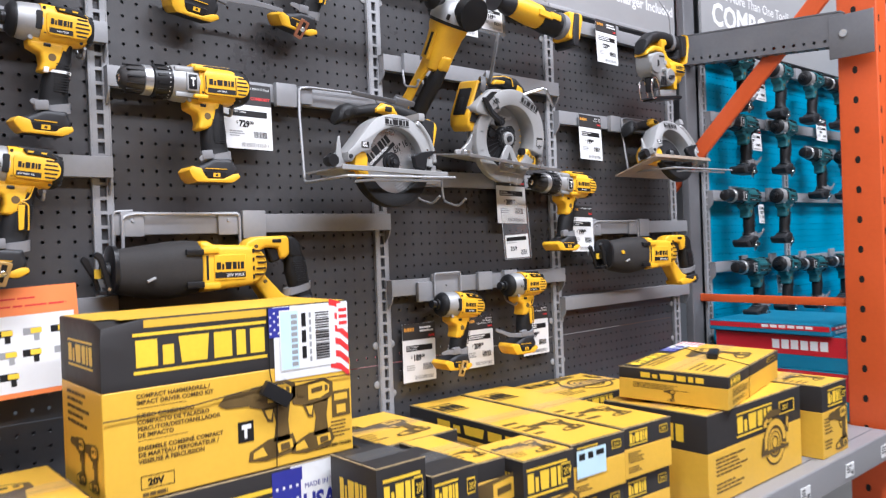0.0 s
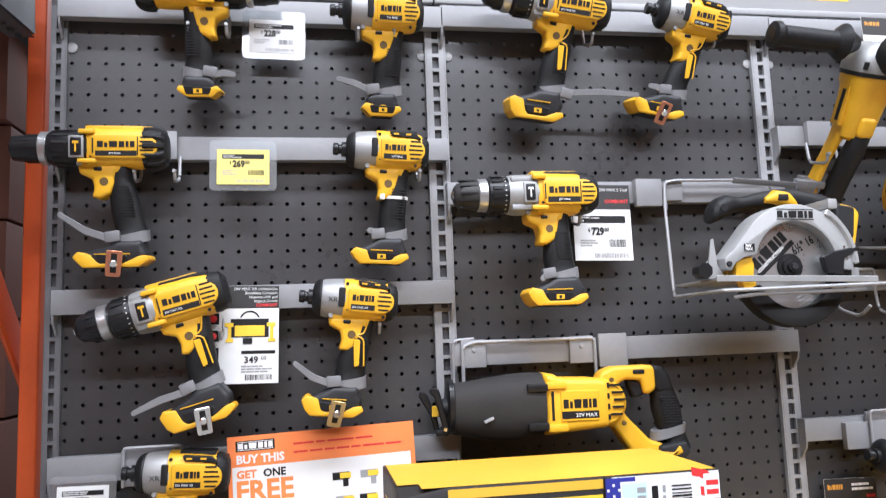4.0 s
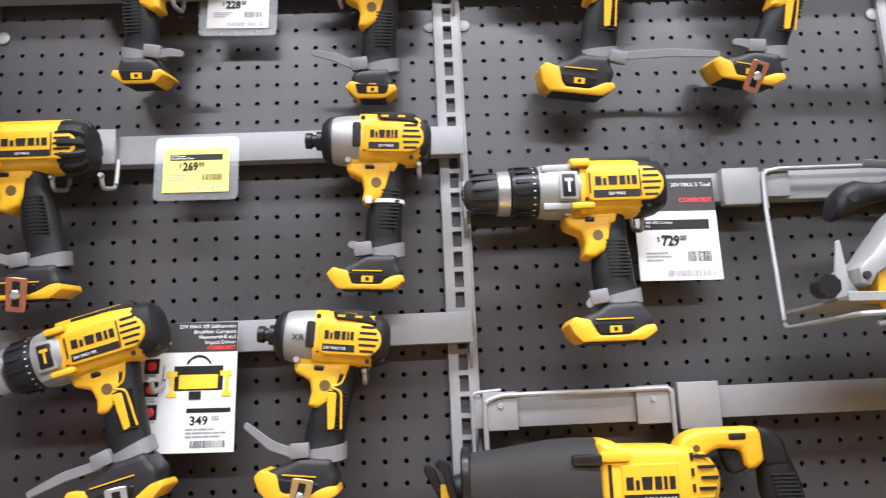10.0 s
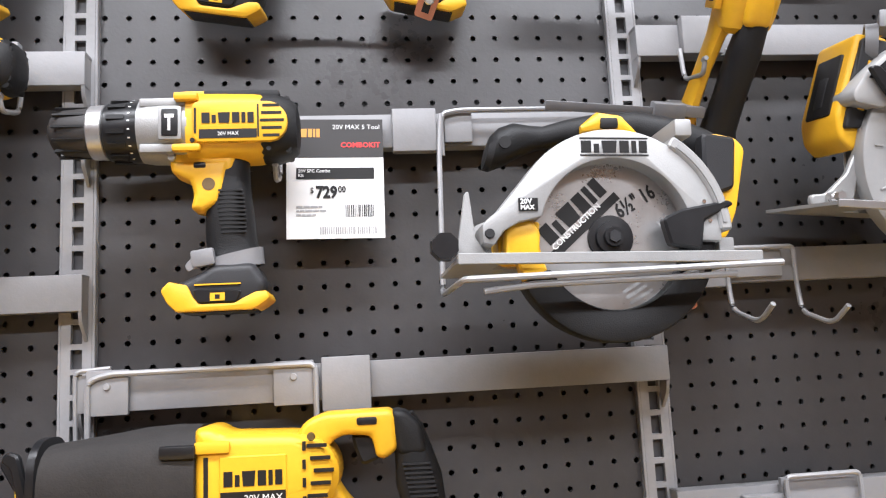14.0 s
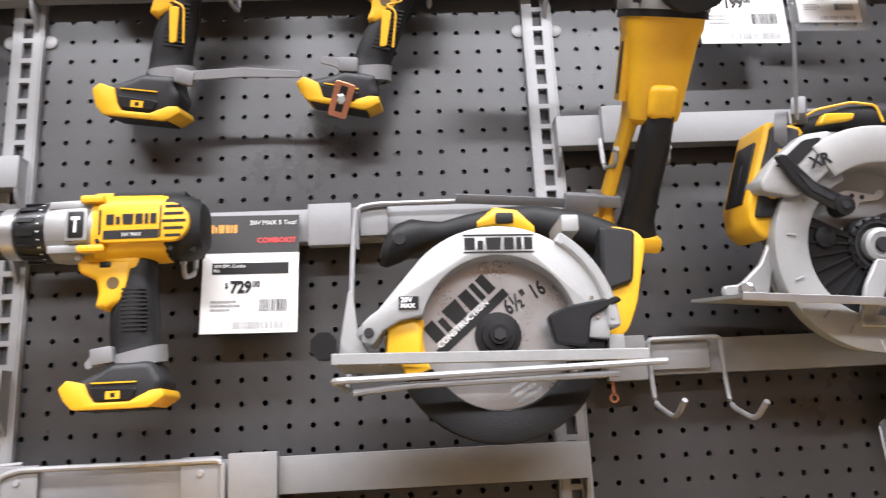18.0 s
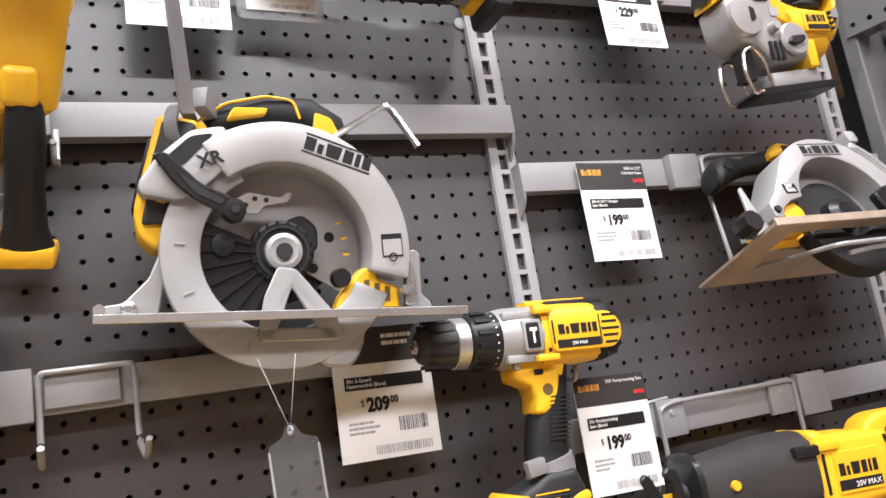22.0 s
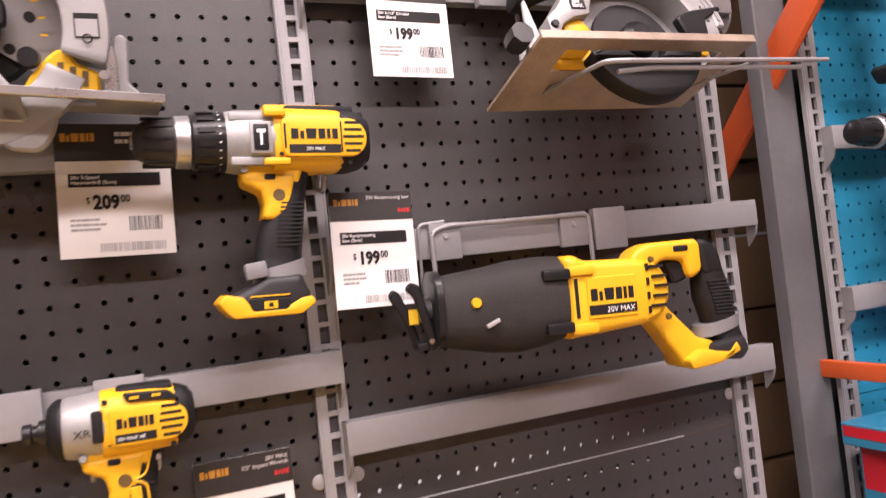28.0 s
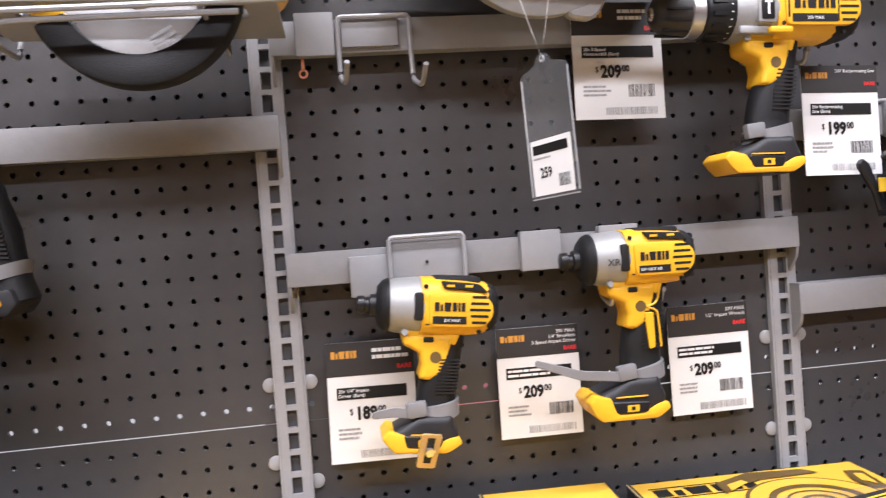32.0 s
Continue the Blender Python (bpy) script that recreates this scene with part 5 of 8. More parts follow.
    b = part("battery_seat", slab(rounded([(-0.020, 0.058), (0.016, 0.062), (0.020, -0.036), (0.006, -0.062), (-0.012, -0.052), (-0.021, -0.030)], 0.007), 0.004, 0.070, 0.005, 3), YELLOW, t, "", tilt)
    part("battery", soften(slab(rounded([(-0.014, 0.054), (0.014, 0.057), (0.016, 0.012), (0.000, 0.000), (-0.016, 0.004)], 0.005), 0.000, 0.060), 0.002, 1, 60), CHARCOAL, b)
    part("seat_opening", box(-0.0232, -0.015, 0.016, 0.058, -0.028, 0.038, 0.003), INK, b)
    part("seat_contact", box(-0.0240, -0.019, 0.030, 0.046, -0.018, 0.016, 0.002), CHARCOAL, b)
    part("side_panel", slab(rounded([(-0.015, 0.052), (0.014, 0.056), (0.016, -0.034), (-0.012, -0.042)], 0.004), -0.001, 0.012, 0.002, 2), CHARCOAL, b)
    for k in range(4):
        part("panel_mark", box(-0.004, 0.003, -0.0018, 0.002, -0.020 + k * 0.014, -0.011 + k * 0.014), YELLOW, b)
    s = part("security_strap", ring_sector(0.020, 0.0225, 0, 360, 0.020, 0.032, 24), STRAP, t, "", pose(-0.062, 0, 0.112, 0, 0, 60))
    part("strap_tail", slab(rounded([(-0.095, 0.116), (-0.069, 0.123), (-0.103, 0.228), (-0.126, 0.223)], 0.004), 0.010, 0.0125), STRAP, s, "", Matrix.Translation((0.062, 0, -0.112)) )
    part("strap_buckle", box(-0.088, -0.060, 0.004, 0.018, 0.116, 0.136, 0.002), STRAP, s, "", Matrix.Translation((0.062, 0, -0.112)) @ pose(0, 0, 0, 0, 12, 0))
    part("hook_wire", tube(bend([(0.050, 0.02, 0.112), (0.098, -0.02, 0.140), (0.124, -0.03, 0.098)], 0.008), 0.0035), CHROME, t)
    return t


big_saw(pose(0.905, -0.130, 1.7132, 7, 4.5, 0))


# ---- reciprocating saws ----
def recip_saw(m, label, dot=False):
    """Origin on the body's axis where boot and housing meet; boot to -x."""
    t = thing("reciprocating_saw", m, label, "reciprocating saw", "reciprocating saws on the tool wall")
    boot = part("boot", along_x([(-0.146, -0.002, 0.030, 0.028, 2.6), (-0.142, -0.002, 0.038, 0.034, 2.6), (-0.128, -0.002, 0.040, 0.036, 2.6), (-0.110, -0.003, 0.043, 0.037, 2.5), (-0.080, -0.004, 0.048, 0.040, 2.5), (-0.050, -0.003, 0.0515, 0.042, 2.5), (-0.020, 0.000, 0.0500, 0.042, 2.6), (0.002, 0.002, 0.047, 0.040, 2.7)], segs=28), BOOT, t)
    part("boot_rim", along_x([(-0.147, 0.002, 0.036, 0.032, 2.6), (-0.145, 0.002, 0.0415, 0.037, 2.8), (-0.138, 0.002, 0.0415, 0.037, 2.8), (-0.136, 0.002, 0.036, 0.032, 2.8)], segs=28), BLACK_GLOSS, boot)
    for z in (0.028, -0.030):
        part("boot_tab", box(-0.028, 0.004, -0.044, -0.034, z - 0.006, z + 0.006, 0.003), BLACK_GLOSS, boot)
    if dot:
        part("release_lever", along_y([(-0.034, -0.104, 0.006, 0.006), (-0.0405, -0.104, 0.006, 0.005)], 14), YELLOW, boot)
    part("lever_pin", box(-0.008, 0.008, -0.006, 0.004, -0.0022, 0.0022, 0.0015), WASHER, boot, "", pose(-0.088, -0.037, -0.017, 0, -24, 0))
    part("blade_clamp", along_x([(-0.160, 0, 0.013, 0.013), (-0.146, 0, 0.016, 0.016)], segs=16), CHARCOAL, t)
    sh = part("shoe", slab(rounded([(-0.176, 0.026), (-0.170, 0.034), (-0.160, 0.030), (-0.150, -0.010), (-0.144, -0.036), (-0.152, -0.042), (-0.159, -0.014), (-0.167, 0.018)], 0.004), -0.020, -0.011, 0.002, 1), BLACK_GLOSS, t)
    part("shoe_side", slab(rounded([(-0.190, 0.020), (-0.184, 0.028), (-0.176, 0.022), (-0.162, -0.016), (-0.156, -0.038), (-0.164, -0.042), (-0.172, -0.012)], 0.004), 0.006, 0.014, 0.002, 1), BLACK_GLOSS, sh)
    part("shoe_bridge", box(-0.166, -0.150, -0.016, 0.012, -0.040, -0.032, 0.002), BLACK_GLOSS, sh)
    part("shoe_pin", along_y([(-0.023, -0.152, -0.030, 0.003), (0.016, -0.152, -0.030, 0.003)], 10), CHROME, sh)
    part("blade_plate", box(-0.170, -0.150, -0.002, 0.001, -0.012, 0.004), INK_YELLOW, sh)
    body = [(0.000, 0.048), (0.016, 0.048), (0.026, 0.041), (0.090, 0.039), (0.112, 0.030), (0.116, -0.010), (0.100, -0.036), (0.006, -0.044), (0.000, -0.044)]
    hs = part("housing", slab(rounded(body, 0.008), -0.036, 0.036, 0.010, 3), YELLOW, t)
    part("housing_cheek", along_y([(-0.0352, 0.094, 0.001, 0.030), (-0.028, 0.094, 0.001, 0.036), (0.028, 0.094, 0.001, 0.036), (0.0352, 0.094, 0.001, 0.030)], 28), YELLOW, hs)
    for z in (0.030, -0.034):
        part("housing_rib", box(0.002, 0.034, -0.0405, -0.034, z - 0.005, z + 0.006, 0.003), YELLOW, hs)
    part("housing_slot", box(0.010, 0.014, -0.0368, -0.034, -0.022, 0.022), INK, hs)
    part("nameplate", box(0.024, 0.084, -0.0376, -0.0350, -0.024, 0.022, 0.001, 1), YELLOW, hs)
    part("nameplate_bar", box(0.025, 0.083, -0.0380, -0.0370, -0.020, -0.009), INK, hs)
    emblem(hs, 0.027, -0.005, 0.054, 0.0145, -0.0381, INK, rules=False)
    letters("20V MAX", 0.0085, INK_WHITE, hs, pose(0.046, -0.0384, -0.0178))
    for k in range(5):
        z = 0.028 - k * 0.011
        part("vent", box(0.108 - 0.003 * abs(k - 2), 0.126 - 0.003 * abs(k - 2), -0.0378, -0.0345, z - 0.0016, z + 0.0016), INK, hs, "", None)
    for k in range(4):
        part("vent", box(0.098, 0.101, -0.0378, -0.0345, 0.024 - k * 0.016, 0.032 - k * 0.016), INK, hs)
    top = [(0.086, 0.030), (0.098, 0.048), (0.116, 0.055), (0.178, 0.056), (0.184, 0.050), (0.184, 0.018), (0.172, 0.010), (0.164, 0.012), (0.160, 0.032), (0.134, 0.034), (0.122, 0.028), (0.116, 0.014)]
    part("handle_top", slab(rounded(top, 0.007), -0.019, 0.019, 0.006, 3), YELLOW, hs)
    arm = [(0.090, 0.004), (0.124, -0.004), (0.134, -0.022), (0.170, -0.060), (0.192, -0.066), (0.192, -0.092), (0.150, -0.095), (0.144, -0.084), (0.112, -0.038), (0.094, -0.030)]
    part("handle_arm", slab(rounded(arm, 0.006), -0.019, 0.019, 0.006, 3), YELLOW, hs)
    part("foot_flare", slab(rounded([(0.146, -0.083), (0.164, -0.073), (0.202, -0.078), (0.212, -0.066), (0.218, -0.079), (0.190, -0.091), (0.152, -0.095)], 0.004), -0.031, 0.031, 0.004, 2), YELLOW, hs)
    gr = loft([(c, w, dd, (1, 0, 0.2), (0, 1, 0), 2.6) for c, w, dd in (((0.190, 0, 0.050), 0.010, 0.016), ((0.194, 0, 0.036), 0.015, 0.0185), ((0.199, 0, 0.014), 0.018, 0.019), ((0.203, 0, -0.010), 0.022, 0.0195), ((0.208, 0, -0.036), 0.020, 0.019), ((0.213, 0, -0.058), 0.019, 0.020), ((0.214, 0, -0.078), 0.024, 0.024))], 20)
    grip = part("grip", gr, BLACK, t)
    part("grip_cap", slab(rounded([(0.178, 0.056), (0.194, 0.054), (0.208, 0.040), (0.212, 0.012), (0.184, 0.012)], 0.008), -0.0195, 0.0195, 0.006, 3), BLACK, grip)
    for k in range(10):
        part("grip_rib", box(0.188 + k * 0.0009, 0.214 + k * 0.0009, -0.0205, -0.0165, 0.004 - k * 0.0042, 0.0058 - k * 0.0042), CHARCOAL, grip)
    part("trigger", slab(rounded([(0.140, 0.034), (0.168, 0.032), (0.168, 0.010), (0.150, 0.004), (0.144, 0.018)], 0.005), -0.010, 0.010, 0.003, 1), BLACK_GLOSS, t)
    part("switch", box(0.146, 0.166, -0.0205, 0.0205, 0.042, 0.050, 0.003), BLACK_GLOSS, hs)
    part("battery", slab(rounded([(0.182, -0.068), (0.224, -0.062), (0.230, -0.078), (0.220, -0.090), (0.178, -0.086)], 0.004), -0.029, 0.029, 0.004, 2), CHARCOAL, t)
    st = part("security_strap", loft([((0.204, 0, -0.056), 0.027, 0.0225, (1, 0, 0.25), (0, 1, 0), 2.8), ((0.206, 0, -0.042), 0.027, 0.0225, (1, 0, 0.25), (0, 1, 0), 2.8)], 18), STRAP, t)
    for x, z in ((0.106, 0.036), (0.122, -0.030)):
        part("housing_screw", along_y([(-0.036, x, z, 0.004), (-0.0385, x, z, 0.0032)], 12), INK_BROWN, hs)
    return t


recip_saw(pose(0.146, -0.066, 1.439, 0, 0.5, -3), "yellow reciprocating saw with long black boot in a wire hanger")
recip_saw(pose(1.460, -0.114, 1.415, 0, 1.5, -8), "yellow reciprocating saw with black boot resting on a display rail", True)


def saw_hanger(x0, x1, z):
    t = thing("wire_hanger", pose(0, -0.03, z), "grey wire hanger frame clipped on the rail", "wire rack", "wire saw racks")
    part("hanger_wire", tube(bend([(x0, -0.006, -0.10), (x0, -0.008, -0.008), (x0 + 0.02, -0.008, -0.002), (x1, -0.008, -0.002), (x1, -0.008, -0.075)], 0.008), 0.003), WIRE, t)
    part("rear_wire", tube(bend([(x0 - 0.014, 0.004, -0.10), (x0 - 0.014, -0.002, 0.002), (x0 + 0.02, -0.002, 0.004)], 0.008), 0.0022), WIRE, t)
    for x in (x0 + 0.018, x1 - 0.022):
        part("clip", box(x - 0.020, x + 0.020, -0.007, 0, -0.042, 0.002, 0.0012), STEEL, t)
        part("clip_rivet", along_y([(-0.006, x, -0.014, 0.004), (-0.009, x, -0.014, 0.003)], 12), STEEL_LIGHT, t)
    part("block", box(x1 + 0.006, x1 + 0.055, -0.012, 0, -0.050, 0.004, 0.0018), STEEL, t)
    return t


saw_hanger(0.032, 0.252, 1.541)
saw_hanger(1.350, 1.570, 1.516)


# ---- angle grinder, jigsaw and cut-out tool ----
def grinder(m):
    """Along its own z: gear head at the top, grip at the bottom."""
    t = thing("angle_grinder", m, "long yellow angle grinder with black grip, hung head-up by a strap", "angle grinder")
    body = part("motor_housing", along_z([(0.002, 0.0, 0.041, 0.040, 2.6), (-0.012, 0, 0.040, 0.039, 2.8), (-0.024, 0, 0.036, 0.035, 2.8), (-0.060, 0.0, 0.032, 0.032, 2.8), (-0.088, 0.0, 0.029, 0.029, 3.0), (-0.102, 0, 0.026, 0.026, 3), (-0.108, 0, 0.018, 0.018, 3)], segs=24), YELLOW, t)
    part("housing_tab", soften(box(-0.013, 0.015, -0.038, -0.022, -0.100, -0.066), 0.007, 3), YELLOW, body)
    part("collar", along_z([(0.018, 0, 0.043, 0.042, 2.6), (0.010, 0, 0.0435, 0.0425, 2.6)], segs=24), INK, body, "", pose(0, 0, -0.012))
    head = part("gear_head", along_z([(0.064, 0.006, 0.026, 0.026, 2.4), (0.056, 0.006, 0.038, 0.036, 2.6), (0.030, 0.0, 0.045, 0.044, 2.6), (0.017, 0, 0.044, 0.043, 2.6)], segs=24), SILVER, t, "", pose(0, 0, -0.012))
    for sx in (-1, 1):
        for sy in (-1, 1):
            part("head_bolt", along_z([(0.034, 0, 0.004, 0.004, 2), (0.022, 0, 0.004, 0.004, 2)], segs=8), INK, head, "", pose(sx * 0.037, sy * 0.036, 0))
    part("spindle_guard", along_y([(-0.034, 0.01, 0.05, 0.036), (-0.060, 0.01, 0.05, 0.036), (-0.062, 0.01, 0.05, 0.02)], 24), BLACK, head)
    sd = part("side_handle", along_x([(-0.190, 0.046, 0.008, 0.008), (-0.188, 0.046, 0.021, 0.021), (-0.180, 0.046, 0.022, 0.022), (-0.172, 0.046, 0.0165, 0.0165), (-0.080, 0.046, 0.0165, 0.0165), (-0.072, 0.046, 0.026, 0.026), (-0.066, 0.046, 0.030, 0.030), (-0.058, 0.046, 0.022, 0.022), (-0.040, 0.046, 0.012, 0.012)], segs=18), BLACK, t)
    part("handle_cap", along_x([(-0.1905, 0.046, 0.012, 0.012), (-0.188, 0.046, 0.012, 0.012)], segs=14), BLACK_GLOSS, sd)
    part("side_print", box(-0.0375, -0.030, -0.012, 0.012, -0.085, -0.020, 0.001), YELLOW, body)
    part("side_print_mark", box(-0.0382, -0.034, -0.006, 0.002, -0.078, -0.026), INK, body)
    part("paddle_arm", loft([((-0.014, 0.006, -0.088), 0.014, 0.018, (1, 0, 0), (0, 1, 0), 3), ((-0.020, 0.010, -0.112), 0.0075, 0.015, (1, 0, 0), (0, 1, 0), 3), ((-0.026, 0.014, -0.150), 0.0065, 0.014, (1, 0, 0), (0, 1, 0), 3), ((-0.033, 0.016, -0.196), 0.0075, 0.015, (1, 0, 0), (0, 1, 0), 3), ((-0.034, 0.016, -0.226), 0.013, 0.017, (1, 0, 0), (0, 1, 0), 3)], 14), YELLOW, t)
    grip = part("grip", loft([((x, y, z), w, dd, (1, 0, 0), (0, 1, 0), 2.4) for x, y, z, w, dd in ((0.003, -0.024, -0.090, 0.009, 0.010), (0.003, -0.020, -0.098, 0.0145, 0.016), (0.002, -0.014, -0.130, 0.0165, 0.0195), (0.000, -0.006, -0.175, 0.0160, 0.019), (-0.001, 0.002, -0.210, 0.0180, 0.020), (-0.001, 0.004, -0.232, 0.0245, 0.022))], 18), BLACK, t)
    part("foot", soften(box(-0.040, 0.024, -0.020, 0.030, -0.244, -0.226), 0.005, 2), YELLOW, t)
    st = part("security_strap", box(-0.052, -0.022, -0.006, 0.036, -0.198, -0.186, 0.002), STRAP, t)
    part("strap_buckle", box(-0.085, -0.050, -0.022, -0.006, -0.202, -0.182, 0.002), STRAP, st)
    part("strap_tail", box(-0.200, -0.080, -0.018, -0.015, -0.197, -0.187, 0.001), STRAP, st)
    return t


grinder(Matrix.Translation((0.711, -0.158, 1.952)) @ pose(0, 0, 0, 29, 4.5, 0))
tool_hook(0.696, 1.904, reach=0.06)


def jigsaw(m):
    """Blade end to -x and down; handle loop at the top."""
    t = thing("jigsaw", m, "yellow jigsaw with cast alloy body and black handle on the rail", "jigsaw")
    gc = [(-0.082, 0.050), (-0.020, 0.064), (0.006, 0.060), (0.012, 0.010), (0.046, 0.004), (0.052, -0.042), (-0.018, -0.048), (-0.042, -0.020), (-0.068, -0.014), (-0.080, 0.004)]
    body = part("gear_case", slab(rounded(gc, 0.010), -0.030, 0.030, 0.008, 3), SILVER, t)
    part("front_boss", along_y([(-0.028, -0.056, 0.020, 0.030), (-0.035, -0.056, 0.020, 0.028), (-0.036, -0.056, 0.020, 0.020)], 26), SILVER, body)
    part("orbit_dial", along_y([(-0.034, 0.022, -0.016, 0.026), (-0.038, 0.022, -0.016, 0.023)], 22), SILVER, body)
    part("dial_knob", slab(rounded([(0.002, -0.024), (0.010, -0.014), (0.036, -0.012), (0.036, -0.020), (0.014, -0.028)], 0.003), -0.043, -0.036, 0.0015, 1), CHARCOAL, body)
    part("port", slab(rounded([(-0.050, 0.034), (-0.042, 0.030), (-0.042, 0.014), (-0.052, 0.010)], 0.003), -0.0375, -0.034, 0.0005, 1), INK, body)
    part("boss_pin", along_y([(-0.030, -0.012, 0.002, 0.008), (-0.043, -0.012, 0.002, 0.0065)], 14), GUARD, body)
    for k in range(3):
        part("case_rib", box(-0.026 + k * 0.010, -0.022 + k * 0.010, -0.034, -0.028, -0.046, -0.018), CHARCOAL, body)
    part("case_slot", box(-0.030, -0.004, -0.032, -0.029, 0.046, 0.049), INK, body)
    part("case_label", box(-0.006, 0.010, -0.0312, -0.0302, 0.022, 0.036), INK_GREY, body)
    yb = [(-0.092, 0.046), (-0.088, 0.060), (-0.050, 0.082), (0.010, 0.080), (0.030, 0.050), (0.060, 0.040), (0.118, 0.034), (0.132, 0.016), (0.126, -0.004), (0.060, -0.012), (0.040, 0.010), (0.006, 0.020), (0.000, 0.062), (-0.040, 0.066), (-0.080, 0.052)]
    hs = part("housing", slab(rounded(yb, 0.007), -0.026, 0.026, 0.006, 3), YELLOW, t)
    part("motor_housing", along_x([(0.030, 0.010, 0.026, 0.034, 3), (0.060, 0.012, 0.028, 0.036, 3), (0.115, 0.012, 0.026, 0.033, 3), (0.130, 0.012, 0.018, 0.024, 3)], segs=22), YELLOW, hs)
    part("motor_belly", along_x([(0.060, -0.010, 0.022, 0.026, 2.4), (0.100, -0.012, 0.022, 0.026, 2.4), (0.118, -0.004, 0.014, 0.018, 2.4)], segs=18), YELLOW, hs)
    for k in range(4):
        part("vent", box(0.099, 0.112, -0.0362, -0.030, 0.000 + k * 0.008, 0.003 + k * 0.008), INK, hs)
    part("nameplate", box(0.050, 0.100, -0.0372, -0.0350, -0.004, 0.026, 0.001, 1), YELLOW, hs)
    emblem(hs, 0.054, 0.009, 0.040, 0.012, -0.0376, INK, rules=False)
    part("rating_bar", plates([(0.054, 0.098, -0.002, 0.006)], -0.0376), INK, hs, smooth=False)
    part("lower_leg", slab(rounded([(0.046, -0.010), (0.070, -0.012), (0.066, -0.056), (0.048, -0.056)], 0.004), -0.030, 0.030, 0.004, 2), YELLOW, hs)
    top = [((-0.094, 0, 0.064), 0.010, 0.020), ((-0.084, 0, 0.082), 0.020, 0.024), ((-0.050, 0, 0.106), 0.020, 0.025), ((-0.010, 0, 0.116), 0.019, 0.024), ((0.040, 0, 0.116), 0.021, 0.022), ((0.076, 0, 0.108), 0.024, 0.022), ((0.098, 0, 0.102), 0.027, 0.026), ((0.112, 0, 0.100), 0.030, 0.028)]
    handle = part("handle", loft([(c, w, a, (0, 1, 0), (0.1, 0, 1), 2.6) for c, a, w in top], 20), BLACK, t)
    part("handle_brace", slab(rounded([(0.098, 0.082), (0.120, 0.100), (0.116, 0.040), (0.066, 0.044), (0.060, 0.050), (0.090, 0.058)], 0.006), -0.022, 0.022, 0.005, 2), BLACK, handle)
    part("trigger_frame", slab(rounded([(-0.004, 0.062), (-0.006, 0.106), (0.022, 0.106), (0.028, 0.090), (0.012, 0.084), (0.010, 0.062)], 0.005), -0.027, 0.027, 0.004, 2), YELLOW, handle)
    part("trigger", box(0.012, 0.034, -0.010, 0.010, 0.066, 0.096, 0.004), INK, handle)
    part("battery", slab(rounded([(0.104, 0.128), (0.136, 0.124), (0.132, 0.060), (0.106, 0.052)], 0.006), -0.034, 0.034, 0.005, 2), CHARCOAL, t)
    part("battery_foot", slab(rounded([(0.118, 0.130), (0.144, 0.128), (0.148, 0.096), (0.130, 0.036), (0.120, 0.030), (0.138, 0.094), (0.134, 0.118)], 0.005), -0.036, 0.036, 0.003, 1), YELLOW, t)
    part("security_strap", loft([((0.072, 0, 0.107), 0.0245, 0.0275, (0, 1, 0), (0, 0, 1), 2.6), ((0.084, 0, 0.105), 0.0255, 0.0285, (0, 1, 0), (0, 0, 1), 2.6)], 18), STRAP, t)
    part("cable", tube(bend([(0.078, -0.01, 0.130), (0.060, -0.02, 0.190), (0.040, 0.0, 0.24)], 0.02), 0.0022), STEEL, t)
    sole = part("foot_plate", slab(rounded([(-0.066, -0.090), (-0.056, -0.095), (0.100, -0.084), (0.106, -0.078), (0.096, -0.073), (-0.058, -0.083)], 0.003), -0.024, 0.024, 0.0015, 1), BLACK_GLOSS, t)
    part("sole_carrier", soften(box(-0.030, 0.068, -0.022, 0.022, -0.080, -0.058), 0.004, 2), SILVER, sole, "", pose(0, 0, 0, 0, -4, 0))
    part("blade_holder", box(-0.058, -0.040, -0.012, 0.012, -0.066, -0.018, 0.004), CHARCOAL, t)
    for y in (-0.026, 0.02):
        part("finger_guard", tube(bend([(-0.034, y, -0.082), (-0.040, y, -0.040), (-0.052, y, -0.022), (-0.074, y, -0.030), (-0.080, y, -0.062), (-0.072, y, -0.092), (-0.056, y, -0.088)], 0.008), 0.0026), CHROME, t)
    return t


jigsaw(pose(1.560, -0.132, 1.950, 0, -3, 0) @ Matrix.Scale(0.90, 4))
tool_hook(1.478, 2.096, reach=0.05, prongs=False)


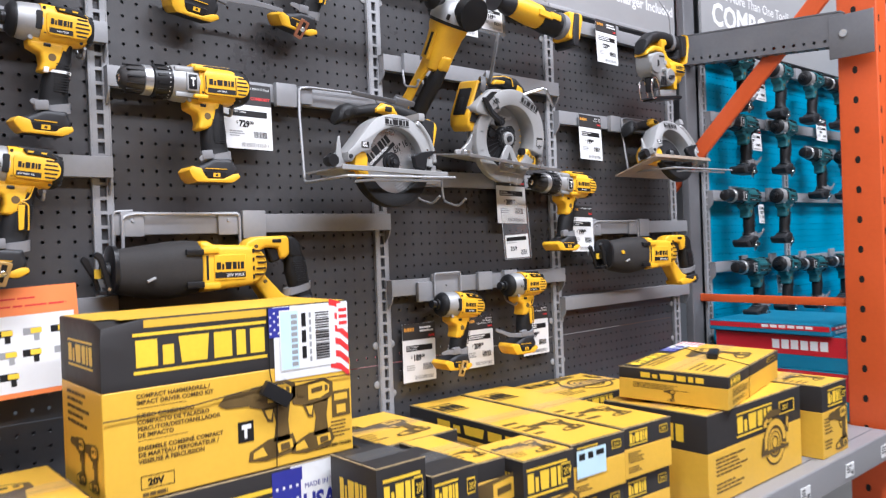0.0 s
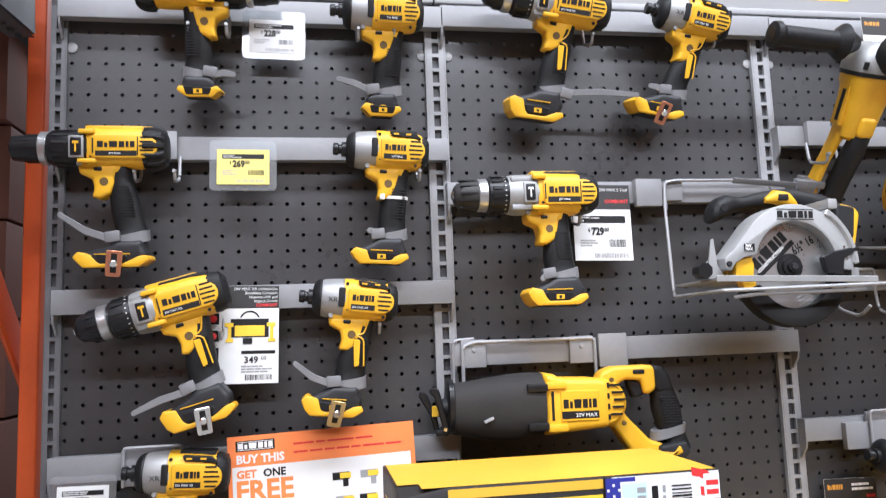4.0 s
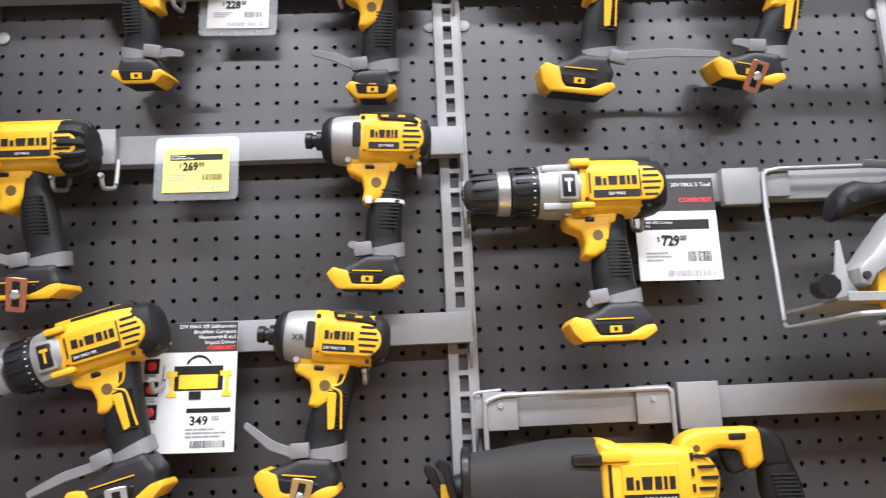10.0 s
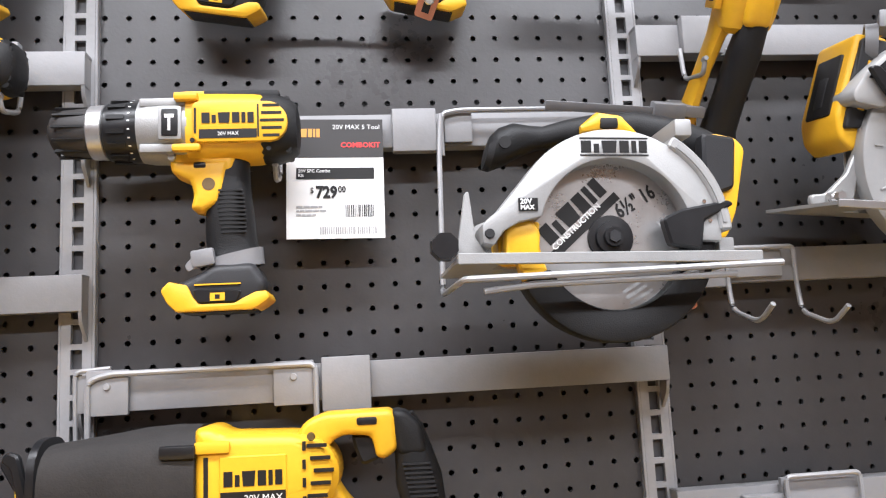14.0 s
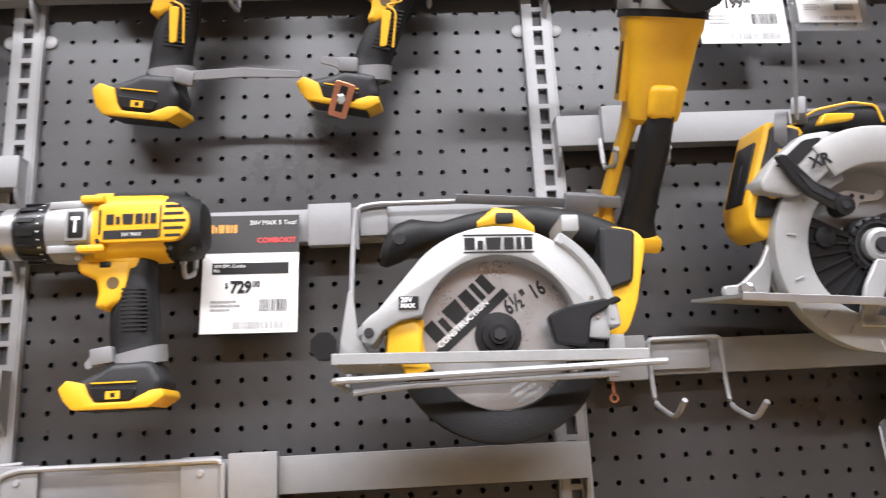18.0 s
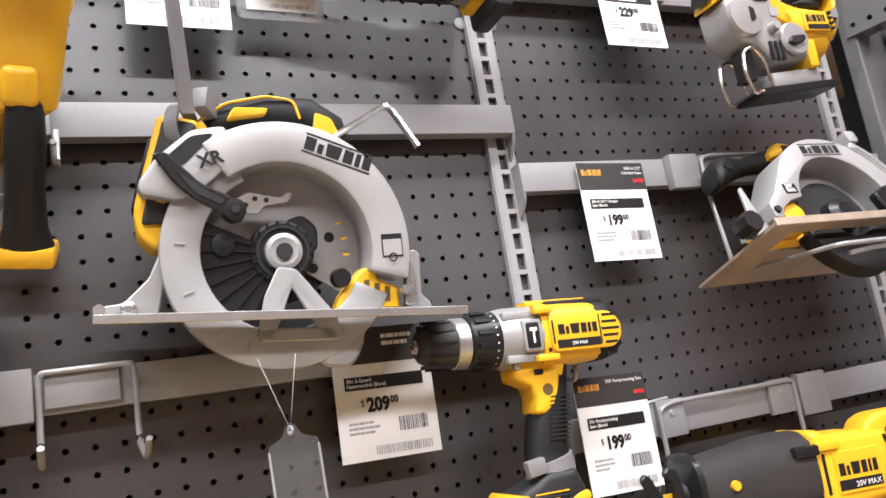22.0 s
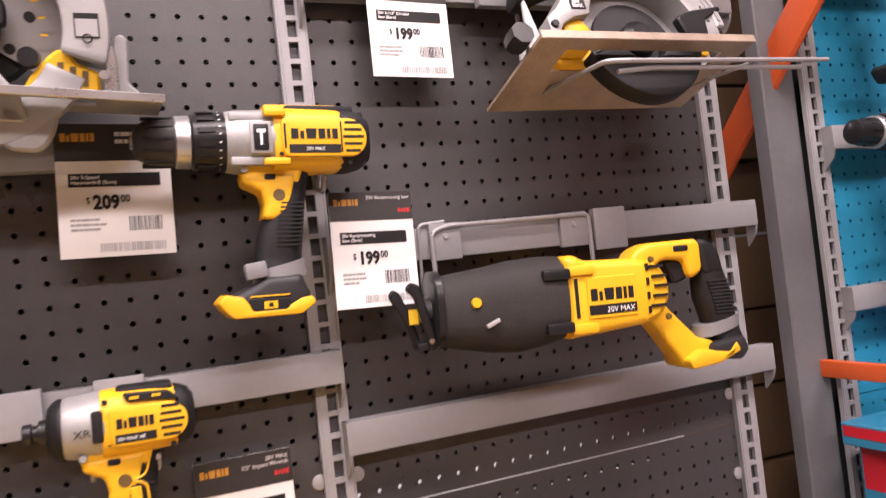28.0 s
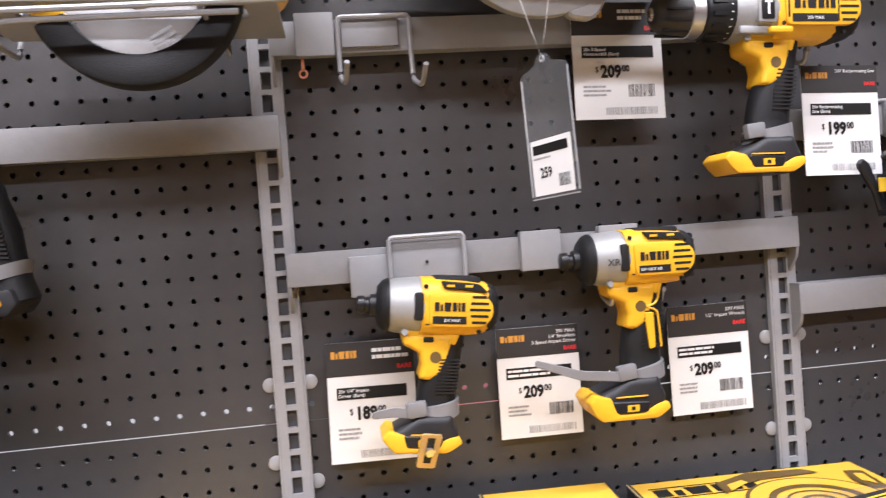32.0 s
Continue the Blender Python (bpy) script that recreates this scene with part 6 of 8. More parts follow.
def cutout_tool(m):
    t = thing("cut_out_tool", m, "yellow and black cut-out tool lying along the top rail", "power tool")
    part("motor_housing", along_x([(-0.095, 0, 0.018, 0.018), (-0.088, 0, 0.026, 0.026), (-0.030, 0, 0.031, 0.031), (0.010, 0, 0.030, 0.030)], segs=22), YELLOW, t)
    part("grip", along_x([(0.006, 0, 0.032, 0.032), (0.040, -0.001, 0.034, 0.034), (0.078, -0.002, 0.030, 0.030), (0.086, -0.002, 0.022, 0.022)], segs=22), BLACK, t)
    part("nose", along_x([(-0.140, 0, 0.008, 0.008), (-0.134, 0, 0.018, 0.018), (-0.110, 0, 0.026, 0.026), (-0.094, 0, 0.027, 0.027)], segs=20), CHARCOAL, t)
    part("depth_guard", along_x([(-0.150, 0, 0.030, 0.030), (-0.146, 0, 0.030, 0.030)], segs=20), BLACK_GLOSS, t)
    part("nameplate", box(-0.020, 0.030, -0.0355, -0.028, -0.010, 0.006, 0.001, 1), YELLOW, t)
    part("grip_inlay", box(0.020, 0.060, -0.0362, -0.030, -0.006, 0.010, 0.002), YELLOW, t)
    part("security_strap", along_x([(0.082, 0, 0.034, 0.034), (0.100, 0, 0.034, 0.034)], segs=20), STRAP, t)
    part("battery_foot", slab(rounded([(0.096, 0.036), (0.150, 0.044), (0.156, 0.030), (0.146, -0.034), (0.100, -0.036)], 0.008), -0.030, 0.030, 0.006, 2), YELLOW, t)
    part("battery", slab(rounded([(0.112, -0.020), (0.116, 0.036), (0.136, 0.038), (0.140, -0.050), (0.118, -0.052)], 0.005), -0.034, 0.034, 0.004, 2), CHARCOAL, t)
    return t


cutout_tool(pose(1.063, -0.100, 2.043, 0, 7, 0))


def frame_bracket(x0, x1, z, z0):
    """A plate with a bent wire frame clipped over the rail."""
    t = thing("wire_rack", pose(0, -0.032, z), "grey steel plate with a wire frame on the rail", "wire rack", "wire saw racks")
    part("plate", box(x0, x1, -0.008, -0.001, z0 - z, 0.002, 0.0015), STEEL, t)
    part("frame_wire", tube(bend([(x0 + 0.002, -0.014, z0 - z), (x0 + 0.002, -0.014, 0.004), (x1 - 0.002, -0.014, 0.004), (x1 - 0.002, -0.014, z0 - z)], 0.006), 0.0026), WIRE, t)
    part("rivet", along_y([(-0.008, (x0 + x1) / 2, (z0 - z) / 2, 0.002), (-0.010, (x0 + x1) / 2, (z0 - z) / 2, 0.0016)], 10), INK, t)
    return t


frame_bracket(0.733, 0.820, 1.392, 1.341)
frame_bracket(-0.478, -0.393, 1.402, 1.351)
t = thing("lock_tag", pose(0.657, -0.034, 1.593), "small copper tag hung below the wire rack", "tag")
part("ring", ring_sector(0.0030, 0.0050, 0, 360, -0.001, 0.001, 16), COPPER, t, "", pose(0, 0, -0.012))
part("stem", box(-0.0015, 0.0015, -0.001, 0.001, -0.008, 0.012), COPPER, t)


# ---- price cards ----
def price_card(x0, x1, z1, z0, y, price, head=0.036, tilt=0.0, lean=-3, sleeve=False, paper=None, seed=1, bar=True, cents=True, title=None, tag="BARE", words=None):
    """A hanging price card: dark heading with a small mark, white body with a title bar, price and codes."""
    w, h = x1 - x0, z1 - z0
    t = thing("price_card", pose((x0 + x1) / 2, y, z1, lean, tilt, 0), "white price card with a black heading hung at the tool" if head else "price label in a frosted plastic holder on the rail", "price card", "price cards")
    a, b = -w / 2, w / 2
    if sleeve:
        holder = part("holder", slab(rounded([(a, 0), (b, 0), (b, -h), (a, -h)], 0.008), 0.0, 0.0022, 0.0006, 1), FROST, t)
        holder.visible_shadow = False
        a, b, top, low, yy = a + w * 0.11, b - w * 0.11, -h * 0.20, -h * 0.88, -0.0010
        part("label", slab([(a, top), (b, top), (b, low), (a, low)], -0.0008, 0.0, 0), paper or PAPER, t)
    else:
        top, low, yy = -head, -h, -0.0010
        part("card", slab([(a, 0), (b, 0), (b, -h), (a, -h)], -0.0005, 0.0006, 0), PAPER, t)
        if head:
            part("heading", plates([(a, b, -head, 0)], -0.0009), CARD_BLACK, t, smooth=False)
            emblem(t, a + w * 0.05, -head * 0.48, w * 0.30, head * 0.24, -0.0012, INK_AMBER, rules=False)
            if title:
                letters(title, head * 0.17, INK_WHITE, t, pose(b - w * 0.03, -0.0012, -head * 0.26), align="RIGHT")
            else:
                text_bars(t, b - w * 0.48, -head * 0.22, w * 0.44, 2, head * 0.2, head * 0.11, -0.0012, INK_WHITE, seed)
            letters(tag, head * 0.19, INK_RED, t, pose(b - w * 0.03, -0.0012, -head * (0.86 if not title or title.count("\n") > 1 else 0.74)), "heading_mark", align="RIGHT", bold=head * 0.006)
    hh, ww = top - low, b - a
    if bar:
        part("title_bar", plates([(a + ww * 0.10, b - ww * 0.10, top - hh * 0.27, top - hh * 0.13)], yy), INK, t, smooth=False)
        if words:
            letters(words, hh * 0.055, INK_WHITE, t, pose(a + ww * 0.12, yy - 0.0004, top - hh * 0.188), bold=hh * 0.0008)
        else:
            text_bars(t, a + ww * 0.12, top - hh * 0.155, ww * 0.6, 2, hh * 0.055, hh * 0.03, yy - 0.0003, PAPER, seed + 5)
    s = hh * (0.20 if not sleeve else 0.26)
    letters(price, s, INK, t, pose(a + ww * 0.30, yy - 0.0002, top - hh * 0.50), "price", bold=s * 0.045, squeeze=0.84)
    letters("$", s * 0.5, INK, t, pose(a + ww * 0.30 - s * 0.34, yy - 0.0002, top - hh * 0.50 + s * 0.28), "price", squeeze=0.8)
    if cents:
        letters("00", s * 0.55, INK, t, pose(a + ww * 0.30 + s * 0.425 * len(price) + s * 0.03, yy - 0.0002, top - hh * 0.50 + s * 0.32), "price", bold=s * 0.016, squeeze=0.85)
    text_bars(t, a + ww * 0.10, top - hh * 0.60, ww * 0.32, 3, hh * 0.05, hh * 0.025, yy, INK_GREY, seed + 2)
    barcode(t, a + ww * 0.60, top - hh * 0.74, ww * 0.30, hh * 0.15, yy, INK, seed)
    barcode(t, a + ww * 0.34, low + hh * 0.05, ww * 0.58, hh * 0.09, yy, INK_GREY, seed + 9, n=26)
    return t


CARDS = [
    (0.229, 0.330, 1.794, 1.665, -0.036, "729", 0.042, 1.0),
    (1.302, 1.403, 1.820, 1.692, -0.036, "199", 0.036, 1.5),
    (1.382, 1.480, 2.103, 1.977, -0.046, "229", 0.036, 1.0),
    (0.796, 0.899, 2.101, 1.973, -0.05, "199", 0.034, 1.0),
    (0.962, 1.069, 1.647, 1.512, -0.034, "209", 0.038, 1.5),
    (1.225, 1.321, 1.558, 1.430, -0.058, "199", 0.032, 2.0),
    (0.657, 0.756, 1.281, 1.145, -0.016, "189", 0.038, 1.0),
    (0.852, 0.950, 1.280, 1.152, -0.016, "209", 0.034, 0.5),
    (1.061, 1.163, 1.288, 1.158, -0.016, "209", 0.036, 0.0),
]
TITLES = {0: "20V MAX 5 Tool", 1: "20V 6-1/2\"\nCircular Saw", 5: "20V Reciprocating Saw", 7: "20V MAX\n1/4\" Brushless\n3-Speed Impact Driver", 8: "20V MAX\n1/2\" Impact Wrench"}
WORDS = {0: "20V 5PC Combo\nKit", 1: "20v 6-1/2\" Circular\nSaw (Bare)", 4: "20v 3-Speed\nHammerdrill (Bare)", 5: "20v Reciprocating\nSaw (Bare)", 6: "20v 1/4\" Impact\nDriver (Bare)"}
for k, (x0, x1, z1, z0, y, pr, hd, tl) in enumerate(CARDS):
    price_card(x0, x1, z1, z0, y, pr, hd, tl, seed=k + 3, lean=-3 if y < -0.03 else -1, title=TITLES.get(k), tag="COMBOKIT" if k == 0 else "BARE", words=WORDS.get(k))
price_card(-0.304, -0.205, 2.081, 1.999, -0.040, "228", 0, 1.0, sleeve=True, seed=21)
price_card(-0.355, -0.253, 1.868, 1.786, -0.040, "269", 0, 0.5, sleeve=True, seed=22, paper=PAPER_YELLOW, words="20V Compact\nHammer/Impct Driver")
price_card(0.906, 1.002, 2.077, 1.989, -0.048, "169", 0, 1.0, sleeve=True, seed=23)
price_card(-0.575, -0.485, 1.371, 1.299, -0.042, "499", 0, 1.0, sleeve=True, seed=24)

# the combo kit card with a picture of the kit
t = thing("kit_card", pose(-0.307, -0.042, 1.638, -3, 1, 0), "white kit card with black heading and a tool bag picture", "price card", "price cards")
part("card", slab([(-0.055, 0), (0.055, 0), (0.055, -0.147), (-0.055, -0.147)], -0.0005, 0.0006), PAPER, t)
part("heading", plates([(-0.055, 0.055, -0.034, 0)], -0.0009), CARD_BLACK, t, smooth=False)
letters("20V MAX XR Lithium-Ion\nBrushless Compact\nHammerdrill and\nImpact Driver", 0.0062, INK_WHITE, t, pose(0.053, -0.0012, -0.0065), align="RIGHT")
letters("COMBOKIT", 0.0062, INK_RED, t, pose(0.053, -0.0012, -0.0315), align="RIGHT", bold=0.0002)
emblem(t, -0.051, -0.025, 0.030, 0.010, -0.0012, INK_YELLOW, rules=False)
for k in range(3):
    part("feature_mark", plates([(-0.050, -0.033, -0.058 - k * 0.026, -0.041 - k * 0.026)], -0.0009), INK, t, smooth=False)
    part("feature_dial", along_y([(-0.0010, -0.0415, -0.0495 - k * 0.026, 0.0055), (-0.0013, -0.0415, -0.0495 - k * 0.026, 0.005)], 14), INK_RED, t)
    text_bars(t, -0.050, -0.0595 - k * 0.026, 0.018, 2, 0.0028, 0.0014, -0.0009, INK_GREY, 40 + k)
part("bag_picture", plates([(-0.016, 0.040, -0.078, -0.050)], -0.0009), INK, t, smooth=False)
part("bag_picture_panel", plates([(-0.010, 0.034, -0.076, -0.060)], -0.0012), INK_YELLOW, t, smooth=False)
part("bag_picture_handle", ring_sector(0.013, 0.0155, 20, 160, -0.0012, -0.0009, 12), INK, t, "", pose(0.012, 0, -0.053))
for x in (-0.018, 0.044):
    part("tool_picture", plates([(x - 0.007, x + 0.006, -0.062, -0.056), (x - 0.002, x + 0.003, -0.080, -0.062), (x - 0.005, x + 0.006, -0.085, -0.080)], -0.0015), INK_YELLOW, t, smooth=False)
part("charger_picture", plates([(0.002, 0.016, -0.088, -0.079)], -0.0015), INK, t, smooth=False)
part("title_bar", plates([(0.000, 0.050, -0.103, -0.098)], -0.0009), INK, t, smooth=False)
letters("349", 0.014, INK, t, pose(0.004, -0.0010, -0.1165), "price", bold=0.0003)
letters("00", 0.008, INK, t, pose(0.029, -0.0010, -0.1120), "price")
text_bars(t, 0.000, -0.1205, 0.048, 3, 0.004, 0.0022, -0.0009, INK_GREY, 51)
barcode(t, 0.006, -0.142, 0.040, 0.008, -0.0009, INK, 52, n=22)

# the clear pouch on a string
t = thing("label_pouch", pose(0.887, -0.167, 1.555, 0, -3, -63) @ Matrix.Scale(0.78, 4, (1, 0, 0)), "clear plastic pouch on a string holding a price label", "label holder")
pouch = part("pouch", slab(rounded([(-0.042, -0.008), (-0.014, -0.002), (-0.008, 0.007), (0.008, 0.007), (0.014, -0.002), (0.042, -0.008), (0.042, -0.131), (-0.042, -0.131)], 0.005), -0.0004, 0.0004), CLEAR, t)
pouch.visible_shadow = False
for x in (-0.0415, 0.0415):
    part("pouch_seam", box(x - 0.0005, x + 0.0005, -0.0009, 0.0009, -0.128, -0.012), INK_GREY, t)
part("pouch_seam", box(-0.041, 0.041, -0.0009, 0.0009, -0.1315, -0.1303), INK_GREY, t)
part("pouch_eyelet", ring_sector(0.0022, 0.0038, 0, 360, -0.0010, 0.0010, 12), INK_GREY, t, "", pose(0, 0, 0.002))
part("label", plates([(-0.036, 0.036, -0.128, -0.074)], -0.0008), PAPER, t, smooth=False)
part("label_bar", plates([(-0.032, 0.030, -0.088, -0.079)], -0.0011), INK, t, smooth=False)
text_bars(t, -0.032, -0.091, 0.040, 1, 0.004, 0.002, -0.0011, INK_GREY, 63)
letters("259", 0.014, INK, t, pose(-0.022, -0.0011, -0.111), "price", bold=0.0003)
barcode(t, 0.010, -0.122, 0.020, 0.012, -0.0011, INK, 61, n=10)
part("string", tube([(0.001, -0.0226, 0.062), (0, 0, 0.003), (0.018, 0.0055, 0.062)], 0.0004, segs=5), INK_WHITE, t)

# the promotion flyer behind the big carton
t = thing("promotion_flyer", pose(-0.323, -0.068, 1.243, -3, -2.0, 0), "white promotion flyer with orange heading clipped to the rail", "flyer")
part("sheet", slab([(0, 0), (0.275, 0), (0.275, 0.172), (0, 0.172)], -0.0005, 0.0005), PAPER_ORANGE, t)
part("white_field", plates([(0.006, 0.268, 0.008, 0.128)], -0.0008), PAPER, t, smooth=False)
part("mark_plate", plates([(0.012, 0.068, 0.150, 0.165)], -0.0008), INK, t, smooth=False)
emblem(t, 0.014, 0.1515, 0.052, 0.012, -0.0011, INK_WHITE)
letters("BUY THIS", 0.0165, INK_WHITE, t, pose(0.012, -0.0009, 0.133), bold=0.0006)
text_bars(t, 0.095, 0.156, 0.165, 2, 0.012, 0.0028, -0.0008, INK_RED, 71)
letters("GET", 0.0155, PAPER_ORANGE, t, pose(0.012, -0.0012, 0.112), bold=0.0005)
letters("ONE", 0.0155, INK, t, pose(0.050, -0.0012, 0.112), bold=0.0005)
letters("FREE", 0.040, PAPER_ORANGE, t, pose(0.010, -0.0012, 0.080), bold=0.0012)
text_bars(t, 0.012, 0.074, 0.135, 8, 0.0068, 0.0032, -0.0011, INK_GREY, 72)
rndf = random.Random(9)
for k in range(7):
    x, z = 0.165 + 0.042 * (k % 3) + rndf.uniform(-0.004, 0.004), 0.100 - 0.034 * (k // 3)
    part("tool_picture", plates([(x - 0.015, x + 0.010, z - 0.004, z + 0.007), (x, x + 0.008, z - 0.014, z - 0.004)], -0.0011), INK_GREY if k % 2 else INK, t, smooth=False)
    part("tool_picture", plates([(x - 0.004, x + 0.012, z - 0.002, z + 0.006)], -0.0014), INK_YELLOW, t, smooth=False)


# ---- printed pictures on cartons ----
def patch(parent, name, outs, x, z, s, y, mat, m):
    bm = bmesh.new()
    for out in outs:
        bm.faces.new([bm.verts.new((x + p * s, y, z + q * s)) for p, q in out])
    return tagged(part(name, bm, mat, parent, "", m, smooth=False), kind="stuff")


def picture_drill(parent, x, z, s, m, short=False):
    """A printed drill or impact driver about s high, as overlapping flat patches."""
    n = -0.40 if short else -0.72
    patch(parent, "tool_picture", ([(-0.30, 0.70), (-0.30, 0.94), (0.22, 0.99), (0.36, 0.92), (0.36, 0.74), (0.24, 0.66), (-0.08, 0.64)], [(0.02, 0.66), (0.28, 0.70), (0.24, 0.46), (0.26, 0.20), (0.02, 0.20), (0.06, 0.46)], [(-0.34, 0.02), (-0.32, 0.14), (-0.06, 0.25), (0.30, 0.27), (0.36, 0.10), (0.28, 0.02), (-0.10, -0.02)], [(n, 0.80), (n + 0.10, 0.90), (-0.30, 0.92), (-0.30, 0.72), (n + 0.10, 0.74)], [(-0.14, 0.66), (0.04, 0.66), (0.02, 0.46), (-0.06, 0.48)]), x, z, s, -0.0005, INK_BROWN, m)
    patch(parent, "tool_picture_light", ([(-0.05, 0.72), (-0.05, 0.92), (0.20, 0.95), (0.30, 0.88), (0.29, 0.78), (0.14, 0.72)], [(-0.09, 0.63), (0.02, 0.63), (-0.01, 0.50), (-0.05, 0.52)], [(-0.28, 0.04), (-0.27, 0.12), (-0.14, 0.17), (-0.08, 0.05)], [(0.08, 0.05), (0.06, 0.18), (0.28, 0.20), (0.30, 0.09)]), x, z, s, -0.0011, CARD, m)
    patch(parent, "tool_picture_detail", ([(0.00, 0.80), (0.00, 0.87), (0.18, 0.89), (0.18, 0.82)], [(0.22, 0.80), (0.22, 0.90), (0.27, 0.88), (0.27, 0.82)], [(0.12, 0.07), (0.11, 0.16), (0.24, 0.17), (0.25, 0.09)], [(-0.22, 0.79), (-0.22, 0.86), (-0.10, 0.87), (-0.10, 0.78)]), x, z, s, -0.0016, INK_BROWN, m)


def picture_saw(parent, x, z, s, m):
    mm = m @ Matrix.Translation((x, 0, z))
    for r0, r1, a0, a1, y, ink in ((0.28, 0.48, -10, 200, -0.0005, INK_BROWN), (0.33, 0.45, 0, 190, -0.0011, CARD), (0.25, 0.44, 212, 345, -0.0005, INK_BROWN), (0.30, 0.40, 216, 340, -0.0011, CARD), (0.10, 0.13, 0, 360, -0.0005, INK_BROWN), (0.20, 0.22, 0, 360, -0.0005, INK_BROWN)):
        part("tool_picture", ring_sector(r0 * s, r1 * s, a0, a1, y - 0.0001, y, 24), ink, parent, "", mm, smooth=False)
    patch(parent, "tool_picture", ([(-0.58, -0.18), (-0.55, -0.11), (0.58, -0.11), (0.55, -0.18)], [(-0.52, 0.30), (-0.50, 0.52), (-0.20, 0.66), (0.22, 0.62), (0.30, 0.52), (-0.16, 0.50), (-0.40, 0.40)], [(0.42, 0.30), (0.48, 0.50), (0.60, 0.46), (0.56, 0.10), (0.46, 0.12)], [(-0.56, -0.12), (-0.50, 0.16), (-0.42, 0.16), (-0.44, -0.12)]), 0, 0, s, -0.0013, INK_BROWN, mm)
    patch(parent, "tool_picture_light", ([(-0.46, 0.34), (-0.44, 0.46), (-0.30, 0.52), (-0.28, 0.46)], [(0.47, 0.28), (0.50, 0.42), (0.56, 0.40), (0.53, 0.18)]), 0, 0, s, -0.0018, CARD, mm)


def carton(x0, x1, y0, y1, z0, z1, label, rot=0.0, band=0.42, top=None, face="drill", mark=True, side=True, seed=1, front_mark=(0.08, 0.5), lid_mark=False, tilt=0.0, lid_emblem=False):
    """A printed carton: yellow body, black upper band, printed lid; its base centre is the origin."""
    w, d, h = x1 - x0, y1 - y0, z1 - z0
    t = thing("carton", pose((x0 + x1) / 2, (y0 + y1) / 2, z0, tilt, 0, rot), label, "box", "tool cartons on the shelf")
    rnd = random.Random(seed)
    part("body", box(-w / 2, w / 2, -d / 2, d / 2, 0, h * (1 - band), 0.0012, 1), CARD, t)
    bm = box(-w / 2, w / 2, -d / 2, d / 2, h * (1 - band), h, 0.0016, 2)
    band_ob = part("black_band", bm, CARD_BLACK, t)
    topm = pose(-w / 2, -d / 2, h + 0.0005, -90, 0, 0)
    lid = part("lid_panel", plates([(0.004, w - 0.004, 0.004, d - 0.004)], 0), top or CARD, t, "", topm, smooth=False)
    part("lid_seam", plates([(0.002, w - 0.002, d * 0.5 - 0.0006, d * 0.5 + 0.0006)], -0.0003), INK_BROWN, t, "", topm, smooth=False)
    if lid_emblem:
        emblem(t, w * 0.06, d * 0.74, w * 0.44, d * 0.15, -0.0006, INK, m=topm)
    if top is None and w > 0.12 and lid_emblem is False:
        emblem(t, w * 0.08, d * 0.60, w * 0.34, d * 0.12, -0.0006, INK, m=topm)
    if top is None:
        text_bars(t, w * 0.08, d * 0.40, w * 0.30, 4, d * 0.06, d * 0.025, -0.0003, INK_BROWN, seed + 1, topm)
        if lid_emblem is None:
            pass
        elif face == "saw":
            picture_saw(t, w * 0.62, d * 0.5, min(w, d) * 0.7, topm @ Matrix.Translation((0, -0.0003, 0)))
        else:
            picture_drill(t, w * 0.66, d * 0.15, min(w, d) * 0.6, topm @ Matrix.Translation((0, -0.0003, 0)))
        if lid_mark:
            part("lid_band", plates([(w * 0.0, w * 0.17, 0.002, d - 0.002)], -0.0003), CARD_BLACK, t, "", topm, smooth=False)
    for q in ((-w / 2, w / 2, -d / 2 - 0.0004, -d / 2 + 0.0014, h - 0.0012, h + 0.0004), (-w / 2 - 0.0004, -w / 2 + 0.0014, -d / 2, d / 2, h - 0.0012, h + 0.0004)):
        part("worn_edge", box(*q), WORN, t)
    part("packing_tape", plates([(w * 0.0 + 0.002, w - 0.002, d * 0.5 - 0.022, d * 0.5 + 0.022)], -0.0022), TAPE, t, "", topm, smooth=False)
    fm = pose(-w / 2, -d / 2 - 0.0006, 0)
    hb = h * band
    if mark:
        a, b = front_mark
        emblem(t, w * a, h - hb * 0.86, w * (b - a), hb * 0.66, 0, INK_YELLOW, m=fm)
        part("rating_frame", plates([(w * 0.74, w * 0.92, h - hb * 0.66, h - hb * 0.28)], 0), INK_YELLOW, t, "", fm, smooth=False)
        part("rating_field", plates([(w * 0.75, w * 0.91, h - hb * 0.62, h - hb * 0.32)], -0.0002), INK, t, "", fm, smooth=False)
        letters("20V", hb * 0.24, INK_YELLOW, t, fm @ pose(w * 0.775, -0.0004, h - hb * 0.56), squeeze=min(1.0, w * 0.13 / (hb * 0.30)))
    body_h = h * (1 - band)
    text_bars(t, w * 0.07, body_h * 0.86, w * 0.34, 5, body_h * 0.075, body_h * 0.035, 0, INK_BROWN, seed + 2, fm)
    text_bars(t, w * 0.07, body_h * 0.38, w * 0.30, 3, body_h * 0.075, body_h * 0.035, 0, INK_BROWN, seed + 3, fm)
    if face == "saw":
        picture_saw(t, w * 0.68, h * 0.42, h * 0.62, fm)
    elif face:
        picture_drill(t, w * 0.72, body_h * 0.08, body_h * 0.95, fm)
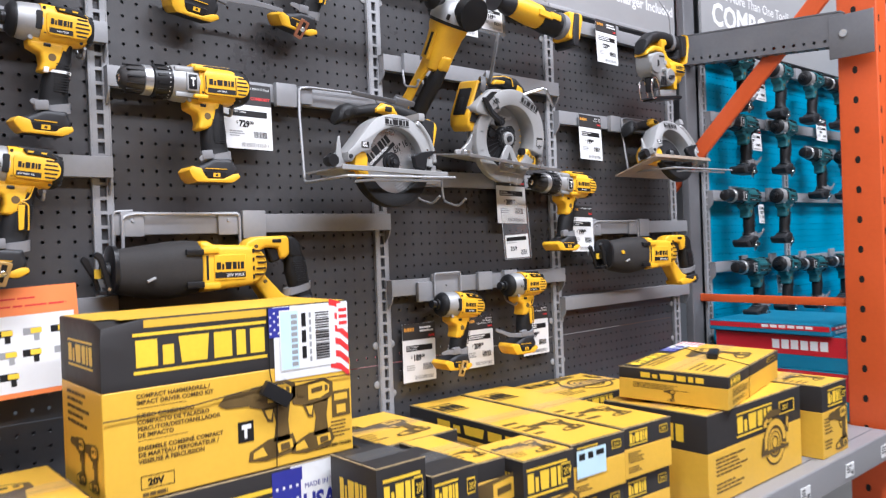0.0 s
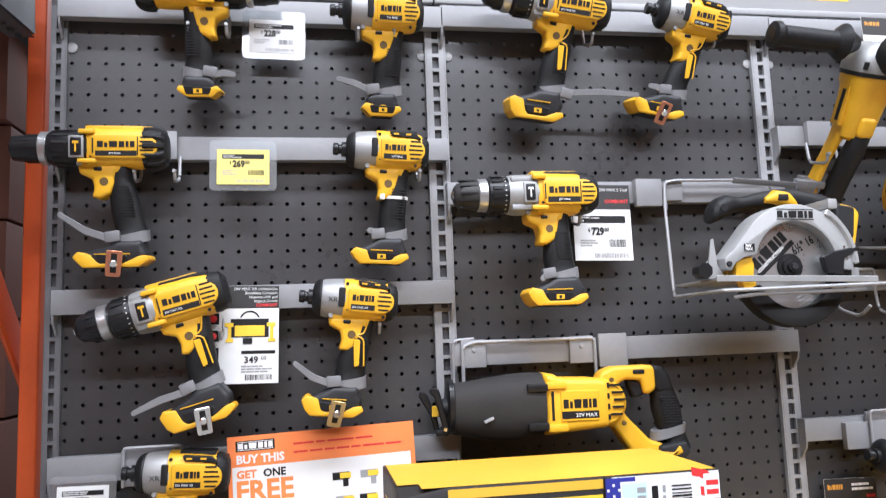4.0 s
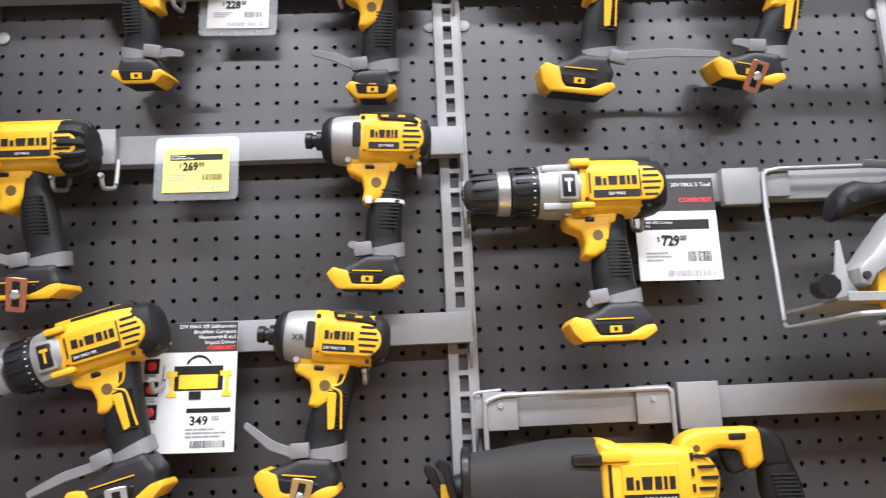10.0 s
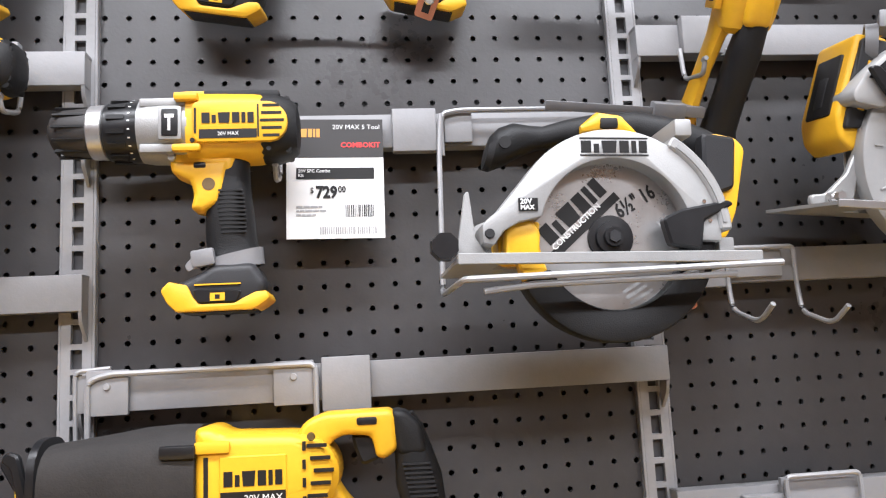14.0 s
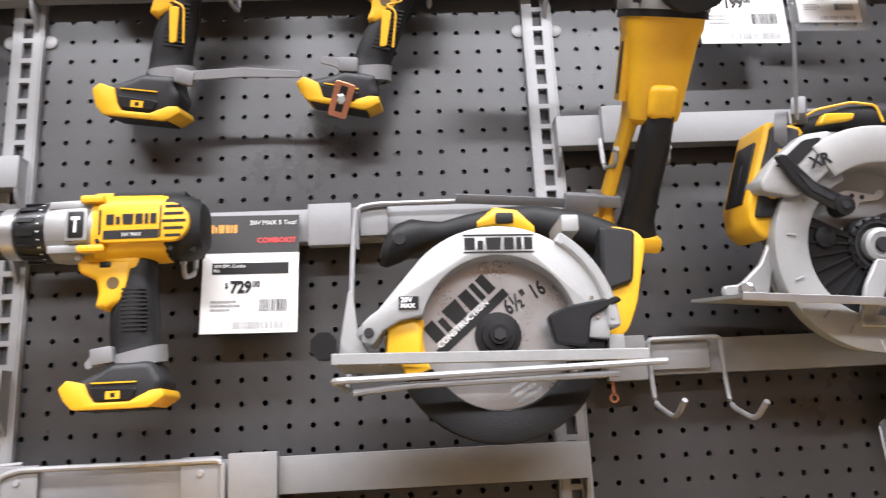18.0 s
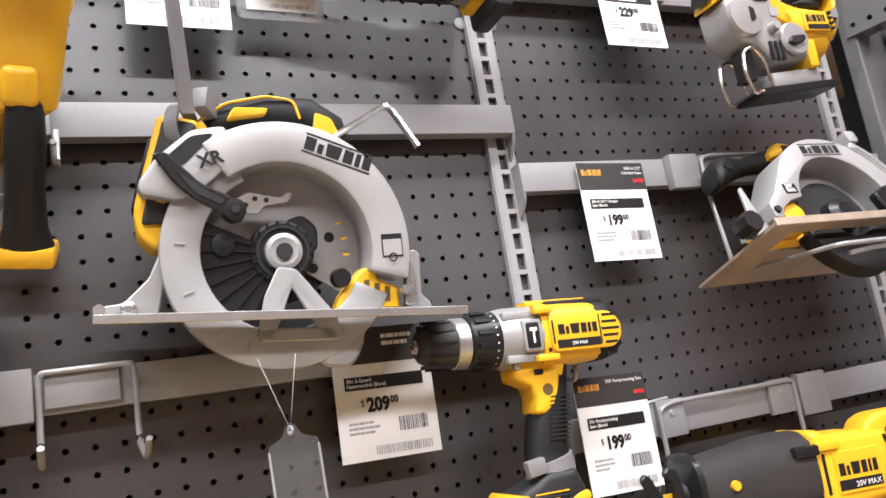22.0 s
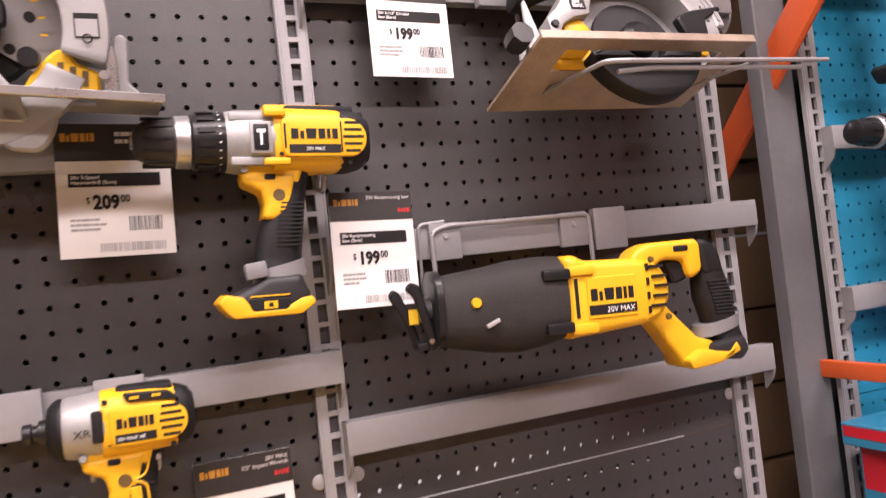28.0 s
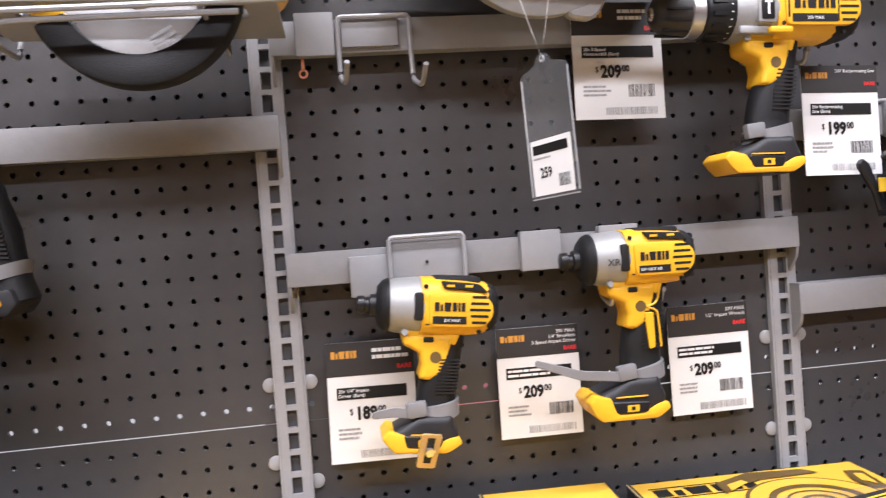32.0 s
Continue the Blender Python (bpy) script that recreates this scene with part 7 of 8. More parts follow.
    if side:
        sm = pose(-w / 2 - 0.0006, d / 2, 0, 0, 0, -90)
        emblem(t, d * 0.20, h - hb * 0.80, d * 0.6, hb * 0.5, 0, INK_YELLOW, rules=False, m=sm)
        text_bars(t, d * 0.14, body_h * 0.86, d * 0.6, 4, body_h * 0.07, body_h * 0.03, 0, INK_BROWN, seed + 4, sm)
        picture_drill(t, d * 0.5, body_h * 0.10, min(body_h * 0.55, d * 0.7), sm)
    return t


# big combo kit carton with its sticker, on another one
t = thing("carton", pose(-0.112, -0.370, 1.1375) @ Matrix.Scale(0.955, 4), "large yellow and black combo kit carton with a flag sticker", "box", "tool cartons on the shelf")
W, D, H, B = 0.405, 0.196, 0.254, 0.098
part("body", box(0, W, 0, D, 0, H - B, 0.0012, 1), CARD, t)
bm = box(0, W, 0, D, H - B, H, 0.002, 2)
bmesh.ops.subdivide_edges(bm, edges=[e for e in bm.edges if e.calc_length() > 0.05], cuts=6, use_grid_fill=True)
for v in bm.verts:
    f = max(0.0, 1 - (v.co - Vector((0, 0, H))).length / 0.035)
    v.co += Vector((0.004, 0.005, -0.010)) * f
part("black_band", bm, CARD_BLACK, t)
part("lid_panel", plates([(0.03, W - 0.004, 0.004, D - 0.004), (0.004, 0.03, 0.035, D - 0.004)], 0), CARD, t, "", pose(0, 0, H + 0.0006, -90, 0, 0), smooth=False)
part("lid_edge", plates([(0.06, W * 0.62, H - 0.013, H - 0.002)], -0.0006), CARD, t, smooth=False)
fm = pose(0, -0.0006, 0)
emblem(t, 0.044, H - 0.078, 0.206, 0.058, 0, INK_YELLOW, m=fm)
for k, line in enumerate(("COMPACT HAMMERDRILL /", "IMPACT DRIVER COMBO KIT", "", "JUEGO COMBINADO", "COMPACTO DE TALADRO", "PERCUTOR/DESTORNILLADOR", "DE IMPACTO", "", "ENSEMBLE COMBINÉ COMPACT", "DE MARTEAU PERFORATEUR /", "VISSEUSE À PERCUSSION")):
    if line:
        letters(line, 0.0088, INK_BROWN, t, fm @ pose(0.046, -0.0001, 0.143 - k * 0.0092), bold=0.0002)
part("rule", plates([(0.046, 0.118, 0.1285, 0.1293), (0.046, 0.118, 0.0825, 0.0833)], 0), INK_BROWN, t, "", fm, smooth=False)
part("rating_frame", plates([(0.048, 0.096, 0.014, 0.015), (0.048, 0.096, 0.032, 0.033), (0.048, 0.049, 0.014, 0.033), (0.095, 0.096, 0.014, 0.033)], 0), INK, t, "", fm, smooth=False)
letters("20V", 0.014, INK, t, fm @ pose(0.058, -0.0001, 0.0185), bold=0.0006)
part("hammer_plate", plates([(0.196, 0.222, 0.050, 0.082)], 0), INK, t, "", fm, smooth=False)
part("hammer_mark", plates([(0.206, 0.211, 0.056, 0.070), (0.202, 0.218, 0.070, 0.077)], -0.0003), INK_WHITE, t, "", fm, smooth=False)
picture_drill(t, 0.253, 0.016, 0.122, fm)
picture_drill(t, 0.326, 0.014, 0.116, fm, True)
part("photo", plates([(0.365, 0.401, 0.060, 0.104)], 0), INK_BROWN, t, "", fm, smooth=False)
part("photo_light", plates([(0.370, 0.396, 0.088, 0.099), (0.374, 0.392, 0.066, 0.080)], -0.0003), CARD, t, "", fm, smooth=False)
text_bars(t, 0.362, 0.054, 0.038, 5, 0.006, 0.0025, 0, INK_BROWN, 81, fm)
letters("GUARANTEED TOUGH", 0.0075, INK, t, fm @ pose(0.330, -0.0001, 0.012), bold=0.0002, squeeze=0.9)
text_bars(t, 0.050, 0.009, 0.055, 1, 0.006, 0.0055, 0, INK_BROWN, 82, fm)
st = part("flag_sticker", plates([(0.262, 0.402, 0.136, 0.253)], -0.0004), INK_WHITE, t, "", fm, smooth=False)
part("flag_blue", plates([(0.252, 0.292, 0.205, 0.252)], -0.0007), INK_BLUE, st, smooth=False)
for k in range(6):
    z = 0.128 + k * 0.021
    bm = bmesh.new()
    bm.faces.new([bm.verts.new(p) for p in ((0.366, -0.0008, z + 0.016), (0.386, -0.0008, z + 0.010), (0.402, -0.0008, z - 0.004), (0.402, -0.0008, z + 0.007), (0.386, -0.0008, z + 0.021), (0.366, -0.0008, z + 0.026))])
    part("flag_stripe", bm, INK_RED, st, smooth=False)
for k in range(3):
    part("flag_mark", plates([(0.384, 0.400, 0.214 + k * 0.011, 0.220 + k * 0.011)], -0.0014), INK_RED, st, smooth=False)
part("flag_mark_field", plates([(0.381, 0.402, 0.208, 0.250)], -0.0011), INK_WHITE, st, smooth=False)
bm = bmesh.new()
for k in range(12):
    x, z = 0.255 + (k % 4) * 0.007, 0.210 + (k // 4) * 0.013 + (k % 2) * 0.006
    plates([(x, x + 0.0032, z, z + 0.0032)], -0.0010, bm)
tagged(part("flag_star", bm, INK_WHITE, st, smooth=False), kind="stuff")
lb = part("stock_label", plates([(0.272, 0.376, 0.150, 0.247)], -0.0014), PAPER, st, smooth=False)
part("stock_label_tint", plates([(0.274, 0.306, 0.152, 0.245)], -0.0017), PAPER_BLUE, lb, smooth=False)
tagged(part("stock_number", plates([(0.293, 0.304, 0.156 + k * 0.0096, 0.1625 + k * 0.0096) for k in range(9)], -0.0020), INK_GREY, lb, smooth=False), kind="stuff")
for q in ((0.166, 0.186), (0.192, 0.212), (0.218, 0.240)):
    part("stock_code", plates([(0.312, 0.320, *q)], -0.0020), INK, lb, smooth=False)
rb = random.Random(5)
tagged(part("barcode", plates([(0.338, 0.364, 0.162 + k * 0.0042, 0.162 + k * 0.0042 + rb.uniform(0.0012, 0.0032)) for k in range(19)], -0.0020), INK, lb, smooth=False), kind="stuff")
tagged(part("small_print", plates([(0.326, 0.330, 0.160 + k * 0.012, 0.168 + k * 0.012) for k in range(7)], -0.0020), INK_GREY, lb, smooth=False), kind="stuff")
sm = pose(-0.0006, D, 0, 0, 0, -90)
emblem(t, 0.045, H - 0.070, 0.120, 0.040, 0, INK_YELLOW, m=sm)
text_bars(t, 0.030, 0.146, 0.12, 5, 0.011, 0.005, 0, INK_BROWN, 83, sm)
picture_drill(t, 0.090, 0.012, 0.070, sm)
picture_drill(t, 0.150, 0.012, 0.070, sm)
tie = part("security_cord", tube([(0.252, -0.003, H), (0.252, -0.003, 0.150), (0.262, -0.004, 0.100), (0.258, -0.003, 0.0)], 0.0009, segs=6), BLACK, t)
part("security_cord", tube([(0.0, -0.003, 0.118), (0.120, -0.003, 0.120), (0.230, -0.004, 0.132), (W, -0.003, 0.128)], 0.0009, segs=6), BLACK, t)
part("security_tag", box(-0.026, 0.026, -0.012, 0.0, -0.012, 0.012, 0.003), BLACK_GLOSS, t, "", pose(0.257, -0.006, 0.118, 0, 33, 0))

t = carton(-0.110, 0.279, -0.375, -0.175, 0.8865, 1.136, "yellow and black carton with a flag sticker", band=0.52, top=CARD_BLACK, seed=31, front_mark=(0.10, 0.62))
fm = pose(-0.204 * 0.954, -0.1008, 0) @ Matrix.Diagonal((0.954, 1, 1, 1))
st = part("flag_sticker", plates([(0.320, 0.404, 0.168, 0.248)], 0), INK_WHITE, t, "", fm @ Matrix.Translation((0.404, 0, 0.248)) @ Matrix.Diagonal((1.5, 1, 1.45, 1)) @ Matrix.Translation((-0.404, 0, -0.248)), smooth=False)
part("flag_blue", plates([(0.298, 0.334, 0.190, 0.246)], -0.0002), INK_BLUE, st, smooth=False)
part("flag_stripe", plates([(0.376, 0.403, 0.176 + k * 0.015, 0.183 + k * 0.015) for k in range(5)], -0.0002), INK_RED, st, smooth=False)
part("flag_plate", plates([(0.332, 0.400, 0.188, 0.232)], -0.0005), INK_WHITE, st, smooth=False)
letters("USA", 0.028, INK_BLUE, st, pose(0.334, -0.0008, 0.196), bold=0.0010, squeeze=0.8)
letters("MADE IN THE", 0.0075, INK_BLUE, st, pose(0.336, -0.0008, 0.222))
part("flag_mark", plates([(0.384, 0.398, 0.196 + k * 0.009, 0.2005 + k * 0.009) for k in range(3)], -0.0008), INK_RED, st, smooth=False)
part("flag_star", plates([(0.302 + (k % 4) * 0.008, 0.305 + (k % 4) * 0.008, 0.198 + (k // 4) * 0.014, 0.201 + (k // 4) * 0.014) for k in range(12)], -0.0005), INK_WHITE, st, smooth=False)

carton(-0.425, -0.124, -0.410, -0.140, 0.8865, 1.153, "yellow carton with a drill printed on its lid", seed=32, lid_mark=True)
carton(0.219, 0.312, -0.510, -0.388, 0.8865, 1.143, "small black and yellow carton standing at the shelf front", band=0.36, top=CARD_BLACK, seed=33, front_mark=(0.12, 0.88))
carton(0.318, 0.415, -0.516, -0.360, 0.8865, 1.111, "small black and yellow carton with a printed impact driver", band=0.30, top=CARD_BLACK, seed=34, front_mark=(0.05, 0.55))
carton(0.510, 0.634, -0.532, -0.400, 0.8865, 1.095, "yellow carton with black band and a printed impact driver", band=0.36, seed=35, front_mark=(0.06, 0.86), rot=-3)
carton(0.421, 0.497, -0.500, -0.295, 0.8865, 1.103, "yellow carton with striped side standing behind others", band=0.15, seed=42, mark=False, rot=-3)
carton(0.377, 0.587, -0.275, -0.030, 0.8865, 1.095, "yellow and black carton close to the pegboard", band=0.3, seed=36, mark=False, lid_mark=True)
for x0, x1, s, lab in ((0.646, 0.795, 37, "long flat yellow carton with a pale stock label"), (0.804, 0.953, 38, "long flat yellow carton on a second carton")):
    t = carton(x0, x1, -0.532, -0.035, 0.9975, 1.097, lab, band=0.42, seed=s, face="", rot=-3, front_mark=(0.10, 0.48), lid_emblem=True)
    if s == 37:
        part("stock_label", plates([(0.012, 0.092, 0.036, 0.086)], -0.0010), PAPER_BLUE, t, "", pose(-0.0745, -0.2495, 0), smooth=False)
        part("stock_code", plates([(0.018, 0.034, 0.068, 0.080), (0.042, 0.056, 0.068, 0.080), (0.064, 0.086, 0.070, 0.080)], -0.0013), INK, t, "", pose(-0.0745, -0.2495, 0), smooth=False)
    carton(x0, x1, -0.525, -0.045, 0.8865, 0.997, "long flat yellow carton under another carton", band=0.42, seed=s + 10, face="", rot=-3, front_mark=(0.10, 0.48), top=CARD_BLACK)
carton(0.998, 1.262, -0.255, -0.030, 0.8865, 1.021, "yellow and black carton close to the pegboard", band=0.4, seed=50, mark=False)
carton(0.990, 1.270, -0.255, -0.030, 1.0220, 1.085, "flat yellow carton with a printed saw on its lid", band=0.45, seed=39, face="saw", rot=-2, lid_emblem=True)
carton(1.040, 1.479, -0.558, -0.292, 0.8865, 1.081, "large yellow and black carton with a printed circular saw", band=0.42, seed=40, face="saw", front_mark=(0.28, 0.66))
t = carton(1.075, 1.515, -0.526, -0.276, 1.0875, 1.1605, "yellow and black carton lying askew on other cartons", rot=12.5, tilt=2, band=0.36, seed=41, face="", lid_emblem=None, front_mark=(0.03, 0.20))
lm = pose(-0.220, -0.125, 0.0738, -90, 0, 0)
part("lid_band", plates([(0.004, 0.434, 0.204, 0.246)], -0.0004), CARD_BLACK, t, "", lm, smooth=False)
emblem(t, 0.020, 0.210, 0.200, 0.030, -0.0008, INK_YELLOW, m=lm)
text_bars(t, 0.030, 0.196, 0.180, 2, 0.012, 0.005, -0.0006, INK_BROWN, 77, lm)
picture_drill(t, 0.300, 0.035, 0.145, lm @ Matrix.Translation((0, -0.0004, 0)))
st = part("flag_sticker", plates([(0.252, 0.436, 0.214, 0.248), (0.360, 0.436, 0.186, 0.214)], -0.0010), INK_WHITE, t, "", lm, smooth=False)
part("flag_blue", plates([(0.252, 0.312, 0.210, 0.247)], -0.0013), INK_BLUE, st, smooth=False)
for k in range(3):
    for q in range(5):
        a = 0.257 + q * 0.010 + (k % 2) * 0.005
        part("flag_star", plates([(a, a + 0.0038, 0.215 + k * 0.011, 0.2188 + k * 0.011)], -0.0016), INK_WHITE, st, smooth=False)
for k in range(5):
    part("flag_stripe", plates([(0.364 + 0.010 * max(0, 2 - k), 0.435, 0.189 + k * 0.012, 0.1945 + k * 0.012)], -0.0013), INK_RED, st, smooth=False)
part("flag_plate", plates([(0.304, 0.378, 0.208, 0.238)], -0.0018), INK_WHITE, st, smooth=False)
letters("USA", 0.029, INK_BLUE, st, pose(0.309, -0.0022, 0.213), bold=0.0009, squeeze=0.9)
part("security_cord", tube([(-0.06, -0.127, 0.0), (-0.06, -0.127, 0.0755), (0.02, -0.01, 0.077), (0.14, 0.127, 0.0755), (0.14, 0.127, 0)], 0.001, segs=6), BLACK, t)
part("security_tag", box(-0.045, 0.045, -0.013, 0.013, 0.0, 0.014, 0.004), BLACK_GLOSS, t, "", pose(0.02, -0.02, 0.0745, 0, 0, 14))
carton(1.541, 1.693, -0.585, -0.320, 0.8865, 1.071, "yellow and black carton beside the orange post", band=0.36, seed=43, front_mark=(0.22, 0.80))


# ---- header lettering ----
letters("COMBO KITS", 0.105, INK_WHITE, bpy.data.objects["header_sign"], pose(-0.060, -0.0125, 2.150), bold=0.002, align="RIGHT")
emblem(bpy.data.objects["header_sign.001"], 0.505, 2.150, 0.30, 0.10, -0.0125, INK_YELLOW)
letters("Battery or Charger Included", 0.046, INK_WHITE, bpy.data.objects["header_sign.002"], pose(1.848, -0.0125, 2.192), align="RIGHT", bold=0.0008)
letters("System", 0.070, INK_WHITE, bpy.data.objects["header_sign.002"], pose(1.838, -0.0125, 2.265), align="RIGHT", bold=0.0010)
for k, (x0, x1) in enumerate(((-0.61, 0.011), (0.011, 1.208), (1.208, 1.855))):
    tagged(part("header_trim", box(x0, x1 - 0.003, -0.024, -0.0125, 2.1125, 2.124, 0.002), STEEL_LIGHT), "light grey trim strip under the header", "trim", kind="structure")


# ---- rack frames ----
def slotted_post(x0, x1, y0, y1, z1, mat, label, holes_y=None, pitch=0.088, z0=0.7, top=2.7):
    t = thing("rack_post", pose(0, 0, 0), label, "rack post", kind="structure")
    col = part("column", box(x0, x1, y0, y1, 0, z1, 0.006, 3), mat, t)
    if holes_y is not None:
        n = int((top - z0) / pitch)
        for k in range(n):
            z = z0 + k * pitch
            bm = loft([((x0 - 0.0006, holes_y, z), 0.0075, 0.011, (0, 1, 0), (0, 0, 1), 2.3), ((x0 + 0.004, holes_y, z), 0.0075, 0.011, (0, 1, 0), (0, 0, 1), 2.3)], 10)
            part("slot", bm, INK, col)
            bm = box(x0 + 0.012, x0 + 0.020, y0 - 0.0006, y0 + 0.003, z - 0.046, z - 0.026)
            part("slot", bm, INK, col)
    return t


slotted_post(1.975, 2.055, -0.590, -0.480, 4.0, ORANGE, "orange steel rack post with a row of dark slots", holes_y=-0.528)
part_post = slotted_post(1.945, 2.013, 0.006, 0.036, 4.0, STEEL_SHADED, "grey steel rack post behind the end of the board")
standard(2.032, 0.73, 2.12, STEEL_LIGHT, "light grey slotted steel standard beside the turquoise board")
for s, x in ((1, 1.940), (-1, -0.672)):
    t = thing("support_arm", pose(x, 0, 0), "grey perforated steel arm between board and rack post", "support arm", "support arms")
    # both greys are darkened for shade, the left arm's more deeply
    paint = STEEL_SHADED if s > 0 else STEEL_DARK
    rotx = -5.0
    me = perforated("web", 17, 1, (0.031, 0.034), 0.0052, 0.003, paint, 0, 0, (0, 0, 0, 0.062))
    part("web", me, paint, t, "", Matrix.Translation((0, 0.02, 2.050)) @ pose(0, 0, 0, rotx * -1 * 1.0, 0, 0) @ pose(0, 0, 0, 0, 0, -90), smooth=False)
    me = perforated("flange", 17, 1, (0.031, 0.040), 0.0060, 0.003, paint, 0, 0, (0, 0, 0, 0))
    part("flange", me, paint, t, "", Matrix.Translation((0.0, 0.02, 2.050)) @ pose(0, 0, 0, -rotx, 0, 0) @ pose(0, 0, 0, 0, 0, -90) @ pose(0, 0, 0, -90, 0, 0), smooth=False)
    part("inner_web", box(0.034, 0.040, -0.50, 0.02, 0, 0.090), STEEL_DARK, t, "", Matrix.Translation((0, 0.0, 2.054)) @ pose(0, 0, 0, -rotx, 0, 0))
    part("top_plate", box(0.0, 0.040, -0.50, 0.02, 0.094, 0.098), paint, t, "", Matrix.Translation((0, 0.0, 2.052)) @ pose(0, 0, 0, -rotx, 0, 0))
    part("end_plate", box(-0.003, 0.003, -0.595, -0.472, 1.967, 2.092, 0.002), paint, t)
    part("bolt", along_x([(-0.009, 2.037, 0.011, 0.011), (-0.003, 2.037, 0.013, 0.013)], y=-0.515, segs=14), CHROME, t)
    b = thing("cross_brace", pose(x + (0.032 if s > 0 else -0.030), 0, 0), "orange steel diagonal brace of the rack frame", "brace", "rack braces")
    bm = loft([((0, -0.62, 2.350), 0.007, 0.029, (1, 0, 0), (0, 0.70, 0.70), 5), ((0, 0.26, 1.470), 0.007, 0.029, (1, 0, 0), (0, 0.70, 0.70), 5)], 12)
    part("bar", bm, ORANGE, b)
tagged(part("rack_beam", box(1.895, 1.985, 0.095, 0.130, 2.10, 2.41, 0.004), ORANGE), "orange steel beam end behind the header board", "beam", kind="structure")
t = thing("cross_bar", pose(0, 0, 0), "orange steel bar across the rack frame", "brace", "rack braces")
part("bar", box(1.992, 2.008, -0.480, 0.040, 1.232, 1.258, 0.003), ORANGE, t)
slotted_post(-0.672, -0.642, 0.10, 0.19, 4.0, ORANGE, "orange steel rack post beside the tool wall")
slotted_post(-0.76, -0.68, -0.580, -0.470, 4.0, ORANGE, "orange steel rack post at the aisle", holes_y=None)

# added deck that blocks the strip lights from the left bay
t = thing("upper_deck", pose(0, 0, 0), "dark deck added to shade the neighbouring rack bay", "shelf", kind="structure")
part("deck", box(-2.60, -0.69, -0.60, 0.75, 2.22, 2.26, 0.004), STEEL_DARK, t)
part("front_beam", box(-2.60, -0.69, -0.62, -0.57, 2.15, 2.26, 0.006), STEEL_DARK, t)

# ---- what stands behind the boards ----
# added dark sheets keep the holes dark; the gap leaves one row bright
tagged(part("backing_panel", box(-0.59, 1.82, 0.030, 0.034, 1.228, 2.14), STEEL_DARK), "added dark sheet that keeps the pegboard holes dark", "panel", kind="structure")
tagged(part("backing_panel", box(-0.59, 1.82, 0.030, 0.034, 0.70, 1.180), STEEL_DARK), "added dark sheet that keeps the pegboard holes dark", "panel", kind="structure")
rk = random.Random(3)
for k in range(9):
    z = 0.86 + k * 0.152
    t = tagged(part("stock_box", box(1.80, 2.30, 0.30 + rk.uniform(0, 0.04), 0.62, z, z + 0.146, 0.003), BROWN_BOARD), "brown corrugated stock box behind the tool wall", "box", "stock boxes behind the wall")
for k in range(7):
    z = 0.86 + k * 0.19
    # these boxes carry their shade in the darker board colour
    tagged(part("stock_box", box(-1.30, -0.78, 0.30 + rk.uniform(0, 0.05), 0.65, z, z + 0.184, 0.003), SHADED_BROWN), "red-brown stock box beside the rack, coloured dark for shade", "box", "stock boxes behind the wall")
# added cartons that catch the rear lamp and make one hole row glow
for x0, x1, mt, lab in ((1.27, 1.83, PAPER, "white carton added behind the wall to brighten the board holes"), (0.70, 0.98, CARD_RED, "red carton added behind the wall to tint the board holes"), (1.00, 1.20, PAPER, "white carton added behind the wall to brighten the board holes"), (0.10, 0.56, PAPER, "white carton added behind the wall to brighten the board holes")):
    tagged(part("stock_box", box(x0, x1, 0.06, 0.60, 0.856, 1.150, 0.003), mt), lab, "box", "stock boxes behind the wall")
tagged(part("rear_shelf", box(-2.6, 5.2, 0.20, 0.80, 0.80, 0.855), STEEL_DARK), "dark steel shelf behind the tool wall", "shelf", kind="structure")

# ---- the turquoise bay ----
EX = [2.042 + BAY * k for k in range(4)]
for k in range(3):
    pegboard(EX[k], EX[k + 1], f"wall_pegboard_{k + 5}", PEG_BLUE, "turquoise painted steel pegboard panel with one inch holes")
for x in EX[1:]:
    standard(x, 0.73, 2.12, STEEL_LIGHT, "light grey slotted steel standard beside the turquoise board")
for z in (2.120, 1.895, 1.618, 1.366):
    rail(EX[0] - 0.004, EX[1] - 0.01, z), rail(EX[1] + 0.01, EX[2] - 0.01, z), rail(EX[2] + 0.01, EX[3] - 0.01, z)
# another added sheet, so the turquoise board's holes stay dark
tagged(part("backing_panel", box(2.03, 3.89, 0.030, 0.034, 0.70, 2.14), STEEL_DARK), "added dark sheet that keeps the pegboard holes dark", "panel", kind="structure")
hd = tagged(part("header_sign", box(2.030, 3.9, -0.012, 0.0, 2.150, 2.59, 0.002), HEADER), "grey header board above the turquoise wall", "sign", "header boards")
letters("Need More Than One Tool?", 0.052, INK_WHITE, hd, pose(2.10, -0.0125, 2.313), bold=0.0006)
letters("COMBO KITS", 0.115, INK_WHITE, hd, pose(2.10, -0.0125, 2.213), bold=0.003)
t = thing("steel_shelf", pose(0, 0, 0), "grey steel shelf below the turquoise tool wall", "shelf")
part("deck", box(2.04, 4.5, SHELF_FRONT + 0.05, -0.012, SHELF_TOP - 0.02, SHELF_TOP, 0.002), STEEL, t)
part("front_beam", box(2.04, 4.5, SHELF_FRONT, SHELF_FRONT + 0.048, SHELF_TOP - 0.075, SHELF_TOP, 0.006, 3), STEEL, t)
G3 = "teal drills on the turquoise wall"
base = gun("drill", pose(2.165, -0.085, 1.849, 0, 2, 0), "teal and black cordless drill hung on the turquoise wall", G3, plastic=TEAL, tail=(0.04, 0.02), lock=CHROME, accent=CHARCOAL)
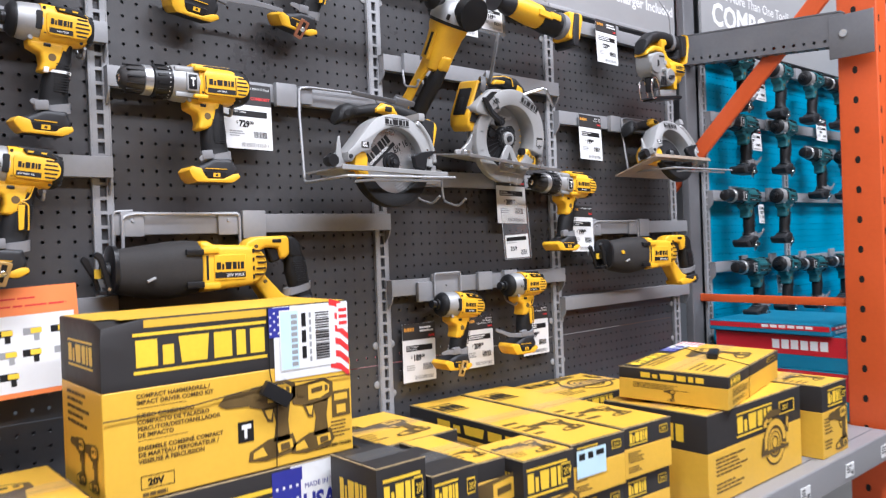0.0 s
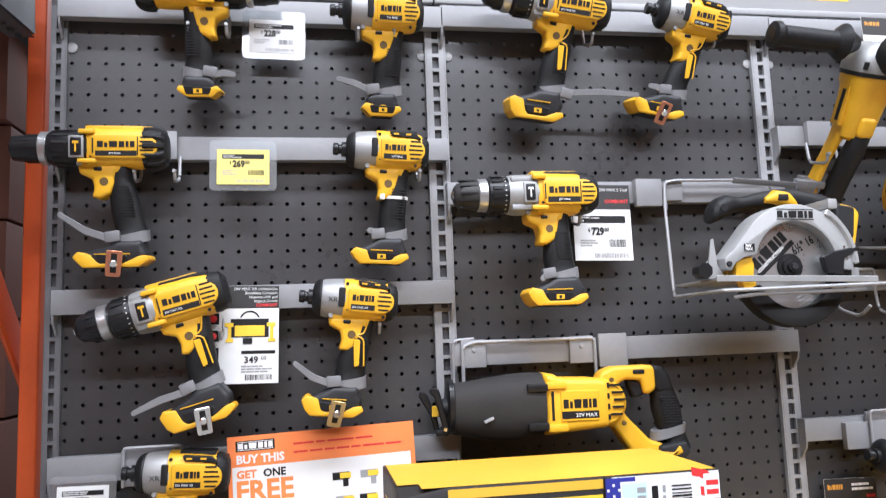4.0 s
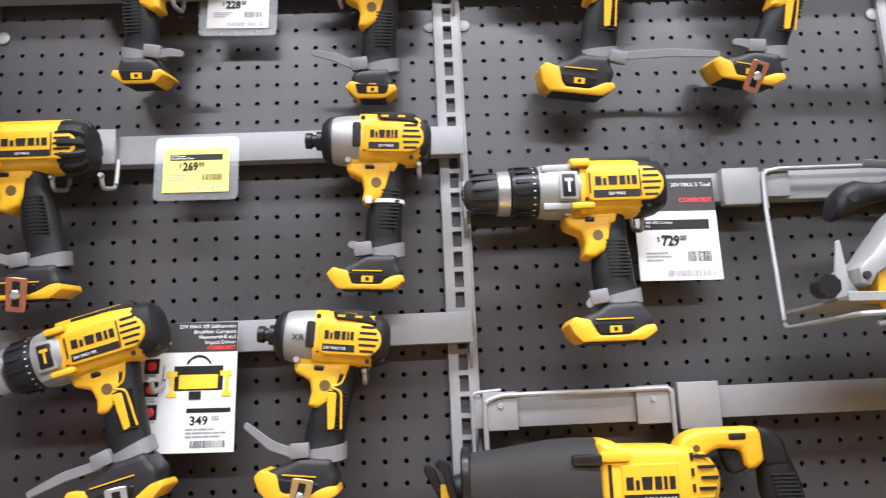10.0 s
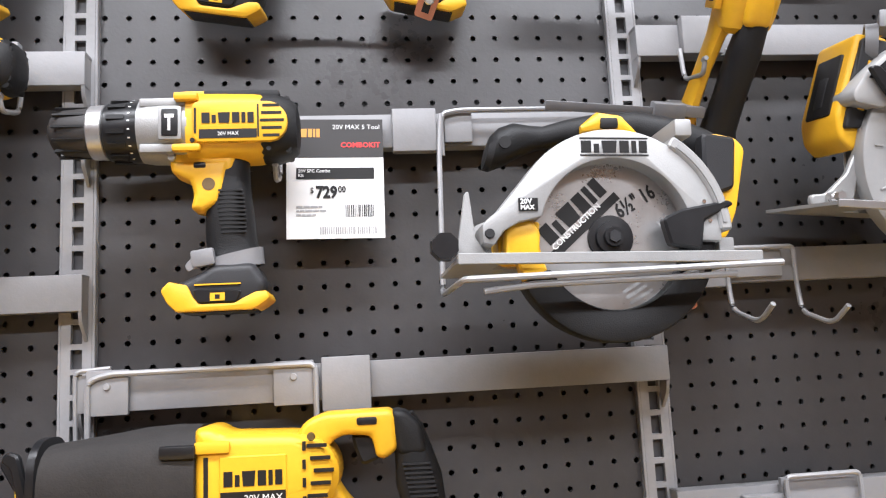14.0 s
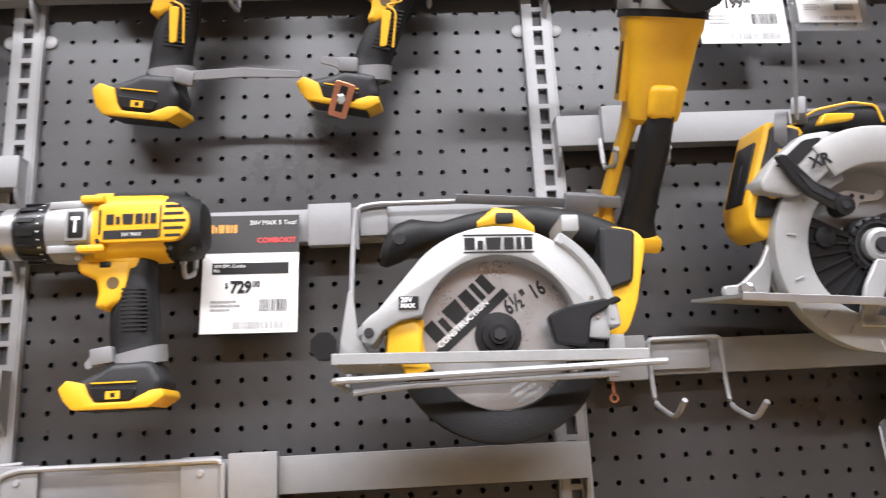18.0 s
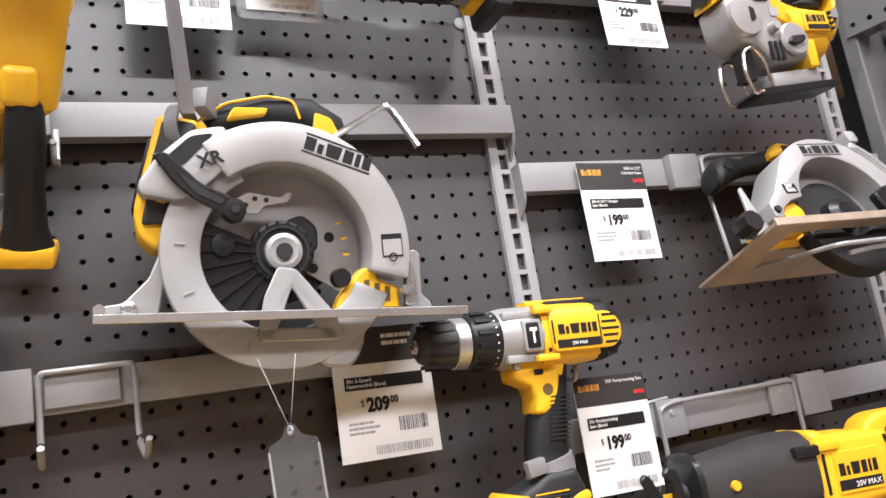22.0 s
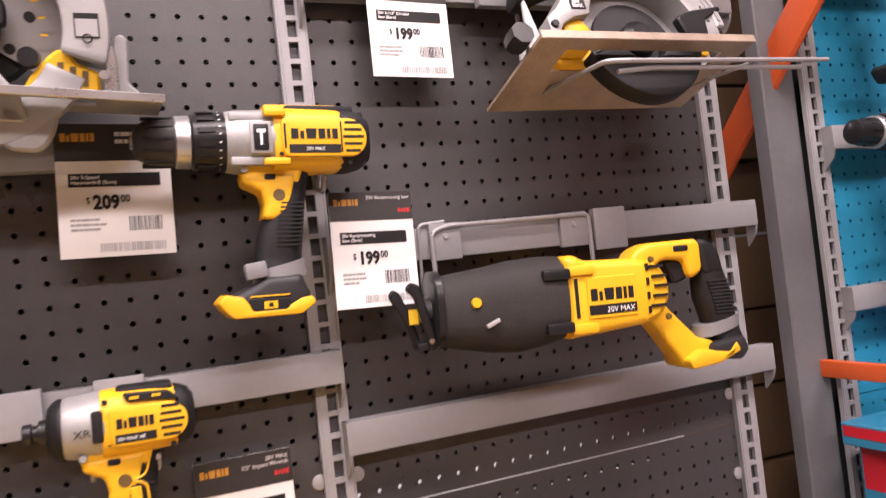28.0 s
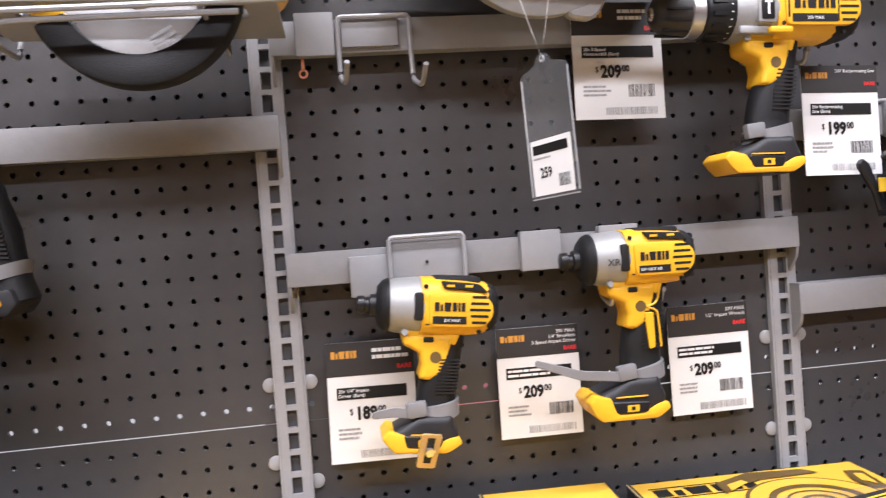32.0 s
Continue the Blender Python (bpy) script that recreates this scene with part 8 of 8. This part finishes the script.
base2 = gun("impact", pose(2.465, -0.085, 1.859, 0, 2, 0), "teal impact driver with grey nose on the turquoise wall", G3, plastic=TEAL, lock=CHROME, accent=CHARCOAL)
for x, z in ((2.153, 2.074), (2.167, 1.591), (2.787, 1.769), (2.225, 1.341), (2.71, 1.331), (3.008, 2.069), (2.99, 1.329), (3.294, 1.869)):
    copy_thing(base, pose(x, -0.085, z, 0, 2, 0))
for x, z in ((2.443, 2.069), (2.718, 2.069), (2.442, 1.597), (2.45, 1.341), (3.037, 1.769), (3.282, 1.589), (3.307, 2.089)):
    copy_thing(base2, pose(x, -0.085, z, 0, 3, 0))
for x, z in ((2.151, 2.119), (2.441, 2.119), (2.716, 2.119), (2.158, 1.894), (2.463, 1.894), (2.166, 1.629), (2.441, 1.629), (2.223, 1.379), (2.448, 1.379), (2.708, 1.379), (2.785, 1.809), (3.006, 2.119), (2.988, 1.379), (3.293, 1.894), (3.035, 1.809), (3.281, 1.629), (3.306, 2.119)):
    tool_hook(x, z, prongs=False)
for x0, x1, z1, z0 in ((2.314, 2.412, 2.054, 1.959), (2.262, 2.365, 1.863, 1.769), (2.852, 2.95, 1.934, 1.839), (2.33, 2.37, 1.569, 1.499), (2.46, 2.5, 1.299, 1.229)):
    price_card(x0, x1, z1, z0, -0.045, "229", 0.03 if x1 - x0 > 0.06 else 0.0, 1.0, seed=int(x0 * 100))


def teal_carton(x0, x1, y0, y1, z0, z1, label):
    w, d, h = x1 - x0, y1 - y0, z1 - z0
    t = thing("carton", pose((x0 + x1) / 2, (y0 + y1) / 2, z0), label, "box", "turquoise tool cartons")
    part("body", box(-w / 2, w / 2, -d / 2, d / 2, 0, h, 0.0015, 1), CARD_TEAL, t)
    fm = pose(-w / 2, -d / 2 - 0.0006, 0)
    part("red_band", plates([(0.004, w * 0.62, h * 0.52, h - 0.006)], 0), CARD_RED, t, "", fm, smooth=False)
    part("black_band", plates([(w * 0.62, w - 0.004, h * 0.52, h - 0.006)], 0), CARD_BLACK, t, "", fm, smooth=False)
    for k in range(6):
        part("maker_mark", plates([(w * 0.08 + k * w * 0.07, w * 0.135 + k * w * 0.07, h * 0.62, h * 0.82)], -0.0003), INK_WHITE, t, "", fm, smooth=False)
    text_bars(t, w * 0.08, h * 0.40, w * 0.5, 2, h * 0.14, h * 0.08, -0.0003, INK_WHITE, 91, fm)
    sm = pose(-w / 2 - 0.0006, d / 2, 0, 0, 0, -90)
    part("side_band", plates([(0.004, d - 0.004, h * 0.40, h - 0.004)], 0), CARD_RED, t, "", sm, smooth=False)
    for k in range(6):
        part("side_mark", plates([(d * 0.46 + k * d * 0.07, d * 0.515 + k * d * 0.07, h * 0.55, h * 0.82)], -0.0004), INK_WHITE, t, "", sm, smooth=False)
    return t


teal_carton(1.985, 2.335, -0.500, -0.060, 0.887, 1.030, "turquoise carton with a red band on the shelf")
teal_carton(1.985, 2.335, -0.480, -0.050, 1.031, 1.140, "turquoise carton with a red band on another carton")
teal_carton(1.965, 2.355, -0.440, -0.040, 1.141, 1.174, "flat turquoise carton with a red band on a stack")
teal_carton(2.385, 2.775, -0.520, -0.060, 0.887, 1.080, "turquoise carton with a red band on the shelf")
teal_carton(2.825, 3.215, -0.520, -0.060, 0.887, 1.040, "turquoise carton with a red band on the shelf")
teal_carton(3.265, 3.615, -0.520, -0.060, 0.887, 1.080, "turquoise carton with a red band on the shelf")

# ---- shelf edge tickets ----
for k, x in enumerate((0.15, 0.62, 1.02, 1.36, 1.62, 1.86)):
    t = thing("shelf_ticket", pose(x, SHELF_FRONT - 0.0012, SHELF_TOP - 0.06), "small white price ticket on the shelf edge", "price ticket", "shelf tickets")
    part("ticket", box(0, 0.05, -0.0008, 0.0008, 0, 0.034), PAPER, t)
    text_bars(t, 0.004, 0.030, 0.030, 3, 0.007, 0.004, -0.0011, INK, 120 + k)
    barcode(t, 0.030, 0.004, 0.017, 0.012, -0.0011, INK, 130 + k, n=8)

# ---- far store: roof joists and the next aisle ----
for k in range(9):
    y = -12 + k * 2.2
    tagged(part("roof_joist", box(-9, 14, y - 0.05, y + 0.05, 6.2, 6.7), STEEL_DARK), "dark steel roof joist under the deck", "joist", "roof joists", kind="structure")
for x in (5.4, 8.2, 11.0):
    t = thing("far_rack", pose(x, 0, 0), "orange and grey warehouse rack further along the aisle", "rack", "far racks")
    for y in (-0.6, 0.3):
        part("post", box(-0.04, 0.04, y - 0.05, y + 0.05, 0, 4.2, 0.005), ORANGE, t)
    for z in (0.9, 1.9, 2.9, 3.9):
        part("shelf", box(-1.2, 1.2, -0.6, 0.35, z - 0.08, z, 0.005), STEEL_DARK, t)
        part("stock", box(-1.1, 1.1, -0.5, 0.3, z + 0.001, z + 0.62, 0.01), BROWN_BOARD if z > 2 else CARD_TEAL, t)
for k in range(5):
    t = thing("aisle_rack", pose(-5 + k * 2.7, -4.6, 0), "warehouse rack across the aisle behind the camera", "rack", "aisle racks")
    part("post", box(-0.05, 0.05, -0.05, 0.05, 0, 4.0, 0.005), ORANGE, t)
    for z in (0.5, 1.3, 2.1, 2.9, 3.7):
        part("shelf", box(0.06, 2.64, -1.0, 0.05, z - 0.08, z, 0.005), STEEL, t)
        part("stock", box(0.10, 2.60, -0.9, -0.05, z + 0.001, z + 0.6, 0.01), BROWN_BOARD, t)
